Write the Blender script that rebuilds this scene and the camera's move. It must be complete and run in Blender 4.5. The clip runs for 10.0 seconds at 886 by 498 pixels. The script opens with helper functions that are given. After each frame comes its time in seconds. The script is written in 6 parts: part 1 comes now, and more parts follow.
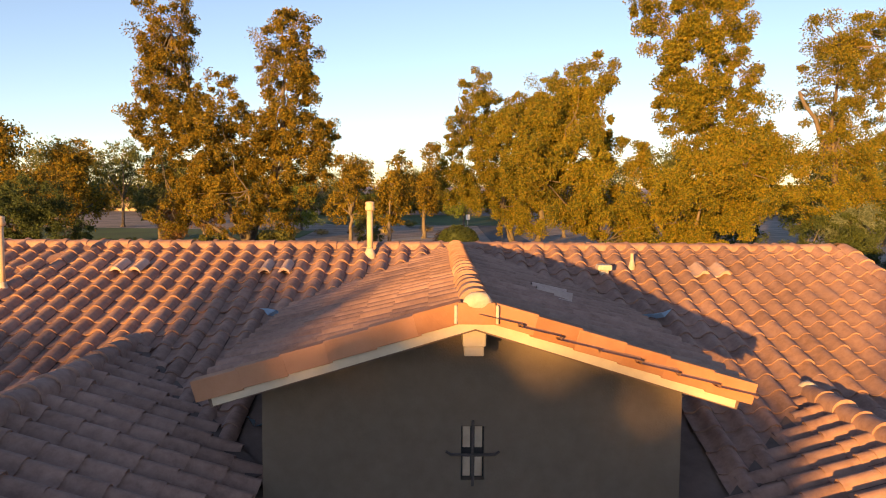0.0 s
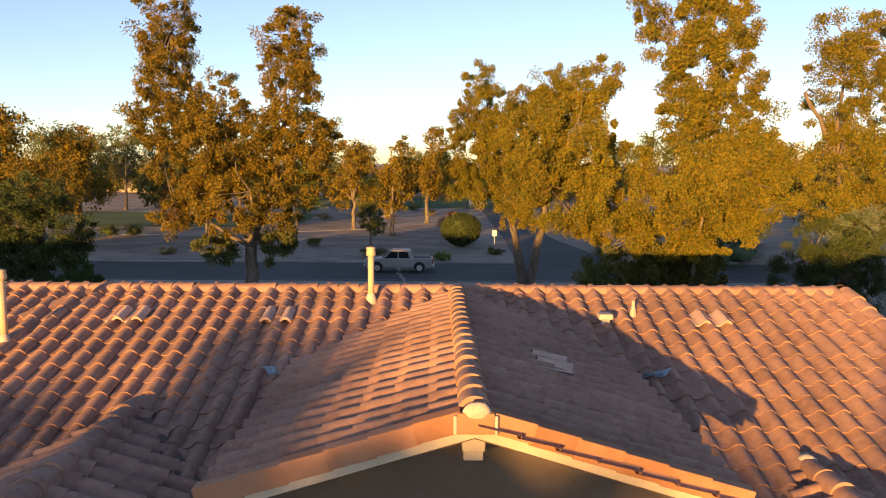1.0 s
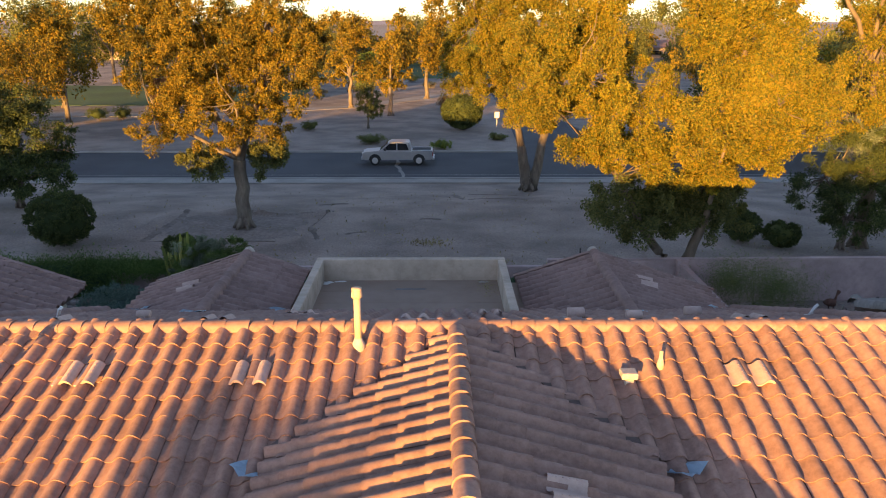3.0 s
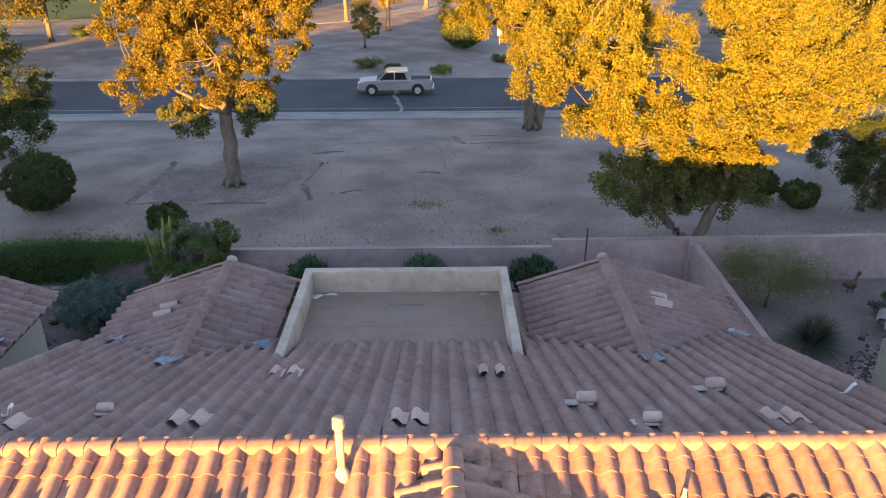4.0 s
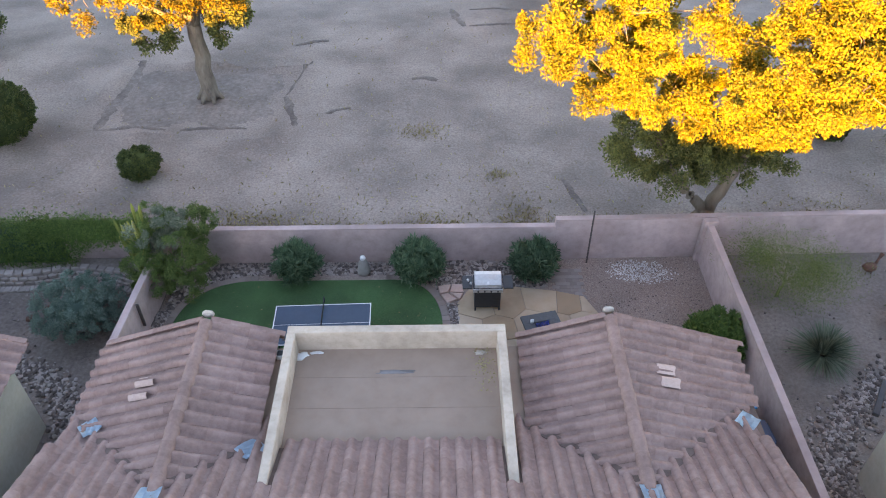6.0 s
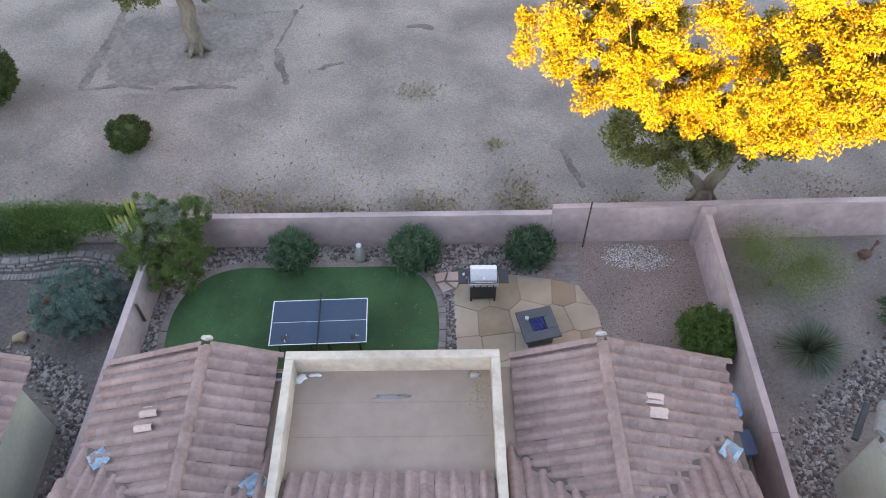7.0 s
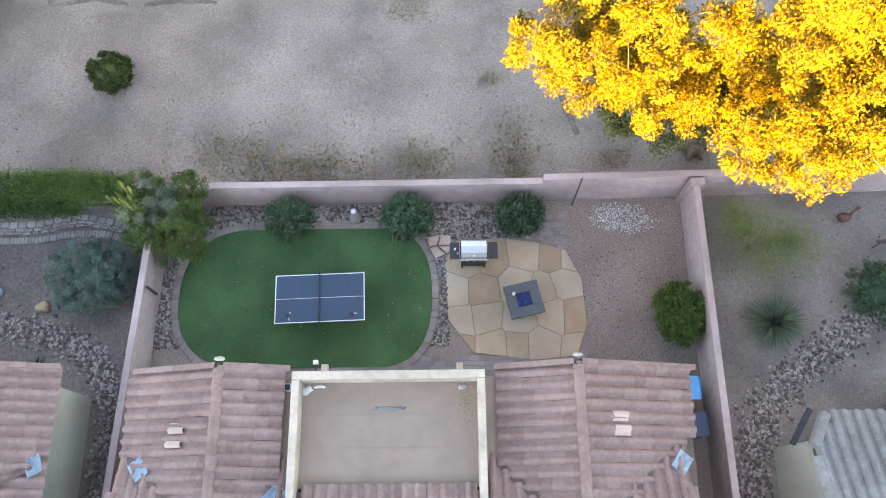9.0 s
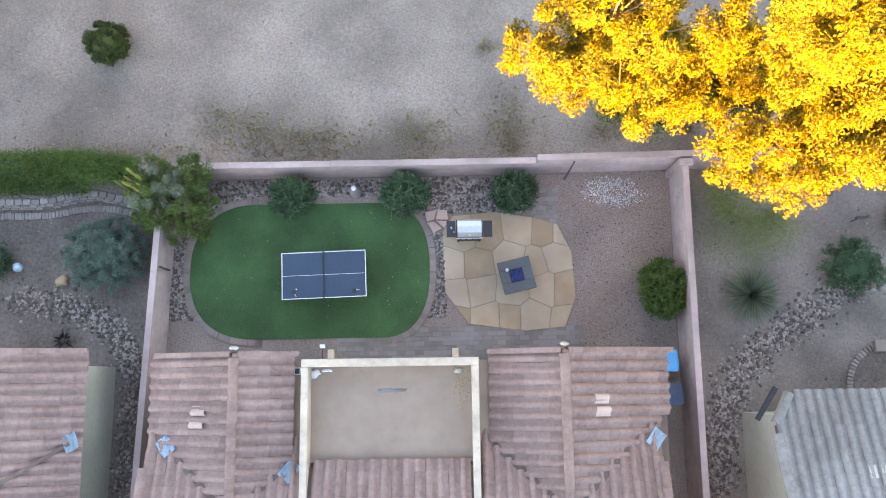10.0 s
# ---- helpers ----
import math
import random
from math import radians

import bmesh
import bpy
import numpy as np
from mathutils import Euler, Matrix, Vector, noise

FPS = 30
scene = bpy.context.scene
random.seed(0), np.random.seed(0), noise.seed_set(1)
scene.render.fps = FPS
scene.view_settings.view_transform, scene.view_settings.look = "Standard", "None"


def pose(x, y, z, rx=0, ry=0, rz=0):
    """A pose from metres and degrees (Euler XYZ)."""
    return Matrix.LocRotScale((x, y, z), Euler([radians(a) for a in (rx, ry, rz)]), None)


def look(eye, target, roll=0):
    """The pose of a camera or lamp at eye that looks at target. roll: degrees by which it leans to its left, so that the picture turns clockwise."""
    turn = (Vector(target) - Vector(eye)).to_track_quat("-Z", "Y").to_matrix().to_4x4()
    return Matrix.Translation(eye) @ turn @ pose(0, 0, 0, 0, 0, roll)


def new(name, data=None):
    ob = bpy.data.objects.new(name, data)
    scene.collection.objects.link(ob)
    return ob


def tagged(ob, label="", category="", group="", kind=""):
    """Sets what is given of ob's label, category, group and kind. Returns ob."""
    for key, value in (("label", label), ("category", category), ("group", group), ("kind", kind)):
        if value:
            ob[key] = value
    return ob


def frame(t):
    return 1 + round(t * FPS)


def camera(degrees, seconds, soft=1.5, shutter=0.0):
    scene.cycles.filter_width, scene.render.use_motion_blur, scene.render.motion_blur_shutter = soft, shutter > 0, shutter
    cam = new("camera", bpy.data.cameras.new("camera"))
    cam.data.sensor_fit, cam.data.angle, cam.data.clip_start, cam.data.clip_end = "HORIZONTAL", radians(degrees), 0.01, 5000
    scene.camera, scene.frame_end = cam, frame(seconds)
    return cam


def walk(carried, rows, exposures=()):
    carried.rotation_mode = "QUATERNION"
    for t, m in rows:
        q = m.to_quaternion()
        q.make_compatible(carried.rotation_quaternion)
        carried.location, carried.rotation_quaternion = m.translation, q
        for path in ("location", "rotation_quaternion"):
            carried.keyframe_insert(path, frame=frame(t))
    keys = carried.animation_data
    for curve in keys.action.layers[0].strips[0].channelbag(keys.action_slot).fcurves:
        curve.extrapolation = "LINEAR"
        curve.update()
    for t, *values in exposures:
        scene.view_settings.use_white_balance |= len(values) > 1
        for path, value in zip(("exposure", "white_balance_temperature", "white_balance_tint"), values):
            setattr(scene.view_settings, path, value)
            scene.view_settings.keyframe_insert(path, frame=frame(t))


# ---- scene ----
cam = camera(60.7, 10.0, soft=1.0)
PATH = [
    (0, (0.054, 0.612, 6.411), (0.077, 2.605, 6.248), 0.4),
    (0.5, (0.082, 0.669, 6.849), (0.098, 2.661, 6.671), 0.4),
    (1, (0.079, 0.731, 7.496), (0.094, 2.719, 7.274), 0.4),
    (1.5, (0.067, 0.953, 8.004), (0.082, 2.932, 7.712), 0.4),
    (2, (0.092, 1.424, 8.524), (0.104, 3.39, 8.154), 0.3),
    (2.5, (0.095, 2.125, 9.057), (0.109, 4.071, 8.595), 0.3),
    (3, (0.139, 3.029, 9.699), (0.151, 4.943, 9.119), -0.0),
    (3.2, (0.149, 3.42, 10.002), (0.162, 5.321, 9.38), 0.0),
    (4.3, (0.311, 6.109, 12.425), (0.314, 7.897, 11.53), -0.5),
    (4.5, (0.329, 6.524, 12.812), (0.333, 8.293, 11.879), -0.4),
    (5, (0.389, 7.819, 13.949), (0.39, 9.521, 12.899), -0.5),
    (5.5, (0.445, 9.119, 15.154), (0.444, 10.726, 13.964), -0.6),
    (7, (0.623, 12.849, 18.739), (0.621, 14.116, 17.191), -0.7),
    (7.5, (0.704, 14.227, 19.877), (0.7, 15.36, 18.229), -0.9),
    (8, (0.793, 15.634, 20.956), (0.788, 16.624, 19.219), -1.0),
    (8.5, (0.851, 17.046, 21.989), (0.845, 17.882, 20.172), -1.1),
    (9, (0.959, 18.604, 23.02), (0.948, 19.271, 21.135), -1.6),
    (9.5, (1.012, 20.114, 24.016), (0.999, 20.617, 22.081), -2.2),
    (10, (1.077, 21.581, 24.995), (1.064, 21.919, 23.023), -3.0),
]
EXPOSURES = [(0.0, 1.32, 7400, 25), (2.0, 1.37, 7350, 23), (3.2, 2.08, 7350, 23), (4.3, 2.88, 7950, 25), (5.5, 3.46, 8600, 25), (7.0, 3.85, 9100, 24), (10.0, 4.28, 9500, 20)]
walk(cam, [(t, look(eye, target, roll)) for t, eye, target, roll in PATH], EXPOSURES)

# ---- light: a low evening sun behind the camera's left shoulder, clear sky ----
SUN_WAY = Vector((0.43, 1.0, -0.082)).normalized()
sun_data = bpy.data.lights.new("sun", "SUN")
sun_data.energy, sun_data.angle, sun_data.color = 5.0, radians(0.6), (1.0, 0.57, 0.15)
sun = new("sun", sun_data)
sun.matrix_world = look((-20, -40, 30), Vector((-20, -40, 30)) + SUN_WAY)
world = bpy.data.worlds.new("world")
scene.world = world
world.use_nodes = True
sky = world.node_tree.nodes.new("ShaderNodeTexSky")
sky.sky_type, sky.sun_disc = "NISHITA", False
sky.air_density, sky.dust_density, sky.ozone_density = 0.7, 0.2, 2.0
sky.sun_elevation, sky.sun_rotation = radians(4.3), radians(203.3)
haze = world.node_tree.nodes.new("ShaderNodeHueSaturation")
haze.inputs["Saturation"].default_value = 0.92
world.node_tree.links.new(sky.outputs[0], haze.inputs["Color"])
world.node_tree.links.new(haze.outputs[0], world.node_tree.nodes["Background"].inputs[0])
world.node_tree.nodes["Background"].inputs[1].default_value = 0.15


# ---- materials ----
def material(name, colors, scale=3.0, detail=6.0, rough=0.85, bump=0.3, bump_scale=40.0, bump_depth=0.01, metal=0.0, island=0.0, stretch=(1, 1, 1), stain=0.25, stain_scale=0.5, sheer=0.0):
    """A procedural surface: a ramp of colours over fine noise, darker stains at a larger scale, per-piece variation and bump."""
    m = bpy.data.materials.new(name)
    m.use_nodes = True
    n, l = m.node_tree.nodes, m.node_tree.links
    bsdf = n["Principled BSDF"]
    bsdf.inputs["Roughness"].default_value, bsdf.inputs["Metallic"].default_value = rough, metal
    geo = n.new("ShaderNodeNewGeometry")
    mapping = n.new("ShaderNodeMapping")
    mapping.inputs["Scale"].default_value = stretch
    l.new(geo.outputs["Position"], mapping.inputs["Vector"])
    fine = n.new("ShaderNodeTexNoise")
    fine.inputs["Scale"].default_value, fine.inputs["Detail"].default_value, fine.inputs["Roughness"].default_value = scale, detail, 0.65
    l.new(mapping.outputs[0], fine.inputs["Vector"])
    ramp = n.new("ShaderNodeValToRGB")
    els = ramp.color_ramp.elements
    while len(els) < len(colors):
        els.new(0.5)
    for i, c in enumerate(colors):
        els[i].position = 0.3 + 0.4 * i / max(1, len(colors) - 1)
        els[i].color = (*c, 1)
    value = fine.outputs["Fac"]
    if island:
        info = n.new("ShaderNodeObjectInfo")
        add = n.new("ShaderNodeMath")
        add.operation = "ADD"
        l.new(info.outputs["Random"], add.inputs[0])
        l.new(geo.outputs["Random Per Island"], add.inputs[1])
        fract = n.new("ShaderNodeMath")
        fract.operation = "FRACT"
        l.new(add.outputs[0], fract.inputs[0])
        mix = n.new("ShaderNodeMix")
        mix.inputs["Factor"].default_value = island
        l.new(value, mix.inputs["A"])
        l.new(fract.outputs[0], mix.inputs["B"])
        value = mix.outputs["Result"]
    l.new(value, ramp.inputs[0])
    large = n.new("ShaderNodeTexNoise")
    large.inputs["Scale"].default_value, large.inputs["Detail"].default_value = stain_scale, 4
    l.new(mapping.outputs[0], large.inputs["Vector"])
    rng = n.new("ShaderNodeMapRange")
    rng.inputs["From Min"].default_value, rng.inputs["From Max"].default_value = 0.35, 0.65
    rng.inputs["To Min"].default_value, rng.inputs["To Max"].default_value = 1.0 - stain, 1.0 + stain * 0.5
    l.new(large.outputs["Fac"], rng.inputs["Value"])
    mul = n.new("ShaderNodeVectorMath")
    mul.operation = "SCALE"
    l.new(ramp.outputs[0], mul.inputs[0])
    l.new(rng.outputs[0], mul.inputs["Scale"])
    l.new(mul.outputs[0], bsdf.inputs["Base Color"])
    if bump:
        bn = n.new("ShaderNodeTexNoise")
        bn.inputs["Scale"].default_value, bn.inputs["Detail"].default_value = bump_scale, 5
        l.new(mapping.outputs[0], bn.inputs["Vector"])
        b = n.new("ShaderNodeBump")
        b.inputs["Strength"].default_value, b.inputs["Distance"].default_value = bump, bump_depth
        l.new(bn.outputs["Fac"], b.inputs["Height"])
        l.new(b.outputs[0], bsdf.inputs["Normal"])
    if sheer:
        out = n["Material Output"]
        tr = n.new("ShaderNodeBsdfTranslucent")
        l.new(mul.outputs[0], tr.inputs["Color"])
        ms = n.new("ShaderNodeMixShader")
        ms.inputs[0].default_value = sheer
        l.new(bsdf.outputs[0], ms.inputs[1])
        l.new(tr.outputs[0], ms.inputs[2])
        l.new(ms.outputs[0], out.inputs["Surface"])
    return m


TILE = material("roof tile", [(0.235, 0.13, 0.098), (0.335, 0.192, 0.146), (0.415, 0.247, 0.19)], scale=9, island=0.16, bump=0.35, bump_scale=60, bump_depth=0.006, rough=0.9, stain=0.2)
TILE_OLD = material("old roof tile", [(0.225, 0.135, 0.112), (0.295, 0.183, 0.152), (0.355, 0.23, 0.194)], scale=7, island=0.2, bump=0.35, bump_scale=60, bump_depth=0.006, rough=0.9, stain=0.14)
TILE_GREY = material("grey roof tile", [(0.206, 0.187, 0.169), (0.260, 0.241, 0.224), (0.320, 0.295, 0.271)], scale=9, island=0.15, bump=0.3, bump_scale=60, rough=0.9)
RAKE = material("rake tile", [(0.29, 0.13, 0.07), (0.36, 0.17, 0.095), (0.40, 0.20, 0.12)], scale=5, island=0.4, bump=0.2, bump_scale=70, rough=0.85)
PALE_TILE = material("pale vent tile", [(0.50, 0.34, 0.28), (0.60, 0.43, 0.36)], scale=12, rough=0.9)
UNDERLAY = material("roof underlay", [(0.13, 0.085, 0.068), (0.18, 0.12, 0.098)], scale=6, rough=0.95)
MORTAR = material("mortar", [(0.42, 0.36, 0.30), (0.56, 0.50, 0.43)], scale=14, rough=0.95, bump=0.6)
# Tone lowered overall to stand in for tree shade on the front gable wall.
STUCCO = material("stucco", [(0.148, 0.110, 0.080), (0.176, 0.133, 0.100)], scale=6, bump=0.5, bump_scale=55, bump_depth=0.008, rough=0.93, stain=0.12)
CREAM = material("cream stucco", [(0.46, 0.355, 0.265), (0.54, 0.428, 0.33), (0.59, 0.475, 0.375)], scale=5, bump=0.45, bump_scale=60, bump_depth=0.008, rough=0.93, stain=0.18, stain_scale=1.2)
TRIM = material("painted fascia", [(0.484, 0.403, 0.304), (0.563, 0.479, 0.368)], scale=8, rough=0.7, bump=0.15)
GREEN_STUCCO = material("grey green stucco", [(0.40, 0.38, 0.30), (0.46, 0.44, 0.36)], scale=6, bump=0.5, bump_scale=55, rough=0.93, stain=0.12)
PINK_WALL = material("pink stucco wall", [(0.36, 0.26, 0.245), (0.43, 0.315, 0.295), (0.47, 0.35, 0.33)], scale=4, bump=0.5, bump_scale=50, bump_depth=0.008, rough=0.93, stain=0.16, stain_scale=0.9)
PINK_CAP = material("pink wall cap", [(0.385, 0.28, 0.262), (0.445, 0.33, 0.308)], scale=6, rough=0.9, bump=0.3)
COATING = material("flat roof coating", [(0.31, 0.212, 0.156), (0.336, 0.234, 0.174), (0.352, 0.248, 0.187)], scale=1.6, rough=0.85, stain=0.08, stain_scale=0.8, bump=0.15)
ASPHALT = material("asphalt", [(0.045, 0.045, 0.048), (0.062, 0.062, 0.066), (0.08, 0.08, 0.083)], scale=20, rough=0.9, stain=0.2, stain_scale=0.25, bump=0.4, bump_scale=120)
CONCRETE = material("concrete", [(0.266, 0.245, 0.220), (0.333, 0.307, 0.277)], scale=9, rough=0.9, stain=0.2)
BARK = material("bark", [(0.08, 0.062, 0.048), (0.15, 0.122, 0.095), (0.22, 0.185, 0.145)], scale=5, stretch=(1, 1, 0.25), rough=0.95, bump=0.9, bump_scale=18, bump_depth=0.03)
SMOOTH_BARK = material("pale bark", [(0.13, 0.098, 0.068), (0.22, 0.17, 0.125)], scale=5, stretch=(1, 1, 0.3), rough=0.95, bump=0.6, bump_scale=22, bump_depth=0.02)


def foliage(name, colors, sheer=0.3, rough=0.85):
    return material(name, colors, scale=1.1, detail=3, island=0.55, bump=0, rough=rough, stain=0.2, stain_scale=0.35, sheer=sheer)


LEAF_GOLD = foliage("golden ash leaves", [(0.115, 0.13, 0.02), (0.225, 0.205, 0.02), (0.33, 0.28, 0.025), (0.36, 0.245, 0.03)], sheer=0.5)
LEAF_AMBER = foliage("amber ash leaves", [(0.075, 0.075, 0.012), (0.18, 0.14, 0.014), (0.29, 0.21, 0.018), (0.3, 0.185, 0.018)], sheer=0.4)
LEAF_GREEN = foliage("green leaves", [(0.035, 0.057, 0.016), (0.061, 0.092, 0.024), (0.108, 0.135, 0.035)])
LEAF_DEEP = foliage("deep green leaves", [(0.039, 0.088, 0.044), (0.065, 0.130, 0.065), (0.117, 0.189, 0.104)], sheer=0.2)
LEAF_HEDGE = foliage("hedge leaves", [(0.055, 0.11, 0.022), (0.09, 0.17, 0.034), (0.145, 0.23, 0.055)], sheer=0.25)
LEAF_LIME = foliage("lime leaves", [(0.087, 0.135, 0.019), (0.160, 0.223, 0.033), (0.261, 0.297, 0.052)])
LEAF_GREY = foliage("grey green leaves", [(0.103, 0.138, 0.086), (0.161, 0.201, 0.132), (0.230, 0.265, 0.184)])
LEAF_TEAL = foliage("blue green leaves", [(0.1, 0.17, 0.135), (0.15, 0.235, 0.185), (0.21, 0.3, 0.245)])
LEAF_OLIVE = foliage("olive leaves", [(0.07, 0.09, 0.025), (0.12, 0.14, 0.035), (0.18, 0.18, 0.05)])
LEAF_CACTUS = foliage("cactus skin", [(0.13, 0.16, 0.03), (0.24, 0.25, 0.05), (0.36, 0.34, 0.09)], sheer=0.05)
LEAF_MESQUITE = foliage("mesquite leaves", [(0.06, 0.11, 0.025), (0.105, 0.165, 0.04), (0.17, 0.235, 0.065)])
LEAF_PALO = foliage("palo verde twigs", [(0.095, 0.125, 0.04), (0.15, 0.19, 0.06), (0.21, 0.25, 0.085)])
LEAF_RUST = foliage("rust coloured leaves", [(0.14, 0.07, 0.025), (0.22, 0.11, 0.03), (0.24, 0.15, 0.05)])
TURF = material("artificial turf", [(0.029, 0.086, 0.027), (0.046, 0.127, 0.041), (0.070, 0.160, 0.059)], scale=30, rough=0.9, stain=0.25, stain_scale=0.7, bump=0.9, bump_scale=220, bump_depth=0.02)
PARK_GRASS = material("park grass", [(0.03, 0.075, 0.012), (0.05, 0.11, 0.02)], scale=2, rough=0.95, stain=0.3, stain_scale=0.1)
PAVER_TAN = material("tan paver", [(0.235, 0.18, 0.155), (0.275, 0.215, 0.187)], scale=9, island=0.6, rough=0.92)
PAVER_GREY = material("grey paver", [(0.225, 0.185, 0.168), (0.255, 0.215, 0.198), (0.285, 0.245, 0.228)], scale=9, island=0.6, rough=0.92)
FLAG = material("flagstone", [(0.37, 0.245, 0.155), (0.45, 0.32, 0.21), (0.5, 0.37, 0.265)], scale=2.5, island=0.5, rough=0.85, stain=0.2, bump=0.4, bump_scale=18)
ROCK = material("river rock", [(0.105, 0.08, 0.07), (0.2, 0.155, 0.138), (0.36, 0.3, 0.27)], scale=6, island=0.8, rough=0.9)
PEBBLE = material("white pebbles", [(0.50, 0.48, 0.46), (0.66, 0.64, 0.62)], scale=8, island=0.7, rough=0.8)
GRAVEL = material("brown gravel", [(0.187, 0.132, 0.110), (0.297, 0.220, 0.187), (0.418, 0.330, 0.286)], scale=26, detail=8, rough=0.95, bump=1.0, bump_scale=45, bump_depth=0.03, stain=0.15)
RUST = material("rust", [(0.07, 0.03, 0.02), (0.13, 0.06, 0.04), (0.19, 0.09, 0.06)], scale=9, rough=0.85)
SLAB_GREY = material("grey water mark", [(0.24, 0.22, 0.215), (0.29, 0.265, 0.25)], scale=9, rough=0.9)
METAL_BLUE = material("bluish flashing", [(0.36, 0.5, 0.6), (0.5, 0.64, 0.72)], scale=9, rough=0.5, metal=0.3, bump=0.1)
WHITE = material("white paint", [(0.70, 0.69, 0.67), (0.80, 0.79, 0.77)], scale=12, rough=0.5, bump=0.05, stain=0.08)
BLACK = material("black metal", [(0.02, 0.02, 0.022), (0.035, 0.035, 0.038)], scale=12, rough=0.5, bump=0.1, stain=0.1)
IRON = material("rusty iron", [(0.05, 0.04, 0.04), (0.09, 0.065, 0.055)], scale=20, rough=0.7, bump=0.3)
STEEL = material("stainless steel", [(0.52, 0.51, 0.5), (0.62, 0.61, 0.6)], scale=14, rough=0.5, metal=0.75, bump=0.05, stain=0.05)
BLUE_TOP = material("blue table top", [(0.022, 0.05, 0.085), (0.03, 0.062, 0.10)], scale=10, rough=0.5, bump=0.03, stain=0.1)
SLATE = material("grey slate", [(0.065, 0.07, 0.075), (0.10, 0.105, 0.11)], scale=14, rough=0.7, bump=0.2)
GLASS_BLUE = material("blue fire glass", [(0.01, 0.02, 0.12), (0.03, 0.06, 0.30)], scale=30, island=0.8, rough=0.15, bump=0)
BIN_BLUE = material("bright blue plastic", [(0.02, 0.28, 0.55), (0.03, 0.34, 0.62)], scale=6, rough=0.45, bump=0.05)
BIN_NAVY = material("dark blue plastic", [(0.03, 0.05, 0.09), (0.045, 0.07, 0.12)], scale=6, rough=0.5, bump=0.05)
PIPE = material("cream painted pipe", [(0.54, 0.40, 0.26), (0.62, 0.47, 0.32)], scale=9, rough=0.6, bump=0.1)
SILVER = material("silver car paint", [(0.40, 0.40, 0.41), (0.45, 0.45, 0.46)], scale=3, rough=0.28, metal=0.6, bump=0, stain=0.06)
RUBBER = material("tyre rubber", [(0.02, 0.02, 0.02), (0.03, 0.03, 0.03)], scale=12, rough=0.8, bump=0.2)
DARK_GLASS = material("tinted car glass", [(0.01, 0.012, 0.014), (0.016, 0.018, 0.02)], scale=4, rough=0.06, bump=0, stain=0)
RED_LAMP = material("red lamp plastic", [(0.30, 0.015, 0.012), (0.36, 0.02, 0.016)], scale=5, rough=0.3, bump=0)
FAR_WALL = material("far house wall", [(0.34, 0.27, 0.21), (0.42, 0.34, 0.27)], scale=2, rough=0.9)
# Distance haze is painted into the hills as this pale purplish colour.
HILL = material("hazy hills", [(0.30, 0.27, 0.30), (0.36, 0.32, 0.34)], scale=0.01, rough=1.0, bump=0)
BRUSH = material("dry brush", [(0.208, 0.162, 0.072), (0.312, 0.243, 0.108), (0.390, 0.324, 0.156)], scale=4, island=0.6, rough=0.9, bump=0)


def ground_material():
    """Bare desert soil: two tones of grit, darker damp patches and dry straw-coloured growth."""
    m = material("desert soil", [(0.19, 0.146, 0.118), (0.275, 0.215, 0.178), (0.355, 0.285, 0.24)], scale=13, detail=10, rough=0.97, bump=0.22, bump_scale=42, bump_depth=0.02, stain=0.34, stain_scale=0.3)
    return m


SOIL = ground_material()
DARK_SOIL = material("dark garden soil", [(0.127, 0.094, 0.081), (0.190, 0.149, 0.129), (0.253, 0.205, 0.178)], scale=9, detail=10, rough=0.97, bump=0.8, bump_scale=20, bump_depth=0.03, stain=0.3, stain_scale=0.5)
MID_SOIL = material("side yard soil", [(0.175, 0.138, 0.118), (0.235, 0.19, 0.163), (0.285, 0.235, 0.205)], scale=9, detail=10, rough=0.97, bump=0.8, bump_scale=20, bump_depth=0.03, stain=0.3, stain_scale=0.5)
BASIN_SOIL = material("dark basin soil", [(0.15, 0.116, 0.096), (0.21, 0.166, 0.14), (0.275, 0.223, 0.19)], scale=6, detail=12, rough=0.97, bump=0.5, bump_scale=30, bump_depth=0.02, stain=0.2, stain_scale=0.6)
FURROW = material("dark furrow soil", [(0.125, 0.093, 0.078), (0.175, 0.137, 0.115), (0.235, 0.19, 0.16)], scale=7, detail=12, rough=0.97, bump=0.5, bump_scale=30, bump_depth=0.02, stain=0.3, stain_scale=0.8)
EDGE = material("edging block", [(0.26, 0.215, 0.195), (0.35, 0.295, 0.27)], scale=8, island=0.5, rough=0.92)


# ---- mesh helpers ----
def mesh_object(name, verts, faces, mat, parent=None, label="", smooth=False):
    me = bpy.data.meshes.new(name)
    me.from_pydata([tuple(v) for v in verts] if not isinstance(verts, np.ndarray) else verts.tolist(), [], faces if not isinstance(faces, np.ndarray) else faces.tolist())
    me.materials.append(mat)
    if smooth:
        me.polygons.foreach_set("use_smooth", [True] * len(me.polygons))
    me.update()
    ob = new(name, me)
    ob.parent = parent
    if label:
        ob["label"] = label
    return ob


def part(name, bm, mat, parent=None, label="", smooth=False):
    """Links a bmesh as one mesh object under a thing or a part."""
    me = bpy.data.meshes.new(name)
    bm.normal_update()
    bm.to_mesh(me)
    bm.free()
    me.materials.append(mat)
    if smooth:
        me.polygons.foreach_set("use_smooth", [True] * len(me.polygons))
    ob = new(name, me)
    ob.parent = parent
    if label:
        ob["label"] = label
    return ob


def thing(name, at, label, category, group="", kind="", turn=0):
    ob = new(name)
    ob.empty_display_size = 0.2
    ob.matrix_basis = pose(*at, 0, 0, turn)
    return tagged(ob, label, category, group, kind)


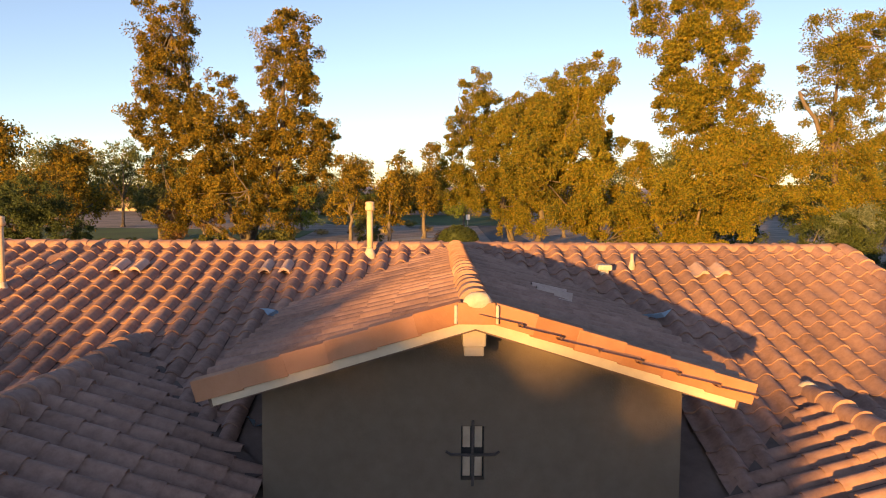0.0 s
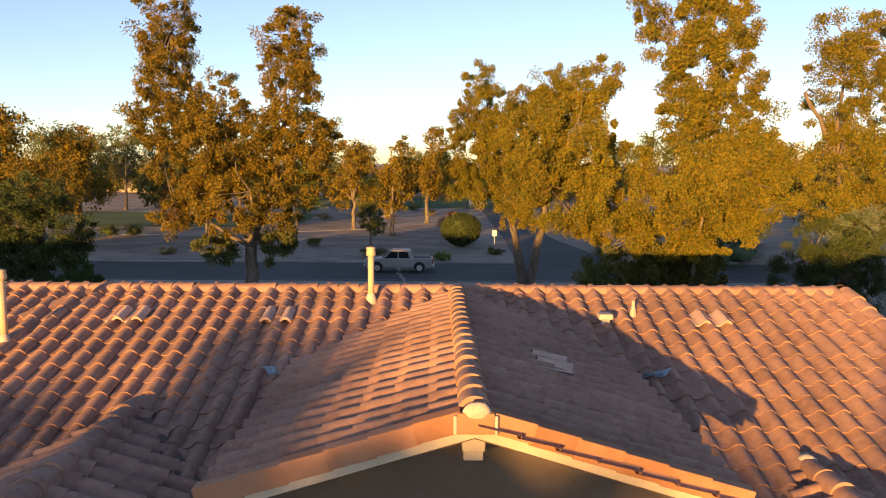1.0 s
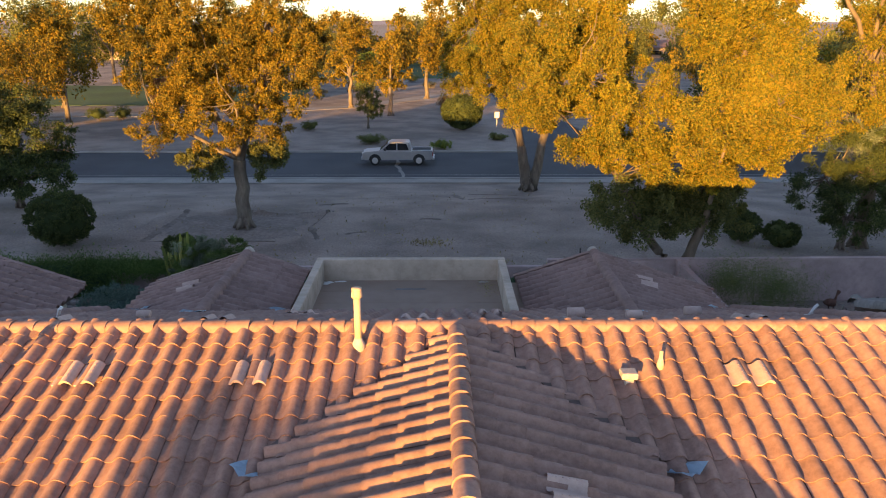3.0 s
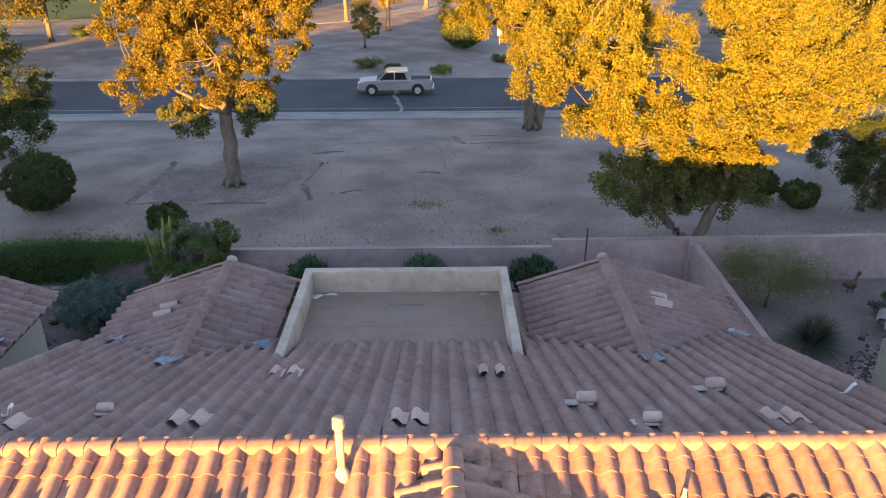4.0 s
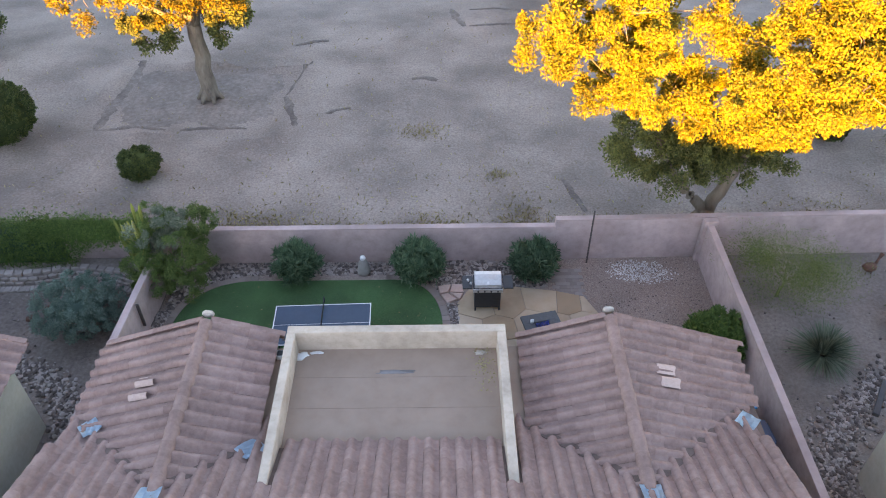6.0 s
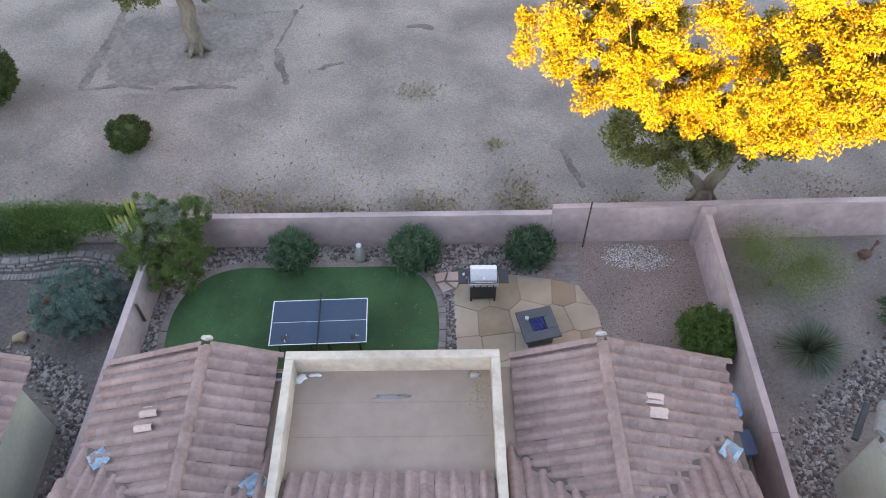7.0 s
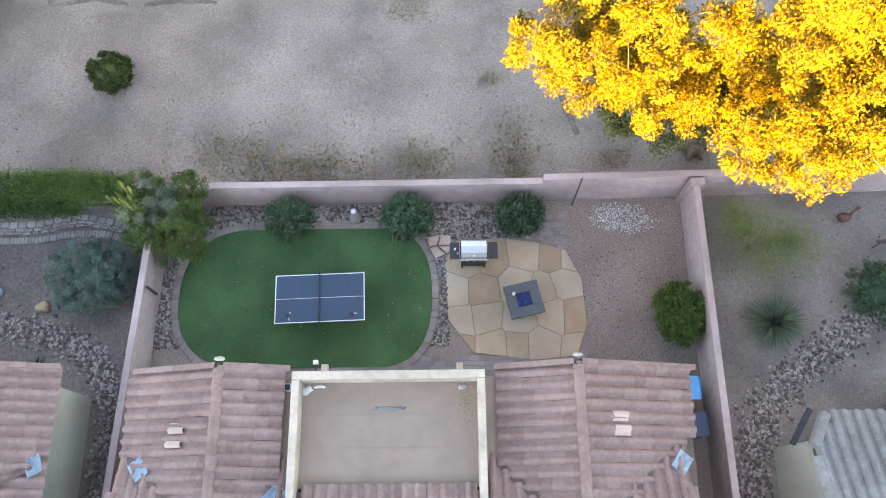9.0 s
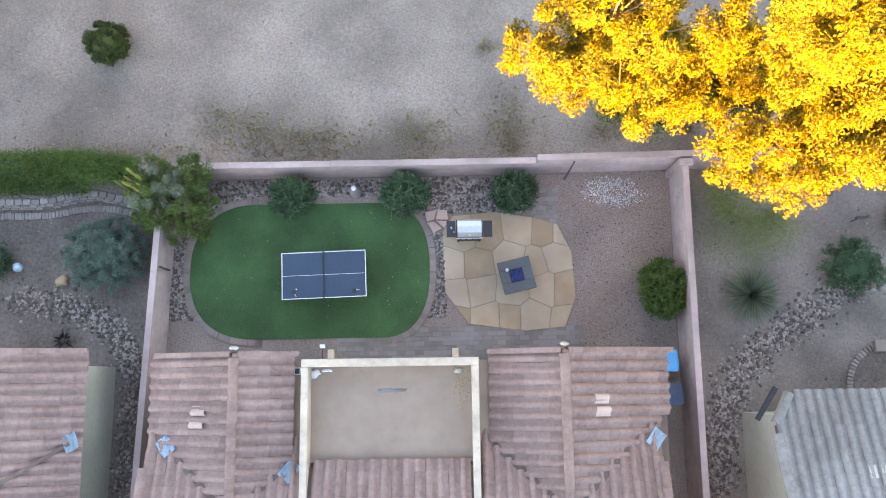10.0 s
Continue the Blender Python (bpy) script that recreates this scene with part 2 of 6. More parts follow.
def box(bm, x0, x1, y0, y1, z0, z1, bevel=0.0, m=None):
    made = bmesh.ops.create_cube(bm, size=1, matrix=Matrix.Translation(((x0 + x1) / 2, (y0 + y1) / 2, (z0 + z1) / 2)) @ Matrix.Diagonal((abs(x1 - x0), abs(y1 - y0), abs(z1 - z0), 1)))["verts"]
    if bevel:
        edges = list({e for v in made for e in v.link_edges})
        made = bmesh.ops.bevel(bm, geom=edges, offset=bevel, segments=2, affect="EDGES", profile=0.5)["verts"]
    if m is not None:
        bmesh.ops.transform(bm, matrix=m, verts=list(made))
    return bm


def boxed(*args, **kw):
    return box(bmesh.new(), *args, **kw)


def prism(bm, outline, axis, a, b):
    """Extrudes a closed outline of 2D points along an axis from a to b."""
    def at(p, q):
        return {"x": (q, p[0], p[1]), "y": (p[0], q, p[1]), "z": (p[0], p[1], q)}[axis]
    lo, hi = [bm.verts.new(at(p, a)) for p in outline], [bm.verts.new(at(p, b)) for p in outline]
    bm.faces.new(lo)
    bm.faces.new(hi)
    for i in range(len(outline)):
        j = (i + 1) % len(outline)
        bm.faces.new((lo[i], lo[j], hi[j], hi[i]))
    bmesh.ops.recalc_face_normals(bm, faces=bm.faces)
    return bm


def prismed(outline, axis, a, b):
    return prism(bmesh.new(), outline, axis, a, b)


def tube(points, radii, sides=8, cap=True):
    """Vertices and faces of a tapered tube through points."""
    verts, faces = [], []
    pts = [Vector(p) for p in points]
    for i, p in enumerate(pts):
        way = (pts[min(i + 1, len(pts) - 1)] - pts[max(i - 1, 0)]).normalized()
        side = way.orthogonal().normalized() if abs(way.z) < 0.9 else Vector((1, 0, 0))
        side = (side - way * side.dot(way)).normalized()
        up = way.cross(side)
        for k in range(sides):
            a = 2 * math.pi * k / sides
            verts.append(p + (side * math.cos(a) + up * math.sin(a)) * radii[i])
    for i in range(len(pts) - 1):
        for k in range(sides):
            j = (k + 1) % sides
            faces.append((i * sides + k, i * sides + j, (i + 1) * sides + j, (i + 1) * sides + k))
    if cap:
        faces.append(tuple(range(sides))[::-1])
        faces.append(tuple((len(pts) - 1) * sides + k for k in range(sides)))
    return verts, faces


def join(pieces):
    verts, faces = [], []
    for v, f in pieces:
        n = len(verts)
        verts.extend(v)
        faces.extend(tuple(i + n for i in q) for q in f)
    return verts, faces


def lathe(profile, sides=20):
    """A turned shape from (radius, height) pairs."""
    verts, faces = [], []
    for r, z in profile:
        for k in range(sides):
            a = 2 * math.pi * k / sides
            verts.append((r * math.cos(a), r * math.sin(a), z))
    for i in range(len(profile) - 1):
        for k in range(sides):
            j = (k + 1) % sides
            faces.append((i * sides + k, i * sides + j, (i + 1) * sides + j, (i + 1) * sides + k))
    faces.append(tuple(range(sides))[::-1])
    faces.append(tuple((len(profile) - 1) * sides + k for k in range(sides)))
    return verts, faces


# ---- plants ----
def leaf_arrays(points, size, rng, slim=0.5, droop=0.3, spread=0.35):
    """A bent four-cornered leaf at each point, turned at random."""
    n = len(points)
    way = rng.normal(size=(n, 3))
    way[:, 2] -= droop
    way /= np.linalg.norm(way, axis=1)[:, None]
    other = rng.normal(size=(n, 3))
    side = np.cross(way, other)
    side /= np.linalg.norm(side, axis=1)[:, None] + 1e-9
    up = np.cross(side, way)
    long = size * (1 + spread * rng.uniform(-1, 1, n))[:, None]
    p = np.asarray(points)
    verts = np.empty((n, 4, 3))
    verts[:, 0] = p
    verts[:, 1] = p + way * long * 0.5 + side * long * slim * 0.5 + up * long * 0.1
    verts[:, 2] = p + way * long
    verts[:, 3] = p + way * long * 0.5 - side * long * slim * 0.5 + up * long * 0.1
    return verts.reshape(-1, 3), np.arange(4 * n).reshape(-1, 4)


def crown_points(blobs, count, rng, clump=0.55, hollow=0.5, dense=1.35):
    """Leaf places: each blob (x, y, z, rx, ry, rz) holds many small clumps, more of them towards its skin."""
    volumes = np.array([b[3] * b[4] * b[5] for b in blobs]) ** 0.75
    share = volumes / volumes.sum()
    out = []
    for b, f in zip(blobs, share):
        n = max(40, int(count * f))
        c = max(8, int(3.6 * dense * (b[3] * b[4] * b[5]) ** 0.72 / clump ** 1.6))
        d = rng.normal(size=(c, 3))
        d /= np.linalg.norm(d, axis=1)[:, None]
        r = hollow + (1.06 - hollow) * rng.uniform(0, 1, c) ** 0.7
        centres = d * r[:, None] * np.array(b[3:6]) + np.array(b[:3])
        sizes = clump * rng.uniform(0.45, 1.2, c)[:, None] * rng.uniform(0.55, 1.45, (c, 3))
        which = rng.integers(0, c, n)
        off = rng.normal(size=(n, 3))
        reach = np.linalg.norm(off, axis=1)
        off *= (np.minimum(reach * 0.42, 0.85) / reach)[:, None]
        off[:, 2] *= 0.9
        out.append(centres[which] + off * sizes[which])
    return np.concatenate(out)


def limb(a, b, r0, r1, rng, bend=0.12, steps=5):
    a, b = Vector(a), Vector(b)
    long = (b - a).length
    pts, rad = [], []
    for i in range(steps + 1):
        f = i / steps
        wob = Vector(rng.normal(size=3).tolist()) * bend * long * 0.25 * (0 if i in (0, steps) else 1)
        pts.append(a.lerp(b, f) + wob)
        rad.append(r0 + (r1 - r0) * f)
    return tube(pts, rad, 8)


def tree(name, at, limbs, blobs, count, leaf, mat, bark, label, seed, low=None, clump=0.55, slim=0.5, twigs=60, group="trees", hollow=0.5, twig=0.05):
    """A tapered trunk with limbs ((from, to, r0, r1) from its foot) and crowns of single leaves; low: a second, greener skirt (blobs, count, material)."""
    rng = np.random.default_rng(seed)
    t = thing(name, at, label, "tree", group)
    pieces = [limb(a, b, r0, r1, rng, 0.06) for a, b, r0, r1 in limbs]
    r = limbs[0][2]
    fx, fy = limbs[0][0][:2]
    flare = [((fx + math.cos(k * 1.05) * r * 0.45, fy + math.sin(k * 1.05) * r * 0.45, 0.4), (fx + math.cos(k * 1.05) * r * 1.45, fy + math.sin(k * 1.05) * r * 1.45, -0.06), r * 0.45, r * 0.2) for k in range(6)]
    pieces += [limb(a, b, p, q, rng, 0.02, 3) for a, b, p, q in flare]
    tips = [Vector(x[1]) for x in limbs]
    for k in range(twigs):
        b = blobs[rng.integers(0, len(blobs))]
        d = rng.normal(size=3)
        d /= np.linalg.norm(d)
        end = Vector((np.array(b[:3]) + d * np.array(b[3:6]) * rng.uniform(0.5, 1.0)).tolist())
        start = min(tips, key=lambda p: (p - end).length)
        if (start - end).length < 9:
            pieces.append(limb(start, end, twig, twig * 0.25, rng, 0.2, 4))
    v, f = join(pieces)
    mesh_object("trunk", v, f, bark, t, smooth=True)
    v, f = leaf_arrays(crown_points(blobs, count, rng, clump, hollow), leaf, rng, slim)
    mesh_object("crown", v, f, mat, t)
    if low:
        v, f = leaf_arrays(crown_points(low[0], low[1], rng, clump, 0.3), leaf, rng, slim)
        mesh_object("crown", v, f, low[2], t, "green lower crown")
    return t


def lump(bm, c, r, rng, wob=0.15, sub=2):
    made = bmesh.ops.create_icosphere(bm, subdivisions=sub, radius=1.0)["verts"]
    for v in made:
        k = 1 + wob * noise.noise(v.co * 1.7 + Vector(c) * 3.1)
        v.co = Vector((c[0] + v.co.x * r[0] * k, c[1] + v.co.y * r[1] * k, c[2] + v.co.z * r[2] * k))
    return made


def bush(name, at, size, count, leaf, mat, label, seed, slim=0.4, group="", core=0.6, clump=0.13, stems=9, category="shrub", droop=-0.4, hollow=0.55):
    """A shrub: stems from the ground, a dark twiggy heart, single leaves in small clumps."""
    rng = np.random.default_rng(seed)
    t = thing(name, at, label, category, group)
    rx, ry, h = size
    pieces = []
    for k in range(stems):
        a = rng.uniform(0, 6.28)
        q = rng.uniform(0.3, 0.8)
        pieces.append(limb((0.06 * math.cos(a), 0.06 * math.sin(a), -0.03), (rx * q * math.cos(a), ry * q * math.sin(a), h * rng.uniform(0.4, 0.85)), 0.02, 0.006, rng, 0.15, 3))
    v, f = join(pieces)
    mesh_object("stems", v, f, BARK, t)
    if core:
        bm = bmesh.new()
        lump(bm, (0, 0, h * 0.5), (rx * core, ry * core, h * 0.57 * core), rng, 0.3 if core < 0.8 else 0.08)
        part("heart", bm, mat, t, smooth=True)
    pts = crown_points([(0, 0, h * 0.52, rx * 0.95, ry * 0.95, h * 0.46)], count, rng, clump, hollow, 4)
    pts[:, 2] = np.abs(pts[:, 2]) + 0.02
    v, f = leaf_arrays(pts, leaf, rng, slim, droop)
    mesh_object("foliage", v, f, mat, t)
    return t


# ---- ground: one sheet, finer near the house, with low berms in the empty lot ----
def grid_lines(near, far, fine, reach):
    inner = np.arange(near, far + fine / 2, fine)
    grow = [fine]
    while sum(grow) < reach:
        grow.append(grow[-1] * 1.35)
    steps = np.cumsum(grow)
    return np.concatenate([near - steps[::-1], inner, far + steps])


def smooth_step(v, a, b):
    f = np.clip((v - a) / (b - a), 0, 1)
    return f * f * (3 - 2 * f)


FAR_Z = -1.45


def far(x, y):
    """Places across the road, on the lower ground there."""
    return (x * (1.18 + 0.0027 * (y - 53)), 61.8 + 1.3 * (y - 53) + 0.0025 * (y - 53) ** 2)


def lot(x, y):
    """Places in the empty lot behind the yard wall."""
    return (x * (1 + 0.0033 * (y - 28)), 28.5 + (y - 28.4) * 1.15)


def ground_height(x, y):
    lot = smooth_step(y, 29.0, 31.0) * (1 - smooth_step(y, 49.0, 52.0))
    z = 0.022 * np.sin(0.9 * x + 0.5 * y) * np.sin(0.7 * y - 0.3 * x) + 0.012 * np.sin(2.1 * x + 1.3) * np.sin(1.9 * y + 0.4 * x)
    z += 0.01 * np.sin(4.7 * x + 2 * y) * np.sin(4.1 * y - 1.5 * x)
    edge = np.maximum(np.abs(x + 9.9 - 0.12 * (y - 38.8)) / 4.1, np.abs(y - 38.6 + 0.1 * (x + 9)) / 3.0)
    z += 0.3 * np.exp(-((edge - 1.0) / 0.06) ** 2) * (0.65 + 0.35 * np.sin(1.3 * x + 0.8 * y)) - 0.06 * (edge < 1)
    return z * lot + FAR_Z * smooth_step(y, 41.0, 57.0)


xs, ys = grid_lines(-26, 26, 0.4, 2200), grid_lines(28.6, 58.0, 0.4, 2200)
gx, gy = np.meshgrid(xs, ys)
gz = ground_height(gx, gy) - 0.02
nx, ny = len(xs), len(ys)
index = np.arange(nx * ny).reshape(ny, nx)
quads = np.stack([index[:-1, :-1], index[:-1, 1:], index[1:, 1:], index[1:, :-1]], -1).reshape(-1, 4)
ground = mesh_object("ground", np.stack([gx, gy, gz], -1).reshape(-1, 3), quads, SOIL, smooth=True)
tagged(ground, "bare pinkish grey desert soil with low berms and tracks", "ground", kind="structure")


def slab(name, outline, z0, z1, mat, label, category):
    ob = part(name, prismed(outline, "z", z0, z1), mat)
    return tagged(ob, label, category, kind="structure")


# ---- road behind the lot ----
slab("road", [(-400, 57.55), (400, 57.55), (400, 68.9), (-400, 68.9)], FAR_Z - 0.05, FAR_Z + 0.02, ASPHALT, "dark grey asphalt road running past the lot", "road")
slab("road_side", [far(6.2, 58.42), far(14.2, 58.42), far(11.5, 75), far(10.0, 120), far(6.5, 120), far(6.6, 75)], FAR_Z - 0.05, FAR_Z + 0.016, ASPHALT, "dark asphalt side street leading away from the road", "road")
for y0, y1, spans in ((57.1, 57.53, [(-400, 400)]), (68.92, 69.35, [(-400, 7.4), (17.0, 400)])):
    kerb = thing("kerb", (0, y0, FAR_Z), "pale concrete kerb and gutter along the road", "kerb", "kerbs", "structure")
    for a, b in spans:
        edges_x = [a] + [v for v in np.arange(-45, 45.1, 3.0) if a < v < b] + [b]
        for p, q in zip(edges_x[:-1], edges_x[1:]):
            part("kerb_stone", boxed(p + 0.006, q - 0.006, 0, y1 - y0, -0.05, 0.13), CONCRETE, kerb)
slab("pavement", [(-400, 55.8), (400, 55.8), (400, 57.08), (-400, 57.08)], FAR_Z - 0.05, FAR_Z + 0.10, CONCRETE, "pale concrete pavement beside the road", "pavement")
line = part("road_marking", boxed(-400, 400, 58.87, 58.96, FAR_Z + 0.021, FAR_Z + 0.025), CONCRETE)
tagged(line, "thin white edge line painted on the road", "road marking", kind="structure")
rng = np.random.default_rng(5)
cx, pts, cv, cf = -2.6, [], [], []
for y in np.linspace(57.7, 68.7, 18):
    cx += rng.uniform(-0.2, 0.14)
    pts.append((cx, y))
for p in pts:
    w = rng.uniform(0.09, 0.2)
    cv += [(p[0] - w, p[1], FAR_Z + 0.024), (p[0] + w, p[1], FAR_Z + 0.024)]
for i in range(len(pts) - 1):
    cf.append((2 * i, 2 * i + 1, 2 * i + 3, 2 * i + 2))
tagged(mesh_object("road_crack", cv, cf, CONCRETE), "pale sealed crack crossing the asphalt", "road crack", kind="structure")

# ---- the house ----
house = thing("house", (0, 0, 0), "stucco house with terracotta tile roofs and flat parapet roof", "house")
TW, TL = 0.315, 0.34
PROFILE = [(0.0, 0.0), (0.07, 0.034), (0.2, 0.062), (0.33, 0.072), (0.46, 0.062), (0.58, 0.03), (0.68, 0.004), (0.84, -0.004), (1.0, 0.0)]


def tile_arrays(width=TW, reach=TL, relief=1.2, nose=0.024):
    """One S-shaped roof tile: x across, y down the slope, z off the roof."""
    k = len(PROFILE)
    v = [(p * width, 0.0, h * relief) for p, h in PROFILE]
    v += [(p * width, reach + 0.03, h * relief + nose) for p, h in PROFILE]
    v += [(p * width, reach + 0.03, h * relief + nose) for p, h in PROFILE]
    v += [(p * width, reach + 0.022, h * relief * 0.8 - 0.002) for p, h in PROFILE]
    f = []
    for i in range(k - 1):
        f.append((i, i + k, i + k + 1, i + 1))
        f.append((i + 2 * k, i + 3 * k, i + 3 * k + 1, i + 2 * k + 1))
    return v, f


def smooth_mesh(name, v, f, mat, smooth=True):
    me = bpy.data.meshes.new(name)
    me.from_pydata(v, [], f)
    me.materials.append(mat)
    if smooth:
        me.polygons.foreach_set("use_smooth", [True] * len(me.polygons))
    me.update()
    return me


TILE_V, TILE_F = tile_arrays()
TILE_NP, TILE_FN = np.array(TILE_V), np.array(TILE_F)
tile_jobs = []


def slope_frame(p0, down, s):
    d = Vector((down[0], down[1], -s)).normalized()
    a = Vector((down[1], -down[0], 0))
    return a, d, a.cross(d)


def roof_slope(p0, down, s, width, run, keep, mat, single=False, owner=None, deck=99.0):
    """A roof plane: a deck, and rows of tiles on it from the eave up. p0: where the ridge begins; the ridge runs to the left of the way down."""
    a, d, n = slope_frame(p0, down, s)
    p0 = Vector(p0)
    long = run * math.sqrt(1 + s * s)
    m = Matrix((a, d, n)).transposed().to_4x4()
    m.translation = p0
    plane = part("roof_slope", boxed(0, width, 0.02, min(deck, long - 0.05), -0.16, -0.025), UNDERLAY, owner or house, "tiled roof slope")
    plane.matrix_basis = m
    tile_jobs.append((plane, m, width, long, keep, mat, single))
    return plane


def lay_tiles(plane, m, width, long, keep, mat, single, seed):
    rng = np.random.default_rng(seed)
    places = []
    for r in range(int(long / TL) + 1):
        v = long - (r + 1) * TL
        if v < 0.03 - TL:
            break
        v = max(v, -0.1)
        for c in range(int(round(width / TW))):
            w = m @ Vector(((c + 0.5) * TW, v + TL * 0.6, 0))
            if keep(w.x, w.y):
                places.append((c * TW + rng.normal() * 0.004, v + rng.normal() * 0.006, rng.normal() * 0.008, rng.normal() * 0.004))
    if single:
        me = smooth_mesh("tile", TILE_V, TILE_F, mat)
        for u, v, turn, rise in places:
            ob = new("tile", me)
            ob.parent = plane
            ob.matrix_basis = Matrix.Translation((u, v, rise)) @ Matrix.Rotation(turn, 4, "Z")
    elif places:
        p = np.array(places)
        k = len(TILE_NP)
        verts = np.repeat(TILE_NP[None], len(p), 0)
        x, y = verts[..., 0] - p[:, 2:3] * verts[..., 1], verts[..., 1] + p[:, 2:3] * verts[..., 0]
        verts = np.stack([x + p[:, 0:1], y + p[:, 1:2], verts[..., 2] + p[:, 3:4]], -1).reshape(-1, 3)
        faces = (TILE_FN[None] + (np.arange(len(p)) * k)[:, None, None]).reshape(-1, 4)
        ob = mesh_object("tiles", verts, faces, mat, plane, smooth=True)
        ob["kind"] = "stuff"


RY, RZ, SF, SR = 13.3, 5.40, 0.305, 0.362
GX, GZ, GS = 0.40, 5.39, 0.30
WL, WR, WZ, WS = -4.94, 4.28, 3.71, 0.325
FL, FLZ, FR, FRZ, FS = -3.72, 4.39, 4.31, 4.07, 0.35


def z_front(x, y):
    return RZ - SF * (RY - y)


def z_rear(x, y):
    return RZ - SR * (y - RY)


def z_gable(x, y):
    return GZ - GS * abs(x - GX) if -1.93 < x < 2.73 else -9


def z_fl(x, y):
    return FLZ - FS * abs(x - FL) if -7.2 < x < -1.5 else -9


def z_fr(x, y):
    return FRZ - FS * abs(x - FR) if 2.6 < x < 6.9 else -9


def z_wl(x, y):
    return WZ - WS * abs(x - WL) if -7.52 < x < -3.38 else -9


def z_wr(x, y):
    return WZ - WS * abs(x - WR) if 2.22 < x < 7.38 else -9


roof_slope((6.88, RY, RZ), (0, -1), SF, 15.1, 6.6, lambda x, y: z_front(x, y) > max(z_gable(x, y), z_fl(x, y), z_fr(x, y)) - 0.05 and not (-1.45 < x < 2.27 and y < 10), TILE)
roof_slope((-7.5, RY, RZ), (0, 1), SR, 14.45, 7.0, lambda x, y: z_rear(x, y) > max(z_wl(x, y), z_wr(x, y)) - 0.05 and not (-3.08 < x < 1.9 and y > 19.5) and not (y > 18.0 and (-3.16 < x < -2.86 or 1.68 < x < 1.96)), TILE_OLD, deck=6.3)
for x0, x1 in ((-7.5, -3.25), (2.0, 6.95)):
    part("roof_deck", prismed([(19.2, z_rear(0, 19.2) - 0.04), (20.4, z_rear(0, 20.4) - 0.04), (20.4, z_rear(0, 20.4) - 0.16), (19.2, z_rear(0, 19.2) - 0.16)], "x", x0, x1), UNDERLAY, house)
roof_slope((GX, 13.28, GZ), (1, 0), GS, 6.46, 2.3, lambda x, y: z_gable(x, y) > z_front(x, y) - 0.04, TILE, single=True)
roof_slope((GX, 6.82, GZ), (-1, 0), GS, 6.46, 2.3, lambda x, y: z_gable(x, y) > z_front(x, y) - 0.04, TILE, single=True)
roof_slope((FL, 10.6, FLZ), (1, 0), FS, 6.0, 2.15, lambda x, y: z_fl(x, y) > z_front(x, y) - 0.05, TILE)
roof_slope((FL, 4.6, FLZ), (-1, 0), FS, 6.0, 3.4, lambda x, y: z_fl(x, y) > z_front(x, y) - 0.05, TILE)
roof_slope((FR, 9.6, FRZ), (1, 0), FS, 5.0, 2.5, lambda x, y: z_fr(x, y) > z_front(x, y) - 0.05, TILE)
roof_slope((FR, 4.6, FRZ), (-1, 0), FS, 5.0, 1.66, lambda x, y: z_fr(x, y) > z_front(x, y) - 0.05, TILE)
roof_slope((WL, 22.36, WZ), (1, 0), WS, 5.4, 1.56, lambda x, y: z_wl(x, y) > z_rear(x, y) - 0.05, TILE_OLD)
roof_slope((WL, 16.96, WZ), (-1, 0), WS, 5.4, 2.56, lambda x, y: z_wl(x, y) > z_rear(x, y) - 0.05, TILE_OLD)
roof_slope((WR, 22.36, WZ), (1, 0), WS, 5.4, 3.08, lambda x, y: z_wr(x, y) > z_rear(x, y) - 0.05, TILE_OLD)
roof_slope((WR, 16.96, WZ), (-1, 0), WS, 5.4, 2.04, lambda x, y: z_wr(x, y) > z_rear(x, y) - 0.05, TILE_OLD)


# ridge caps
def cap_arrays(length=0.42, r0=0.125, r1=0.14, seg=8, flat=1.0):
    v, f = [], []
    for i, (y, r, z) in enumerate(((0, r0, 0), (length, r1, 0.02), (length, r1, 0.02), (length - 0.004, r1 - 0.03, 0.0))):
        for k in range(seg + 1):
            a = math.pi * k / seg
            v.append((r * math.cos(a) * 1.05, y, max(-0.06, (r * math.sin(a) + z) * flat - 0.05) if 0 < k < seg else z - 0.1))
    n = seg + 1
    for k in range(seg):
        f.append((k, k + 1, k + n + 1, k + n))
        f.append((k + 2 * n, k + 2 * n + 1, k + 3 * n + 1, k + 3 * n))
    return v, f


CAP = smooth_mesh("ridge_cap", *cap_arrays(), TILE)
CAP_LOW = smooth_mesh("ridge_cap", *cap_arrays(0.42, 0.13, 0.14, 8, 0.62), TILE)
CAP_OLD = smooth_mesh("ridge_cap", *cap_arrays(), TILE_OLD)
CAP_BIG = smooth_mesh("ridge_cap", *cap_arrays(0.46, 0.16, 0.19), TILE)
CAP_GREY = smooth_mesh("ridge_cap", *cap_arrays(), TILE_GREY)


def ridge(owner, a, b, mesh, step=0.37, seed=1):
    """Overlapping half-round caps from a to b; each one's wide end points to b."""
    rng = np.random.default_rng(seed)
    a, b = Vector(a), Vector(b)
    way = (b - a).normalized()
    side = way.cross(Vector((0, 0, 1))).normalized()
    up = side.cross(way)
    n = int((b - a).length / step)
    for i in range(n):
        m = Matrix((side, way, up)).transposed().to_4x4()
        m.translation = a + way * (i * step) + up * (0.05 + rng.normal() * 0.004)
        ob = new("ridge_cap", mesh)
        ob.parent = owner
        ob.matrix_basis = m @ Matrix.Rotation(rng.normal() * 0.012, 4, "Z")


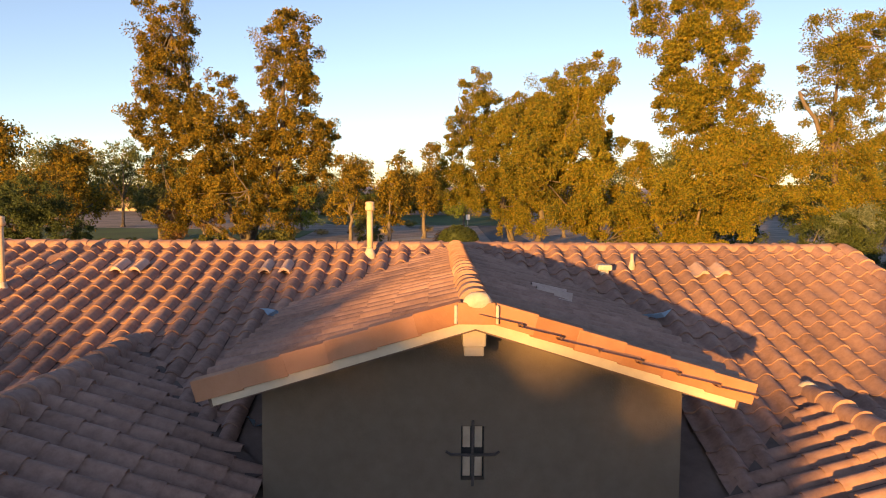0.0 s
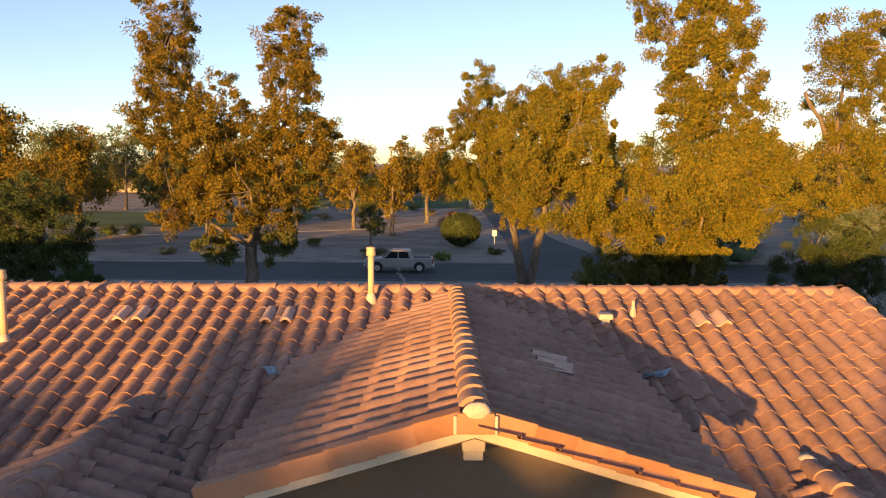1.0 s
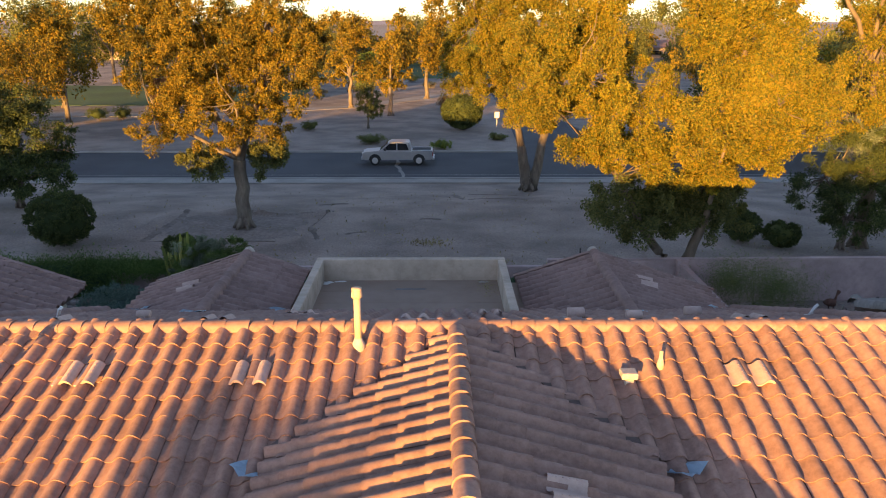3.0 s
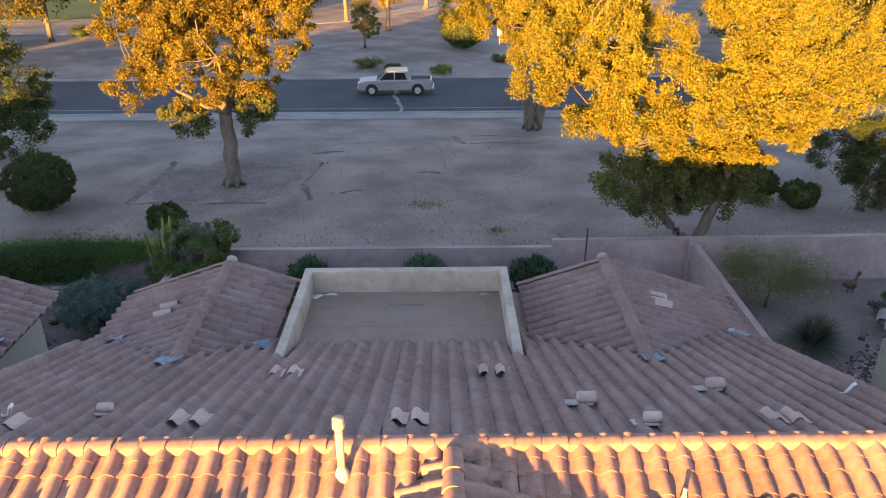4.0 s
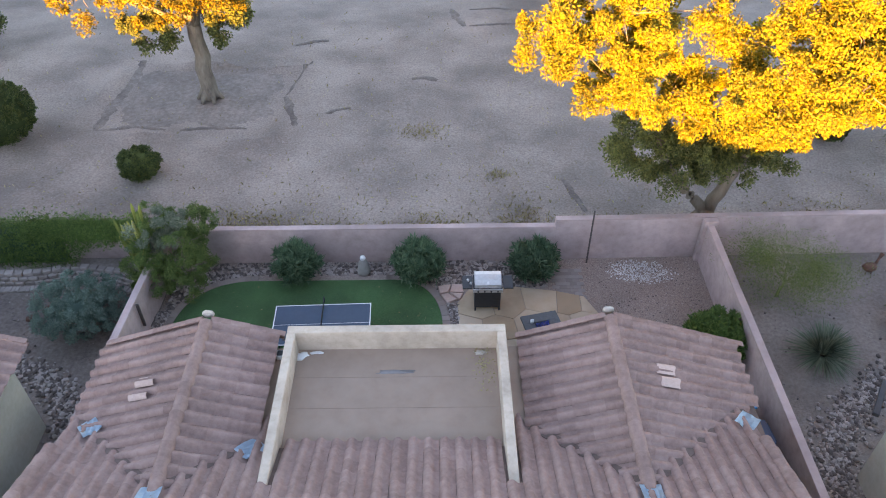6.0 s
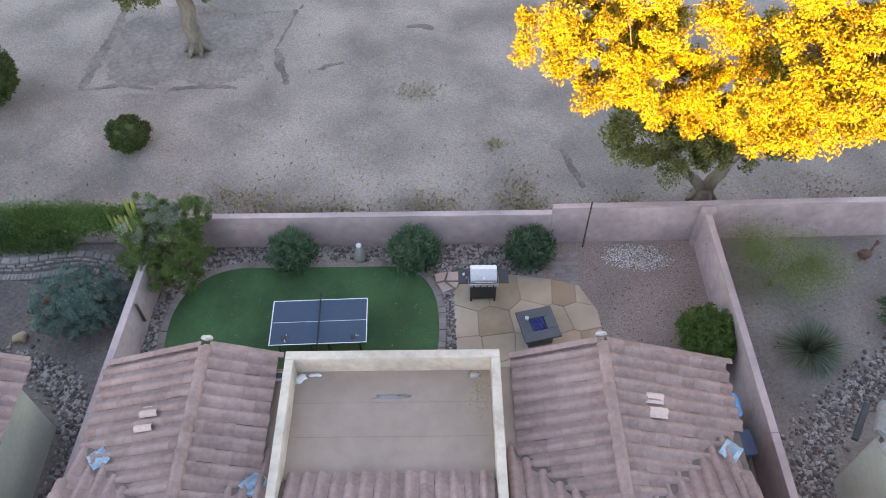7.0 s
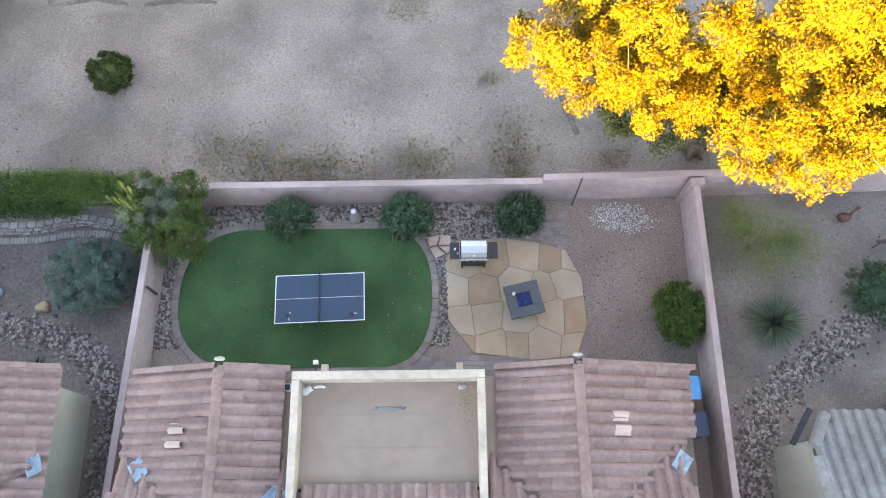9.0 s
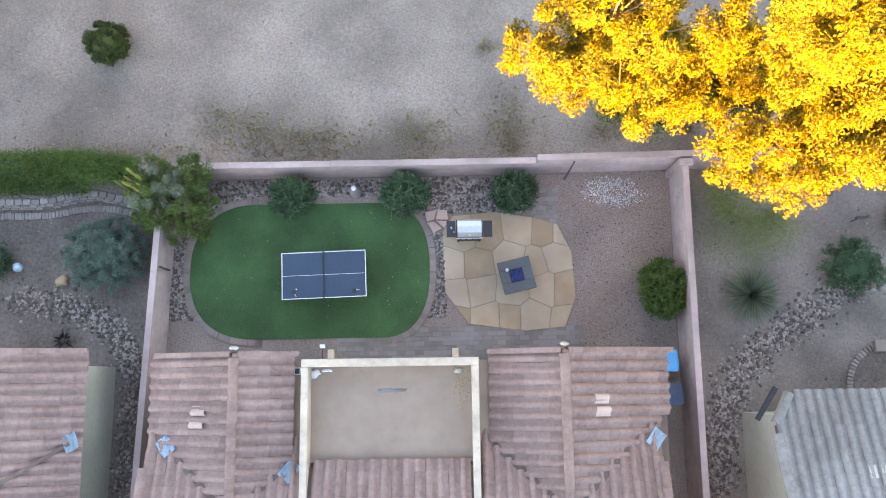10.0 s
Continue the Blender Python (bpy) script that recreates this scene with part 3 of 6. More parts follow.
ridge(house, (-8.2, RY, RZ + 0.005), (6.92, RY, RZ + 0.005), CAP_LOW, 0.345, 1)
ridge(house, (GX, 13.1, GZ + 0.02), (GX, 6.78, GZ + 0.02), CAP, 0.34, 2)
ridge(house, (FL, 10.12, FLZ + 0.02), (FL, 4.5, FLZ + 0.02), CAP, 0.36, 3)
ridge(house, (FR, 9.0, FRZ + 0.02), (FR, 4.5, FRZ + 0.02), CAP, 0.36, 4)
ridge(house, (WL, 17.85, WZ + 0.02), (WL, 22.42, WZ + 0.02), CAP_OLD, 0.36, 5)
ridge(house, (WR, 17.85, WZ + 0.02), (WR, 22.42, WZ + 0.02), CAP_OLD, 0.36, 6)
ridge(house, (6.9, 13.2, RZ), (6.9, 6.9, RZ - SF * 6.3), CAP, 0.36, 7)
ridge(house, (6.95, 13.4, RZ), (6.95, 19.3, RZ - SR * 5.9), CAP_OLD, 0.36, 8)
ridge(house, (-7.48, 13.4, RZ), (-7.48, 19.3, RZ - SR * 5.9), CAP_OLD, 0.36, 9)


def rake(owner, a, b, mat, out, step=0.42, drop=0.24, top=0.12, seed=1):
    """L-shaped rake tiles down a gable edge from a to b: a face hanging on the out side and a lip over the roof tiles."""
    rng = np.random.default_rng(seed)
    a, b = Vector(a), Vector(b)
    way = (b - a).normalized()
    out = Vector(out)
    up = way.cross(out)
    if up.z < 0:
        up = -up
    long = step + 0.03
    bm = boxed(0, long, 0.0, 0.03, -drop, 0.09, bevel=0.006)
    box(bm, 0, long, -top, 0.028, 0.062, 0.092, bevel=0.006)
    bmesh.ops.rotate(bm, verts=bm.verts, cent=(0, 0, 0), matrix=Matrix.Rotation(-0.035, 3, "Y"))
    me = bpy.data.meshes.new("rake_tile")
    bm.normal_update()
    bm.to_mesh(me)
    bm.free()
    me.materials.append(mat)
    n = int(round((b - a).length / step))
    for i in range(n):
        m = Matrix((way, out, up)).transposed().to_4x4()
        m.translation = a + way * (i * step) + out * (0.002 * rng.normal())
        ob = new("rake_tile", me)
        ob.parent = owner
        ob.matrix_basis = m @ Matrix.Rotation(rng.normal() * 0.008, 4, "X")


GY = 6.8
rake(house, (GX + 0.1, GY, GZ + 0.0), (2.72, GY, GZ - GS * 2.32), RAKE, (0, -1, 0), step=0.385, drop=0.09, seed=2)
rake(house, (GX - 0.1, GY, GZ + 0.0), (-1.92, GY, GZ - GS * 2.32), RAKE, (0, -1, 0), step=0.385, drop=0.09, seed=3)
for rx, x0, x1, sd in ((WL, -7.5, -3.38, 4), (WR, 2.24, 7.36, 6)):
    rake(house, (rx + 0.08, 22.38, WZ - 0.02), (x1, 22.38, WZ - WS * (x1 - rx) - 0.02), TILE_OLD, (0, 1, 0), drop=0.16, seed=sd)
    rake(house, (rx - 0.08, 22.38, WZ - 0.02), (x0, 22.38, WZ - WS * (rx - x0) - 0.02), TILE_OLD, (0, 1, 0), drop=0.16, seed=sd + 1)
# closing piece and mortar at the gable's peak
part("peak_tile", boxed(GX - 0.15, GX + 0.16, GY - 0.065, GY - 0.03, GZ - 0.1, GZ + 0.08, bevel=0.008), RAKE, house)
for x in (GX - 0.165, GX + 0.175):
    part("mortar_bead", boxed(x - 0.015, x + 0.015, GY - 0.07, GY - 0.01, GZ - 0.1, GZ + 0.06, bevel=0.012), MORTAR, house, "pale mortar bead")
bm = bmesh.new()
lump(bm, (GX + 0.01, GY - 0.035, GZ + 0.09), (0.12, 0.045, 0.08), None, 0.2)
part("mortar_plug", bm, MORTAR, house, "pale mortar plug", smooth=True)
for p in ((WL, 22.5, WZ + 0.04), (WR, 22.5, WZ + 0.04)):
    bm = bmesh.new()
    lump(bm, p, (0.14, 0.06, 0.12), None, 0.2)
    part("mortar_plug", bm, MORTAR, house, "pale mortar plug", smooth=True)
bm = bmesh.new()
lump(bm, (FL, 10.16, FLZ + 0.05), (0.12, 0.1, 0.09), None, 0.3)
part("mortar_plug", bm, MORTAR, house, smooth=True)
bm = bmesh.new()
lump(bm, (FR, 9.02, FRZ + 0.07), (0.13, 0.11, 0.11), None, 0.3)
part("mortar_plug", bm, MORTAR, house, smooth=True)

# gable: fascia boards, wall with a slit window, corbel
GW = 7.35
for s, x1 in ((1, 2.6), (-1, -1.8)):
    zz = lambda x: GZ - GS * abs(x - GX)
    part("fascia", prismed([(GX, zz(GX) - 0.06), (x1, zz(x1) - 0.06), (x1 - 0.02 * s, zz(x1) - 0.15), (GX, zz(GX) - 0.15)], "y", GY + 0.005, GY + 0.12), TRIM, house, "cream fascia board")
    part("soffit", prismed([(GX, zz(GX) - 0.1), (x1, zz(x1) - 0.1), (x1, zz(x1) - 0.12), (GX, zz(GX) - 0.12)], "y", GY + 0.13, GW), TRIM, house)
gw0, gw1, top = -1.5, 2.32, lambda x: GZ - GS * abs(x - GX) - 0.1
SX0, SX1, SZ0, SZ1 = 0.31, 0.52, 3.735, 4.24
SXM = (SX0 + SX1) / 2
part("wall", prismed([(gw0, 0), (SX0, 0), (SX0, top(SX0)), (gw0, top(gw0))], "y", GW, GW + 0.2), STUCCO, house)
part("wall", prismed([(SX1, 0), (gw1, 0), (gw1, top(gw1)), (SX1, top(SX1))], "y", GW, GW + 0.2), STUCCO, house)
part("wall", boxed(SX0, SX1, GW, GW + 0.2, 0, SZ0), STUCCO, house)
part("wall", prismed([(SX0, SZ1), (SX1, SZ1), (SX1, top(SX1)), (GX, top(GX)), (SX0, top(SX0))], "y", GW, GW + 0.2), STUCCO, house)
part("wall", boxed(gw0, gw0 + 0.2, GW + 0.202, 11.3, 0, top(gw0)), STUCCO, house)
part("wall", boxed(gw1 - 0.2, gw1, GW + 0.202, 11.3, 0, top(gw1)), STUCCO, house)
slit = part("window", boxed(SX0, SX1, GW + 0.09, GW + 0.12, SZ0, SZ1), BLACK, house, "narrow slit window with white panes behind an iron cross")
for x0, x1 in ((SX0 + 0.013, SXM - 0.02), (SXM + 0.02, SX1 - 0.013)):
    for z0, z1 in ((SZ0 + 0.015, SZ0 + 0.215), (SZ0 + 0.285, SZ1 - 0.015)):
        part("pane", boxed(x0, x1, GW + 0.065, GW + 0.088, z0, z1, bevel=0.006), CREAM, slit)
part("cross_bar", boxed(SXM - 0.012, SXM + 0.012, GW - 0.03, GW - 0.005, 3.69, 4.30), IRON, slit, "dark iron bar")
v, f = tube([(SXM + d, GW - 0.027, z) for d, z in ((-0.245, 4.015), (-0.2, 3.985), (0.0, 3.98), (0.2, 3.985), (0.245, 4.015))], [0.013, 0.015, 0.015, 0.015, 0.013], 6)
mesh_object("cross_bar", v, f, IRON, slit, "dark iron bar")
part("corbel", boxed(GX - 0.1, GX + 0.1, 6.95, GW - 0.002, 5.06, 5.24, bevel=0.01), TRIM, house, "cream stucco corbel")
part("corbel", boxed(GX - 0.085, GX + 0.085, 6.98, GW - 0.002, 4.97, 5.058, bevel=0.01), TRIM, house, "cream stucco corbel")


def ring(owner, x0, x1, y0, y1, z1, mat, name="wall", z0=0.0, w=0.2):
    for b in ((x0, x1, y0, y0 + w), (x0, x1, y1 - w, y1), (x0, x0 + w, y0 + w + 0.002, y1 - w - 0.002), (x1 - w, x1, y0 + w + 0.002, y1 - w - 0.002)):
        part(name, boxed(*b, z0, z1), mat, owner)


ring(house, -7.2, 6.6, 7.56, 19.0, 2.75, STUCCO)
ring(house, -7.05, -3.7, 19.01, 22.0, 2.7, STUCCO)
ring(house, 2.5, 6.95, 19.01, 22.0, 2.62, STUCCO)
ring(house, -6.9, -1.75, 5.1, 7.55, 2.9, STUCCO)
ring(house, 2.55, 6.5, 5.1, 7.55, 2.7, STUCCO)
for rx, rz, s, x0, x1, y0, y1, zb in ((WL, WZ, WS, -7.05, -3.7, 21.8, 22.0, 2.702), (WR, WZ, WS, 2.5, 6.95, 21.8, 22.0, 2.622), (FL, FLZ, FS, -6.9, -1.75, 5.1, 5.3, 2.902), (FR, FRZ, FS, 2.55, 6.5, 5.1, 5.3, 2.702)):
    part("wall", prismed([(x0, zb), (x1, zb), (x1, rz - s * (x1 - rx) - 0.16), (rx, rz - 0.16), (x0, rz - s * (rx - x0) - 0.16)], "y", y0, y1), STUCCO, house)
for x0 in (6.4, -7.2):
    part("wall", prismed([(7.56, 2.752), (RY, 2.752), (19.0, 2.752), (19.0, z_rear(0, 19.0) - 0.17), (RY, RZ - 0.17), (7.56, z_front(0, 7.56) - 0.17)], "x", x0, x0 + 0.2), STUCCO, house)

# flat rear roof with its parapet
PX0, PX1, PY1, PZ, PF = -3.07, 1.89, 22.17, 3.68, 3.10
parapet = part("parapet", boxed(PX0, PX1, PY1 - 0.22, PY1, 0, PZ, bevel=0.025), CREAM, house, "cream stucco parapet wall")
for x0 in (PX0, PX1 - 0.2):
    part("parapet", boxed(x0, x0 + 0.2, 18.0, PY1 - 0.222, 0, PZ - 0.004, bevel=0.025), CREAM, house, "cream stucco parapet wall")
flat = part("flat_roof", boxed(PX0 + 0.2, PX1 - 0.2, 19.3, PY1 - 0.22, 2.7, PF), COATING, house, "flat tan coated roof")
for y, x0, x1 in ((20.28, -2.85, 1.67), (21.12, -2.85, 1.67)):
    part("seam", boxed(x0, x1, y, y + 0.008, PF, PF + 0.006), COATING, flat)
part("seam", boxed(-0.98, -0.968, 21.13, 21.93, PF, PF + 0.006), COATING, flat)
bm = bmesh.new()
lump(bm, (-0.62, 21.26, PF), (0.36, 0.055, 0.005), None, 0.9, 3)
part("water_mark", bm, SLAB_GREY, flat, "pale grey water mark", smooth=True)
for x0, x1 in ((-3.62, PX0 - 0.002), (PX1 + 0.002, 2.45)):
    part("roof_cricket", prismed([(17.9, 3.72), (19.6, 3.02), (22.1, 2.98), (22.1, 2.86), (19.6, 2.9), (17.9, 3.6)], "x", x0, x1), COATING, house, "tan coated strip beside the parapet")
for x in (-2.33, 1.25):
    part("beam_end", boxed(x - 0.09, x + 0.09, PY1, PY1 + 0.28, 2.9, 3.12, bevel=0.02), CREAM, house, "cream stucco beam end")


# ---- boundary walls ----
def yard_wall(name, a, b, z1, label, w=0.2):
    a, b = Vector((*a, 0)), Vector((*b, 0))
    t = thing(name, a, label, "wall", kind="structure", turn=math.degrees(math.atan2(b.y - a.y, b.x - a.x)))
    long = (b - a).length
    part("wall_body", boxed(0, long, -w / 2, w / 2, -0.1, z1 - 0.06), PINK_WALL, t)
    n = max(1, int(long / 3.2))
    for i in range(n):
        part("cap_block", boxed(i * long / n + 0.001, (i + 1) * long / n - 0.001, -w / 2 - 0.003, w / 2 + 0.003, z1 - 0.059, z1, bevel=0.012), PINK_CAP, t)
    return t


yard_wall("wall_north", (-26.0, 28.44), (3.98, 28.5), 1.36, "pink stucco block wall behind the back yard")
yard_wall("wall_north_east", (3.99, 28.52), (32.0, 28.95), 1.6, "taller pink stucco block wall")
yard_wall("wall_west", (-8.12, 28.33), (-8.72, 12.0), 1.40, "pink stucco side wall of the yard")
yard_wall("wall_east", (8.72, 28.4), (8.62, 10.0), 1.5, "pink stucco side wall of the yard")
post = part("wall_pillar", boxed(8.5, 8.94, 28.2, 28.42, 0, 1.64, bevel=0.02), PINK_WALL)
tagged(post, "pink stucco pillar where the walls meet", "pillar", kind="structure")


# ---- back yard surfaces ----
def oval(cx0, cx1, cy, rx0, rx1, ry, n=72, e=2.4):
    pts = []
    for i in range(n):
        a = 2 * math.pi * i / n
        c, s = math.cos(a), math.sin(a)
        cc, ss = abs(c) ** (2 / e) * (1 if c >= 0 else -1), abs(s) ** (2 / e) * (1 if s >= 0 else -1)
        pts.append(((cx1 + rx1 * cc) if cc >= 0 else (cx0 + rx0 * cc), cy + ry * ss))
    return pts


slab("gravel_bed", [(-8.15, 22.0), (8.55, 22.0), (8.62, 28.4), (-8.0, 28.34)], -0.05, 0.012, GRAVEL, "brown decomposed granite gravel in the yard", "gravel")
slab("garden_soil", [(-40, 10), (-8.82, 10), (-8.22, 28.34), (-40, 28.34)], -0.05, 0.006, DARK_SOIL, "dark brown bare garden soil beside the wall", "soil")
slab("side_soil", [(8.72, 8), (40, 8), (40, 28.6), (8.82, 28.5)], -0.05, 0.006, MID_SOIL, "brown grey bare soil of the side yard", "soil")
slab("gravel_side_strip", [(6.6, 12.0), (8.52, 12.0), (8.54, 21.99), (6.6, 21.99)], -0.05, 0.01, GRAVEL, "brown gravel side strip beside the house", "gravel")
TURF_LINE = oval(-5.2, -1.2, 25.2, 2.33, 1.66, 2.27)
turf = slab("turf", TURF_LINE, -0.02, 0.045, TURF, "oval artificial green turf lawn", "lawn")
border = thing("turf_border", (-3.5, 25.1, 0), "tan paver edging round the oval turf", "paver edging", kind="structure")
outer = oval(-5.2, -1.2, 25.2, 2.44, 1.77, 2.38, 720)
lengths = [0.0]
for p, q in zip(outer, outer[1:] + outer[:1]):
    lengths.append(lengths[-1] + math.hypot(q[0] - p[0], q[1] - p[1]))
brick_mesh = bpy.data.meshes.new("paver")
bm = boxed(-0.101, 0.101, -0.105, 0.105, -0.05, 0.055, bevel=0.006)
bm.to_mesh(brick_mesh)
bm.free()
brick_mesh.materials.append(PAVER_TAN)
total, k = lengths[-1], 0
count = int(total / 0.205)
for i in range(count):
    goal = total * i / count
    while lengths[k + 1] < goal:
        k += 1
    p, q = outer[k % 720], outer[(k + 1) % 720]
    ob = new("paver", brick_mesh)
    ob.parent = border
    ob.matrix_basis = pose(p[0] + 3.5, p[1] - 25.1, 0, 0, 0, math.degrees(math.atan2(q[1] - p[1], q[0] - p[0])))


def paver_field(name, x0, x1, y0, y1, mat, label, size=(0.3, 0.15), seed=1):
    """Running-bond pavers over a sand bed."""
    rng = np.random.default_rng(seed)
    t = thing(name, ((x0 + x1) / 2, (y0 + y1) / 2, 0), label, "paving", kind="structure")
    cx, cy = (x0 + x1) / 2, (y0 + y1) / 2
    me = bpy.data.meshes.new("paver")
    bm = boxed(-size[0] / 2 + 0.002, size[0] / 2 - 0.002, -size[1] / 2 + 0.002, size[1] / 2 - 0.002, -0.04, 0.036, bevel=0.004)
    bm.to_mesh(me)
    bm.free()
    me.materials.append(mat)
    r = 0
    y = y0 + size[1] / 2
    while y < y1:
        x = x0 + size[0] / 2 + (size[0] / 2 if r % 2 else 0)
        while x < x1:
            ob = new("paver", me)
            ob.parent = t
            ob.matrix_basis = pose(x - cx, y - cy, rng.normal() * 0.002, 0, 0, rng.normal() * 0.5)
            x += size[0]
        y += size[1]
        r += 1


paver_field("paver_walk", -2.6, 5.4, 22.2, 23.25, PAVER_GREY, "grey brown pavers beside the house", (0.3, 0.15), 3)
paver_field("paver_path", 3.85, 4.75, 26.4, 27.95, PAVER_GREY, "grey paver path towards the wall", (0.22, 0.15), 4)


def clip(poly, p, n):
    """Keeps the side of a polygon where (q - p) . n < 0."""
    out = []
    for i, a in enumerate(poly):
        b = poly[(i + 1) % len(poly)]
        da, db = (a - p).dot(n), (b - p).dot(n)
        if da < 0:
            out.append(a)
        if (da < 0) != (db < 0):
            out.append(a.lerp(b, da / (da - db)))
    return out


patio = thing("flagstone_patio", (3.0, 25.1, 0), "irregular tan flagstone patio with dark joints", "patio", kind="structure")
PATIO_LINE = [Vector(p) for p in ((0.9, 26.4), (1.25, 26.98), (2.7, 27.1), (3.9, 26.9), (4.75, 26.65), (5.2, 25.7), (5.28, 24.2), (4.9, 23.22), (3.6, 23.1), (1.72, 23.35), (0.97, 24.4))][::-1]
slab("patio_bed", [(p.x, p.y) for p in PATIO_LINE], -0.02, 0.03, PAVER_TAN, "brown sand bed between the flagstones", "sand bed")
rng = np.random.default_rng(12)
seeds = [Vector((1.3 + 0.9 * (i + 0.2 * (j % 2)) + rng.uniform(-0.24, 0.24), 23.45 + 0.98 * j + rng.uniform(-0.14, 0.14))) for i in range(5) for j in range(4)]
for s in seeds:
    poly = PATIO_LINE[:]
    for o in seeds:
        if o is not s and poly:
            way = (o - s).normalized()
            poly = clip(poly, (s + o) / 2 - way * 0.007, way)
    if len(poly) > 2:
        area = abs(sum(a.x * b.y - b.x * a.y for a, b in zip(poly, poly[1:] + poly[:1]))) / 2
        if area > 0.02:
            mid = sum(poly, Vector((0, 0))) / len(poly)
            bm = prismed([((p - mid) * 1.0) for p in poly], "z", -0.03, 0.05 + rng.uniform(-0.004, 0.004))
            top_edges = [e for e in bm.edges if all(v.co.z > 0 for v in e.verts)]
            bmesh.ops.bevel(bm, geom=top_edges, offset=0.007, segments=1, affect="EDGES")
            ob = part("flagstone", bm, FLAG, patio)
            ob.location = (mid.x - 3.0, mid.y - 25.1, 0)

steps = thing("stepping_stones", (0.5, 27.0, 0), "pinkish flat stepping stones between the rocks", "stepping stones", kind="structure")
for outline in (((0.32, 27.12), (0.72, 27.2), (0.62, 26.86), (0.38, 26.8)), ((0.76, 27.2), (1.06, 27.18), (1.1, 26.86), (0.68, 26.86)), ((0.4, 26.74), (0.62, 26.8), (0.9, 26.55), (0.6, 26.4)), ((0.7, 26.82), (1.08, 26.8), (1.0, 26.58), (0.94, 26.58))):
    bm = prismed([(x - 0.5, y - 27.0) for x, y in outline], "z", -0.02, 0.1)
    bmesh.ops.bevel(bm, geom=[e for e in bm.edges if all(v.co.z > 0 for v in e.verts)], offset=0.012, segments=1, affect="EDGES")
    part("stone", bm, PALE_TILE, steps)


def rocks(name, places, mat, label, seed, category="rocks"):
    """Loose stones: (x, y, size) each, joined as one bed."""
    rng = np.random.default_rng(seed)
    ico = bmesh.new()
    bmesh.ops.create_icosphere(ico, subdivisions=1, radius=1.0)
    base = np.array([v.co[:] for v in ico.verts])
    fac = np.array([[v.index for v in f.verts] for f in ico.faces])
    ico.free()
    vs, fs = [], []
    for i, (x, y, r) in enumerate(places):
        q = Euler(rng.uniform(0, 6.28, 3).tolist()).to_matrix()
        sc = r * np.array([1.0, rng.uniform(0.6, 0.95), rng.uniform(0.4, 0.7)])
        v = base * (1 + rng.uniform(-0.22, 0.22, (len(base), 1))) * sc
        c, s = math.cos(q[0][0] * 9), math.sin(q[0][0] * 9)
        v = np.stack([v[:, 0] * c - v[:, 1] * s + x, v[:, 0] * s + v[:, 1] * c + y, v[:, 2] + r * 0.25 + 0.01], -1)
        vs.append(v)
        fs.append(fac + i * len(base))
    ob = mesh_object(name, np.concatenate(vs), np.concatenate(fs), mat)
    return tagged(ob, label, category, kind="stuff")


def scatter(n, inside, x0, x1, y0, y1, s0, s1, rng):
    out = []
    while len(out) < n:
        x, y = rng.uniform(x0, x1), rng.uniform(y0, y1)
        if inside(x, y):
            out.append((x, y, s0 + (s1 - s0) * rng.uniform() ** 2))
    return out


rng = np.random.default_rng(31)


def in_oval(x, y, grow):
    c, r = (-5.2, 2.35) if x < -5.2 else ((-1.2, 1.66) if x > -1.2 else (x, 1))
    return (abs(x - c) / (r + grow)) ** 2.4 + (abs(y - 25.2) / (2.27 + grow)) ** 2.4 < 1


rocks("rock_bed", scatter(3200, lambda x, y: not in_oval(x, y, 0.26) and not (x > 0.95 and y < 27.1) and not (0.3 < x < 1.1 and 26.4 < y < 27.2), -7.9, 3.7, 26.0, 28.3, 0.035, 0.085, rng), ROCK, "grey brown river rocks along the wall", 1)
rocks("rock_border", scatter(800, lambda x, y: not in_oval(x, y, 0.26), -8.15, -7.2, 23.6, 26.2, 0.03, 0.08, rng), ROCK, "grey brown river rocks beside the turf", 2)
rocks("rock_strip", scatter(700, lambda x, y: not in_oval(x, y, 0.26) and x < 0.97 - 0.02 * (y - 24.4), 0.3, 1.05, 23.6, 26.4, 0.03, 0.07, rng), ROCK, "grey rocks between the turf and the patio", 3)
rocks("white_gravel", scatter(900, lambda x, y: ((x - 6.65 - 0.25 * (28 - y)) / 1.15) ** 2 + ((y - 27.75) / 0.62) ** 2 < rng.uniform(0.1, 1), 5.3, 8.2, 26.9, 28.3, 0.014, 0.034, rng), PEBBLE, "patch of white pebbles on brown gravel", 4)
rocks("gravel_stones", scatter(1500, lambda x, y: x > 5.25 or y > 27, 4.8, 8.4, 22.3, 28.2, 0.012, 0.035, rng), ROCK, "scattered small brown gravel stones", 5)


def wash(x0, pts, width, n, seed, s1=0.16):
    r = np.random.default_rng(seed)
    out = []
    for _ in range(n):
        i = r.integers(0, len(pts) - 1)
        f = r.uniform()
        a, b = pts[i], pts[i + 1]
        out.append((a[0] + (b[0] - a[0]) * f + r.normal() * width * 0.38, a[1] + (b[1] - a[1]) * f + r.normal() * width * 0.38, 0.032 + (s1 - 0.032) * r.uniform() ** 2))
    return out


rocks("river_rocks", wash(0, [(15.5, 24.9), (14.0, 24.3), (12.6, 23.3), (11.2, 22.4), (10.3, 21.4), (9.8, 20.0), (9.6, 18.4), (9.7, 16.0)], 0.72, 3400, 7, 0.085), ROCK, "winding bed of grey brown river rocks", 7)
rocks("river_rocks", wash(0, [(-13.5, 24.4), (-12.0, 24.2), (-10.8, 23.9), (-9.9, 23.2), (-9.3, 22.2), (-9.15, 20.4), (-9.5, 18.0)], 0.62, 1800, 8, 0.085), ROCK, "winding bed of bluish grey river rocks", 8)

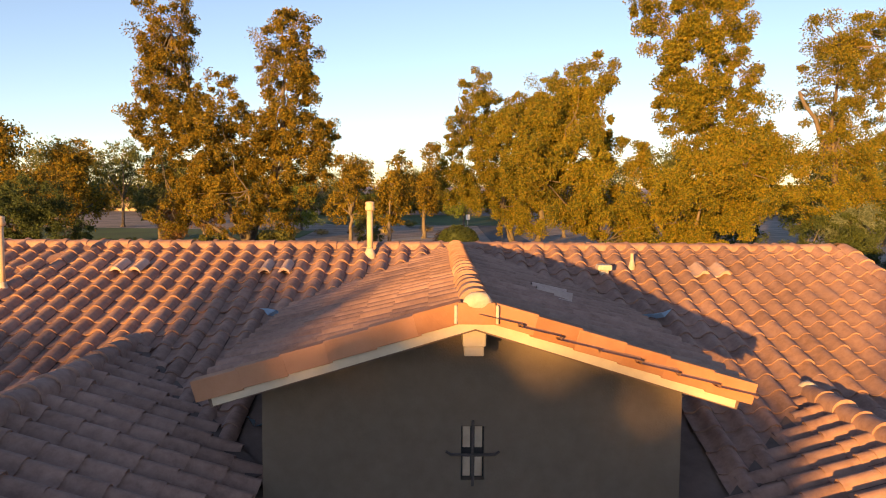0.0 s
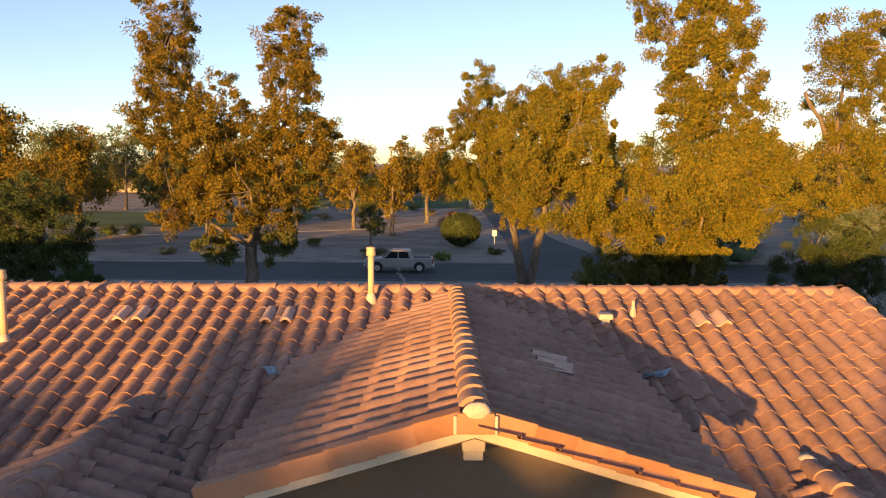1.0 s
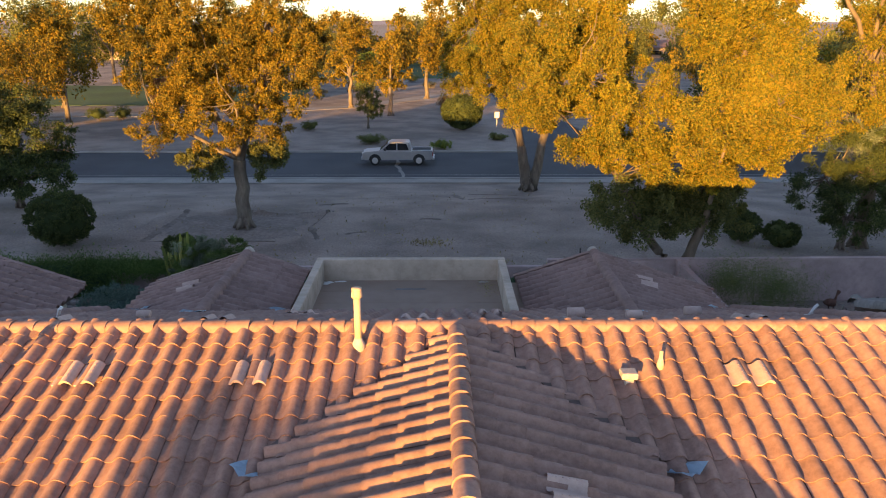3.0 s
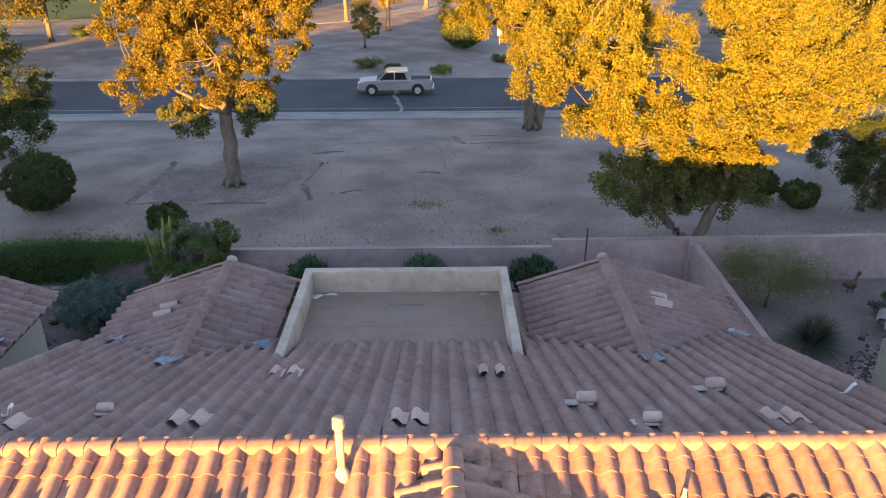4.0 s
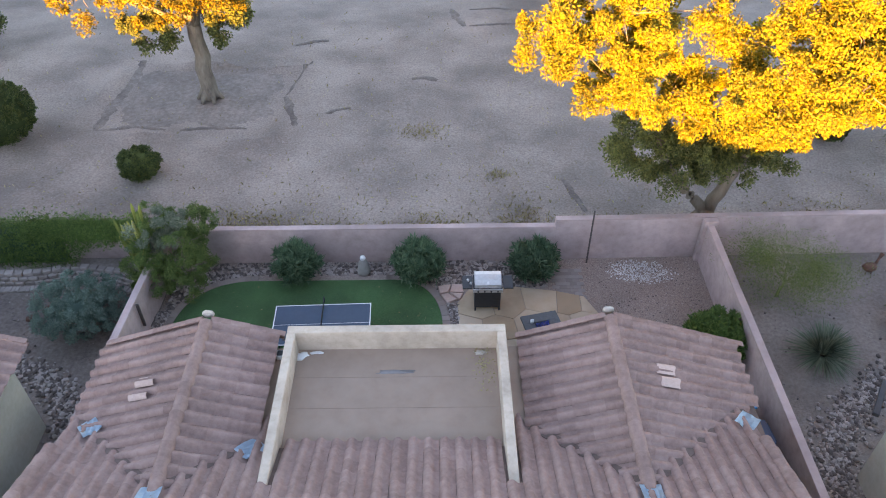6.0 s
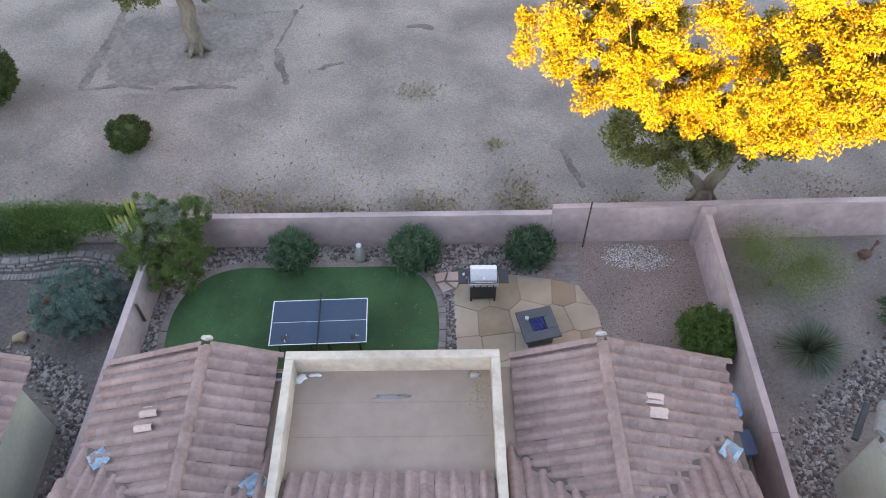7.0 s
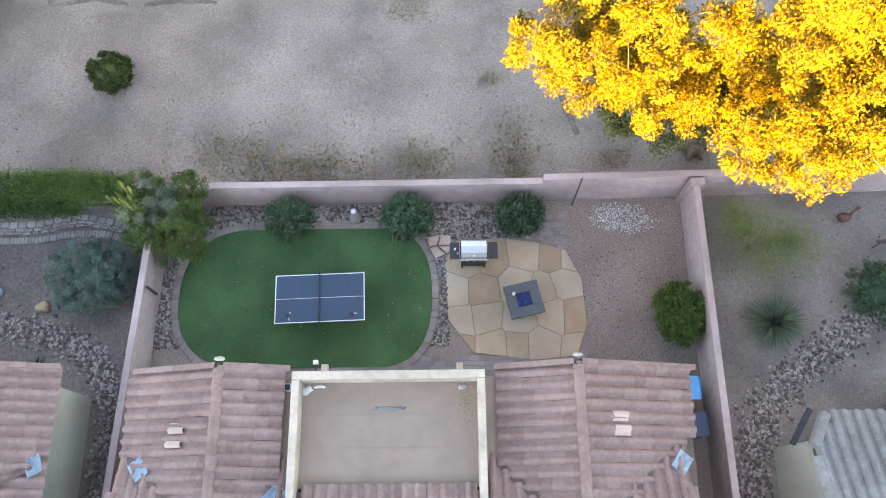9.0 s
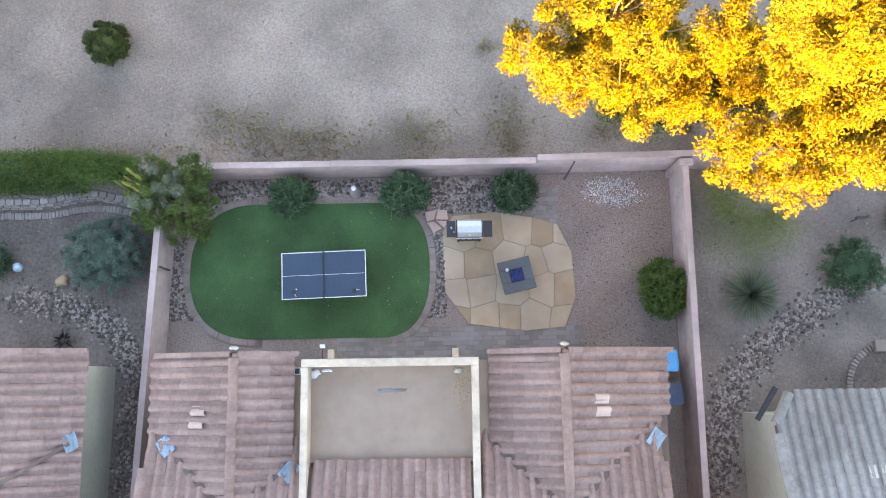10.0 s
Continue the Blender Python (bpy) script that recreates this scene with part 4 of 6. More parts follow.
# neighbour's low retaining wall of split blocks, terrace behind it, brick edging before it
def line_at(x, knots):
    return float(np.interp(x, [k[0] for k in knots], [k[1] for k in knots]))


BANK = ((-20, 27.5), (-12.6, 27.5), (-12.0, 27.58), (-11.5, 27.7), (-10.9, 27.76), (-10.4, 27.72), (-9.6, 27.52), (-9.1, 27.3), (-8.3, 26.9))
KERB = ((-20, 27.2), (-12.6, 27.18), (-12.0, 27.24), (-11.5, 27.36), (-10.9, 27.42), (-10.2, 27.38), (-9.6, 27.24), (-9.1, 27.06), (-8.4, 26.75))


def course(owner, name, knots, x0, x1, step, size, z, back, seed):
    rng = np.random.default_rng(seed)
    me = bpy.data.meshes.new(name)
    bm = boxed(-size[0] / 2, size[0] / 2, -size[1] / 2, size[1] / 2, 0, size[2], bevel=0.03 if size[0] > 0.15 else 0.012)
    bm.to_mesh(me)
    bm.free()
    me.materials.append(EDGE)
    x = x0
    while x < x1:
        slope = (line_at(x + 0.1, knots) - line_at(x - 0.1, knots)) / 0.2
        ob = new(name, me)
        ob.parent = owner
        ob.matrix_basis = pose(x, line_at(x, knots) + back + rng.normal() * 0.008, z + rng.normal() * 0.004, 0, 0, math.degrees(math.atan(slope)) + rng.normal() * 2.5)
        x += step / math.sqrt(1 + slope * slope)


bank = thing("retaining_wall", (0, 0, 0), "low curved retaining wall of pale split concrete blocks", "wall", "", "structure")
for k in range(3):
    course(bank, "block", BANK, -15.0 + 0.14 * (k % 2), -8.75, 0.285, (0.265, 0.2, 0.14), 0.145 * k - 0.01, 0.05 * k, 60 + k)
edging = thing("garden_edging", (0, 0, 0), "curved edging of pale bricks in the neighbour's garden", "edging", "", "structure")
course(edging, "brick", KERB, -15.0, -8.65, 0.115, (0.105, 0.22, 0.11), -0.02, 0, 66)
slab("terrace_soil", [(x, line_at(x, BANK) + 0.16) for x in (-15.2, -12.6, -12.0, -11.5, -10.9, -10.4, -9.6, -9.1, -8.5)] + [(-8.45, 28.27), (-15.2, 28.27)], 0.0, 0.36, MID_SOIL, "level brown soil behind the low block wall", "soil")


# ---- neighbours' houses ----
def neighbour(label, x0, x1, y0, y1, wall_mat, zw):
    t = thing("neighbour_house", (0, 0, 0), label, "house", "neighbouring houses")
    ring(t, x0, x1, y0, y1, zw, wall_mat)
    return t


# South end runs on unseen, stretched to block low sun from the rear wing.
west = neighbour("neighbouring house with pinkish tile roof and grey green stucco", -26.0, -9.85, -2.0, 22.1, GREEN_STUCCO, 2.68)
roof_slope((-16.0, 22.55, 4.95), (1, 0), 0.34, 24.8, 6.5, lambda x, y: True, TILE_OLD, owner=west)
roof_slope((-16.0, -2.25, 4.95), (-1, 0), 0.34, 24.8, 10.2, lambda x, y: True, TILE_OLD, owner=west)
ridge(west, (-16.0, -2.0, 4.98), (-16.0, 22.55, 4.98), CAP_OLD, 0.38, 11)
rake(west, (-15.9, 22.57, 4.93), (-9.5, 22.57, 4.93 - 0.34 * 6.4), TILE_OLD, (0, 1, 0), drop=0.16, seed=8)
for y in (-2.0, 21.9):
    part("wall", prismed([(-26.0, 2.681), (-9.85, 2.681), (-16.0, 4.75)], "y", y, y + 0.2), GREEN_STUCCO, west)
bm = boxed(-0.05, 0.05, 0, 2.4, -0.02, 0.02)
part("valley", bm, UNDERLAY, west, "dark open roof valley").matrix_basis = Matrix.Translation((-9.75, 19.9, 2.97)) @ Matrix.Rotation(radians(122), 4, "Z") @ Matrix.Rotation(radians(15), 4, "X")
east = neighbour("neighbouring house with grey tile roof and grey green stucco", 10.45, 26.0, 8.0, 20.4, GREEN_STUCCO, 2.6)


def keep_east(x, y):
    return x > 10.3 + 0.02 * (20.3 - y) and (y - 20.2) < (x - 10.25) * 1.45


roof_slope((10.25, 14.0, 5.1), (0, 1), 0.325, 16.35, 7.1, keep_east, TILE_GREY, owner=east, deck=6.5)
roof_slope((26.6, 14.0, 5.1), (0, -1), 0.325, 16.35, 6.5, lambda x, y: True, TILE_GREY, owner=east)
ridge(east, (26.5, 14.0, 5.13), (10.5, 14.0, 5.13), CAP_GREY, 0.38, 12)
ridge(east, (10.36, 14.1, 5.08), (10.22, 20.2, 5.08 - 0.325 * 6.2), CAP_GREY, 0.38, 13)
ridge(east, (10.22, 20.2, 3.1), (10.82, 21.1, 2.84), CAP_GREY, 0.3, 14)
part("gutter", boxed(-0.55, 0.55, -0.07, 0.07, -0.1, 0.0, bevel=0.015), BLACK, east, "dark eave gutter end").matrix_basis = Matrix.Translation((10.2, 20.75, 2.7)) @ Matrix.Rotation(radians(56), 4, "Z")
part("wall", prismed([(8.0, 2.601), (20.4, 2.601), (14.0, 4.8)], "x", 10.45, 10.65), GREEN_STUCCO, east)
# unseen houses added to the row, west and east, to shade lot and road
for x0, x1 in ((-48.0, -27.2), (-70.0, -52.0), (-94.0, -76.0), (30.0, 48.0)):
    t = thing("neighbour_house", (0, 0, 0), "unseen stucco house with tile roof, added along the row for shade", "house", "neighbouring houses")
    ring(t, x0, x1, 2, 21, 2.7, GREEN_STUCCO)
    part("roof", prismed([(1.5, 2.7), (21.5, 2.7), (11.5, 5.7)], "x", x0 - 0.5, x1 + 0.5), TILE_OLD, t)
# unseen houses added across the front street, which keep the low sun off the lower walls
for k, (x0, x1, yy, h) in enumerate(((-62, -40, -38, 5.6), (-36, -16, -38, 5.4), (-12, 6, -38, 5.4), (10, 30, -38, 5.6))):
    t = thing("neighbour_house", (0, 0, 0), "unseen stucco house with tile roof, added across the street for shade", "house", "neighbouring houses")
    ring(t, x0, x1, yy - 10, yy, 2.7, STUCCO)
    bm = prismed([(yy - 10.5, 2.6), (yy + 0.5, 2.6), (yy - 5, h)], "x", x0 - 0.5, x1 + 0.5)
    part("roof", bm, TILE, t)

# ---- trees ----
AX, AY = 9.3, 30.25


def round_ash(blobs):
    return [(x - AX, y - AY, z, rx, ry, rz) for x, y, z, rx, ry, rz in blobs]


LOBE_WEST = round_ash([(3.6, 29.7, 7.2, 1.0, 1.2, 1.1), (4.7, 29.3, 6.2, 1.1, 1.1, 1.2), (4.4, 30.6, 8.6, 1.2, 1.3, 1.3), (5.7, 29.7, 7.6, 1.4, 1.4, 1.4), (6.3, 28.8, 6.1, 1.1, 0.9, 1.0), (5.8, 30.4, 5.4, 1.1, 1.2, 0.9), (7.1, 29.9, 5.4, 1.3, 1.4, 1.1), (6.2, 31.2, 10.4, 1.2, 1.1, 1.4), (5.5, 31.0, 9.1, 1.3, 1.2, 1.3), (6.8, 31.2, 8.6, 0.9, 1.0, 1.2), (3.1, 31.4, 8.8, 0.9, 0.9, 0.9)])
LOBE_NEAR = round_ash([(8.3, 27.1, 6.3, 1.0, 0.8, 0.8), (9.6, 26.8, 6.8, 1.2, 1.0, 1.0), (11.0, 26.6, 7.0, 1.2, 1.0, 1.1), (10.3, 27.8, 7.6, 1.3, 1.2, 1.3), (12.0, 27.3, 7.2, 1.1, 1.1, 1.2), (11.2, 28.6, 5.7, 1.2, 1.2, 1.1), (8.4, 29.3, 4.8, 1.2, 1.4, 0.8), (9.9, 29.2, 4.9, 1.3, 1.5, 0.9), (8.4, 30.2, 7.2, 0.75, 0.75, 1.1), (9.3, 30.0, 6.2, 0.9, 0.8, 1.1)])
LOBE_TALL = round_ash([(10.3, 28.6, 8.6, 1.5, 1.3, 1.6), (11.5, 28.7, 7.2, 1.3, 1.2, 1.4), (8.8, 28.7, 9.5, 1.1, 1.1, 1.4), (9.7, 28.4, 10.8, 1.5, 1.2, 1.6), (8.5, 28.2, 12.2, 1.1, 1.0, 1.3), (10.3, 28.1, 12.4, 1.2, 1.0, 1.4), (9.3, 28.0, 13.6, 1.1, 1.0, 1.1), (11.6, 28.4, 9.6, 0.9, 0.9, 1.1), (12.3, 28.5, 7.6, 0.7, 0.9, 1.1), (7.5, 28.2, 12.8, 0.6, 0.7, 0.9)])
LOBE_LOW = round_ash([(6.8, 30.4, 3.1, 1.3, 1.2, 0.9), (8.1, 30.4, 2.5, 1.2, 1.2, 0.9), (9.5, 30.6, 2.4, 1.2, 1.2, 0.8), (10.9, 30.4, 3.1, 1.0, 1.0, 0.9), (7.8, 30.1, 3.8, 1.5, 1.3, 0.7), (9.8, 30.0, 3.8, 1.5, 1.3, 0.7), (8.8, 30.7, 3.1, 1.4, 1.0, 0.9)])
tree("ash_tree", (AX, AY, 0),
     [((0, 0, 0), (0.0, 0.0, 0.6), 0.33, 0.27), ((-0.08, 0, 0.5), (-1.0, 0.0, 1.5), 0.2, 0.16), ((0.08, 0, 0.5), (0.7, 0.0, 2.4), 0.23, 0.18), ((-1.0, 0, 1.5), (-2.6, 0.0, 4.2), 0.16, 0.12), ((0.7, 0.0, 2.4), (1.7, -0.1, 6.0), 0.18, 0.14), ((1.7, -0.1, 6.0), (0.6, -2.0, 12.0), 0.14, 0.05),
      ((-2.6, 0, 4.2), (-4.2, -0.2, 8.0), 0.12, 0.04), ((-2.6, 0, 4.2), (-5.3, -0.4, 7.0), 0.09, 0.03), ((0.7, 0.0, 2.4), (0.4, -2.4, 6.0), 0.11, 0.04), ((0.4, -2.4, 6.0), (1.5, -3.4, 7.0), 0.05, 0.02), ((1.7, -0.1, 6.0), (2.6, -2.4, 7.0), 0.09, 0.03), ((1.55, -0.55, 7.5), (-0.7, -1.9, 11.5), 0.09, 0.03), ((-3.7, -0.12, 6.6), (-6.0, 0.9, 8.6), 0.06, 0.02)],
     LOBE_WEST + LOBE_NEAR + LOBE_TALL, 310000, 0.1, LEAF_GOLD, SMOOTH_BARK, "tall ash tree with golden yellow autumn leaves, forked trunk", 3,
     low=(LOBE_LOW, 60000, LEAF_OLIVE), clump=0.44, twigs=90, group="ash trees", twig=0.03, hollow=0.35)
tree_near = tree("ash_tree", (-9.34, 38.85, 0.02),
     [((0, 0, 0), (0.0, 0.0, 3.2), 0.36, 0.28), ((0, 0, 3.2), (-1.6, 0.3, 6.5), 0.2, 0.14), ((0, 0, 3.2), (1.4, -0.2, 6.8), 0.24, 0.16), ((-1.6, 0.3, 6.5), (-3.6, 0.2, 13.5), 0.13, 0.04), ((1.4, -0.2, 6.8), (2.2, 0.1, 13.5), 0.15, 0.04), ((0, 0, 3.2), (-3.4, -1.0, 5.5), 0.12, 0.04), ((0, 0, 3.2), (0.5, -2.0, 6.0), 0.12, 0.04)],
     [(-3.1, 0.0, 7.7, 2.1, 2.0, 1.9), (-4.1, 0.2, 11.4, 1.3, 1.4, 1.9), (-3.9, 0.2, 13.8, 1.5, 1.4, 1.8), (-1.2, -0.6, 8.2, 2.0, 2.0, 2.0), (-0.6, -1.2, 5.3, 1.6, 1.8, 1.4), (-2.1, -0.8, 5.5, 1.2, 1.4, 1.1), (2.4, 0.0, 7.6, 1.9, 2.0, 2.2), (2.0, 0.1, 10.6, 1.5, 1.5, 1.8), (2.0, 0.1, 13.2, 1.5, 1.4, 1.7), (1.6, -0.5, 5.2, 1.3, 1.5, 1.3), (3.4, -0.2, 8.5, 1.0, 1.2, 1.5), (-1.5, 0.0, 9.9, 1.5, 1.6, 1.7), (-4.0, 0.2, 12.6, 1.3, 1.3, 1.3), (-3.6, 0.2, 10.2, 1.3, 1.4, 1.4), (2.0, 0.1, 11.9, 1.3, 1.3, 1.3), (2.2, 0.0, 9.1, 1.5, 1.5, 1.4), (0.6, -0.2, 8.0, 1.5, 1.6, 2.0), (-4.6, 0.2, 9.4, 1.3, 1.4, 1.4), (-3.3, -0.9, 4.7, 1.1, 1.2, 0.9)],
     170000, 0.12, LEAF_AMBER, BARK, "tall ash tree with amber and green autumn leaves", 5,
     low=([(-1.7, -0.2, 3.2, 1.2, 1.3, 0.8), (1.2, 0.3, 3.3, 1.2, 1.3, 0.9)], 12000, LEAF_OLIVE), clump=0.4, twigs=80, group="ash trees", twig=0.03)
tree_road = tree("ash_tree", (6.05, 51.9, -0.98),
     [((0, 0, 0), (-0.5, 0, 2.6), 0.38, 0.26), ((0.2, 0, 0), (1.0, 0.1, 3.6), 0.34, 0.22), ((-0.5, 0, 2.6), (-1.4, 0.2, 7.5), 0.22, 0.06), ((-0.8, 0, 4.2), (-3.2, 0.2, 9.8), 0.12, 0.04), ((1.0, 0.1, 3.6), (1.4, 0.2, 10.5), 0.2, 0.05), ((-0.5, 0, 2.6), (-1.3, -0.3, 5.6), 0.14, 0.04)],
     [(-3.5, 0.2, 8.4, 1.5, 1.5, 1.9), (-2.7, 0.2, 11.2, 1.5, 1.5, 1.5), (-3.9, 0.2, 10.4, 1.0, 1.1, 1.1), (-2.6, 0.0, 6.6, 1.4, 1.4, 1.3), (-0.8, 0.0, 9.4, 1.9, 2.1, 2.4), (1.0, 0.2, 7.4, 1.8, 2.0, 2.2), (1.4, 0.4, 10.8, 1.5, 1.6, 1.8), (-0.9, 0.0, 5.9, 1.2, 1.3, 1.2), (-3.0, 0.2, 12.6, 1.2, 1.2, 1.2), (1.6, 0.2, 12.6, 1.3, 1.3, 1.3), (-4.2, 0.2, 7.0, 1.2, 1.3, 1.4), (-1.8, 0.0, 8.2, 1.6, 1.6, 1.8), (-2.0, 0.0, 10.0, 1.4, 1.4, 1.5), (0.2, 0.0, 11.2, 1.5, 1.5, 1.5), (0.8, -0.4, 4.9, 1.5, 1.4, 1.1), (-0.7, -0.5, 4.6, 1.1, 1.2, 0.9)],
     150000, 0.12, LEAF_GOLD, BARK, "ash tree with golden leaves beside the road", 7, clump=0.45, twigs=60, group="ash trees", twig=0.035)
tree("ash_tree", (18.9, 35.4, 0),
     [((0, 0, 0), (0.2, 0, 4.0), 0.34, 0.26), ((0.2, 0, 4.0), (-0.6, 0.2, 9.0), 0.22, 0.1), ((-0.6, 0.2, 9.0), (-0.3, 0.2, 13.0), 0.1, 0.03), ((-0.5, 0.2, 8.0), (-2.4, -0.3, 10.8), 0.12, 0.07), ((0.2, 0, 4.0), (2.4, 0.4, 10.0), 0.18, 0.05)],
     [(-0.8, 0.0, 11.0, 1.5, 1.6, 2.0), (-0.6, 0.2, 13.4, 1.2, 1.2, 1.4), (1.4, 0.3, 10.0, 2.0, 2.0, 2.4), (2.0, 0.3, 13.3, 1.5, 1.5, 1.6), (-0.6, -0.4, 7.6, 1.7, 1.8, 1.7), (2.0, 0.0, 6.8, 2.2, 2.0, 1.9), (-1.4, -0.3, 5.8, 1.3, 1.4, 1.2)],
     80000, 0.112, LEAF_GOLD, SMOOTH_BARK, "tall ash tree with yellow green leaves and a broken limb", 9, clump=0.55, group="ash trees")
tree("olive_tree", (-22.6, 43.3, 0), [((0, 0, -0.1), (0.2, 0, 1.6), 0.2, 0.16), ((0.2, 0, 1.6), (-1.0, 0.2, 3.6), 0.12, 0.04), ((0.2, 0, 1.6), (1.5, 0, 3.4), 0.12, 0.04)],
     [(-2.0, 0, 4.3, 2.6, 2.6, 1.9), (1.3, 0, 3.6, 2.0, 2.1, 1.7), (-0.2, -0.5, 5.5, 2.2, 2.0, 1.3), (2.1, 0.2, 2.5, 1.2, 1.3, 1.1), (-4.2, 0.2, 3.6, 2.2, 2.2, 2.0), (-0.5, -0.6, 2.6, 2.2, 1.8, 1.2), (1.2, -0.6, 1.6, 1.9, 1.6, 1.2), (-2.2, -0.5, 1.7, 2.0, 1.6, 1.3)], 75000, 0.13, LEAF_GREEN, BARK, "low round olive tree with dark green leaves", 11, clump=0.5, twigs=30, group="low trees")
tree("olive_tree", (17.9, 35.0, 0), [((0, 0, 0), (0.1, 0, 1.3), 0.16, 0.12), ((0.1, 0, 1.3), (-1.0, 0.2, 3.2), 0.1, 0.03), ((0.1, 0, 1.3), (1.3, 0, 3.2), 0.1, 0.03)],
     [(-1.1, 0, 2.7, 1.6, 1.7, 1.3), (1.2, 0, 2.9, 1.7, 1.8, 1.5), (0.2, -0.4, 4.2, 1.8, 1.8, 1.2), (1.8, 0.0, 5.0, 1.5, 1.5, 1.0), (0.4, -0.3, 1.5, 1.8, 1.6, 0.9)], 42000, 0.14, LEAF_GREEN, BARK, "low dark olive tree with grey green sprouts", 13, low=([(0.9, -0.2, 5.0, 1.5, 1.5, 1.0), (2.0, 0.0, 5.2, 1.3, 1.3, 0.9)], 12000, LEAF_GREY), clump=0.42, slim=0.25, twigs=30, group="low trees")

tree_near.scale = (1.03, 1.03, 1.03)
tree_road.scale = (1.1, 1.1, 1.1)


def far_tree(x, y, h, w, mat, seed, bark=BARK, label="distant autumn tree in the park"):
    rng = np.random.default_rng(seed)
    size = 1.18 + 0.0027 * (y - 53)
    blobs, h, w = [], h * size, w * size
    for k in range(8):
        a = rng.uniform(0, 6.28)
        q = rng.uniform(0.15, 0.6) * w
        blobs.append((q * math.cos(a), q * math.sin(a), h * rng.uniform(0.3, 0.86), w * rng.uniform(0.28, 0.5), w * rng.uniform(0.28, 0.5), h * rng.uniform(0.12, 0.2)))
    limbs = [((0, 0, 0), (0, 0, h * 0.3), 0.022 * h, 0.016 * h)] + [((0, 0, h * 0.3), (b[0], b[1], b[2]), 0.011 * h, 0.003 * h) for b in blobs]
    tree("park_tree", (*far(x, y), FAR_Z), limbs, blobs, 9000, 0.026 * h, mat, bark, label, seed, clump=0.075 * h, twigs=24, group="park trees", hollow=0.35)


for args in ((-40, 70, 13, 5.5, LEAF_AMBER, 41), (-34, 74, 11, 4.5, LEAF_AMBER, 42), (-46, 62, 11, 5, LEAF_AMBER, 43), (-29, 82, 11, 4, LEAF_OLIVE, 44), (-36, 60, 7, 4, LEAF_AMBER, 45), (-50, 90, 13, 6, LEAF_OLIVE, 46), (-22, 74, 6.5, 2.4, LEAF_RUST, 47),
             (-25, 74, 5.5, 2.0, LEAF_RUST, 48), (-9, 84, 10.5, 3.8, LEAF_AMBER, 49), (-4.5, 78, 10.5, 3.3, LEAF_AMBER, 50), (-1.2, 92, 11.5, 3.4, LEAF_AMBER, 51), (-11, 100, 8, 3.4, LEAF_OLIVE, 52), (4.5, 118, 7, 4.0, LEAF_LIME, 53), (9, 105, 9, 3.6, LEAF_OLIVE, 54),
             (22, 60, 8, 5, LEAF_GREEN, 55), (29, 56, 9, 5, LEAF_OLIVE, 56), (34, 66, 11, 5, LEAF_GOLD, 57), (26, 74, 10, 4.5, LEAF_AMBER, 58), (17, 66, 6, 3.4, LEAF_GOLD, 59), (42, 60, 11, 6, LEAF_OLIVE, 60), (16, 95, 10, 4.5, LEAF_AMBER, 61), (30, 100, 12, 6, LEAF_OLIVE, 62),
             (-18, 105, 9, 5, LEAF_OLIVE, 63), (-30, 118, 11, 6, LEAF_OLIVE, 64), (-60, 80, 13, 7, LEAF_AMBER, 65), (-6.0, 70, 4.5, 1.6, LEAF_OLIVE, 66), (-44, 110, 12, 7, LEAF_OLIVE, 67), (50, 85, 13, 7, LEAF_OLIVE, 68), (-33, 63, 8.5, 5, LEAF_AMBER, 201), (-43, 67, 12, 6, LEAF_AMBER, 202), (-39, 84, 11, 6, LEAF_OLIVE, 203), (-27, 92, 9, 5, LEAF_OLIVE, 204), (-14, 122, 9, 7, LEAF_OLIVE, 205), (-2, 135, 9, 7, LEAF_OLIVE, 206), (14, 128, 9, 7, LEAF_AMBER, 207), (26, 120, 10, 7, LEAF_OLIVE, 208), (40, 105, 12, 7, LEAF_OLIVE, 209), (-55, 115, 12, 8, LEAF_OLIVE, 210), (-16, 88, 7, 3.4, LEAF_LIME, 211), (-7.5, 92, 6, 3, LEAF_LIME, 212), (56, 66, 11, 6, LEAF_GOLD, 213), (38, 52.5, 8, 5, LEAF_OLIVE, 214), (24, 66, 7, 4, LEAF_OLIVE, 215)):
    far_tree(*args)


# ---- roof fittings ----
def basis(down, s):
    d = Vector((down[0], down[1], -s)).normalized()
    a = Vector((down[1], -down[0], 0))
    return Matrix((a, d, a.cross(d))).transposed().to_4x4()


def vent_tile(at, down, s, mat=PALE_TILE):
    """A pale vented tile lying on its neighbours."""
    t = thing("roof_vent", (0, 0, 0), "pale raised vent tile on the tiled roof", "roof vent", "roof vents")
    m = basis(down, s)
    m.translation = at
    t.matrix_basis = m
    v, f = tile_arrays(0.27, 0.40, 1.15, 0.035)
    v = [(x - 0.13, y - 0.2, z + 0.045) for x, y, z in v]
    mesh_object("vent_body", v, f, mat, t, smooth=True)
    for k in range(4):
        part("rib", boxed(-0.055, -0.025, -0.12 + 0.075 * k, -0.10 + 0.075 * k, 0.11 + 0.006 * k, 0.137 + 0.006 * k, bevel=0.003), mat, t)
    return t


for x, y in ((-4.82, 12.3), (-4.53, 12.3), (-2.57, 12.3), (-2.27, 12.3), (4.14, 12.27), (4.46, 12.27)):
    vent_tile((x, y, z_front(x, y)), (0, -1), SF)
for x, y in ((-2.68, 16.76), (-2.36, 16.76), (1.05, 16.72), (1.35, 16.72), (-0.35, 14.17), (-0.06, 14.17), (-3.48, 14.19), (-3.18, 14.19), (4.95, 14.06), (5.24, 14.06), (-5.75, 14.1)):
    vent_tile((x, y, z_rear(x, y)), (0, 1), SR)
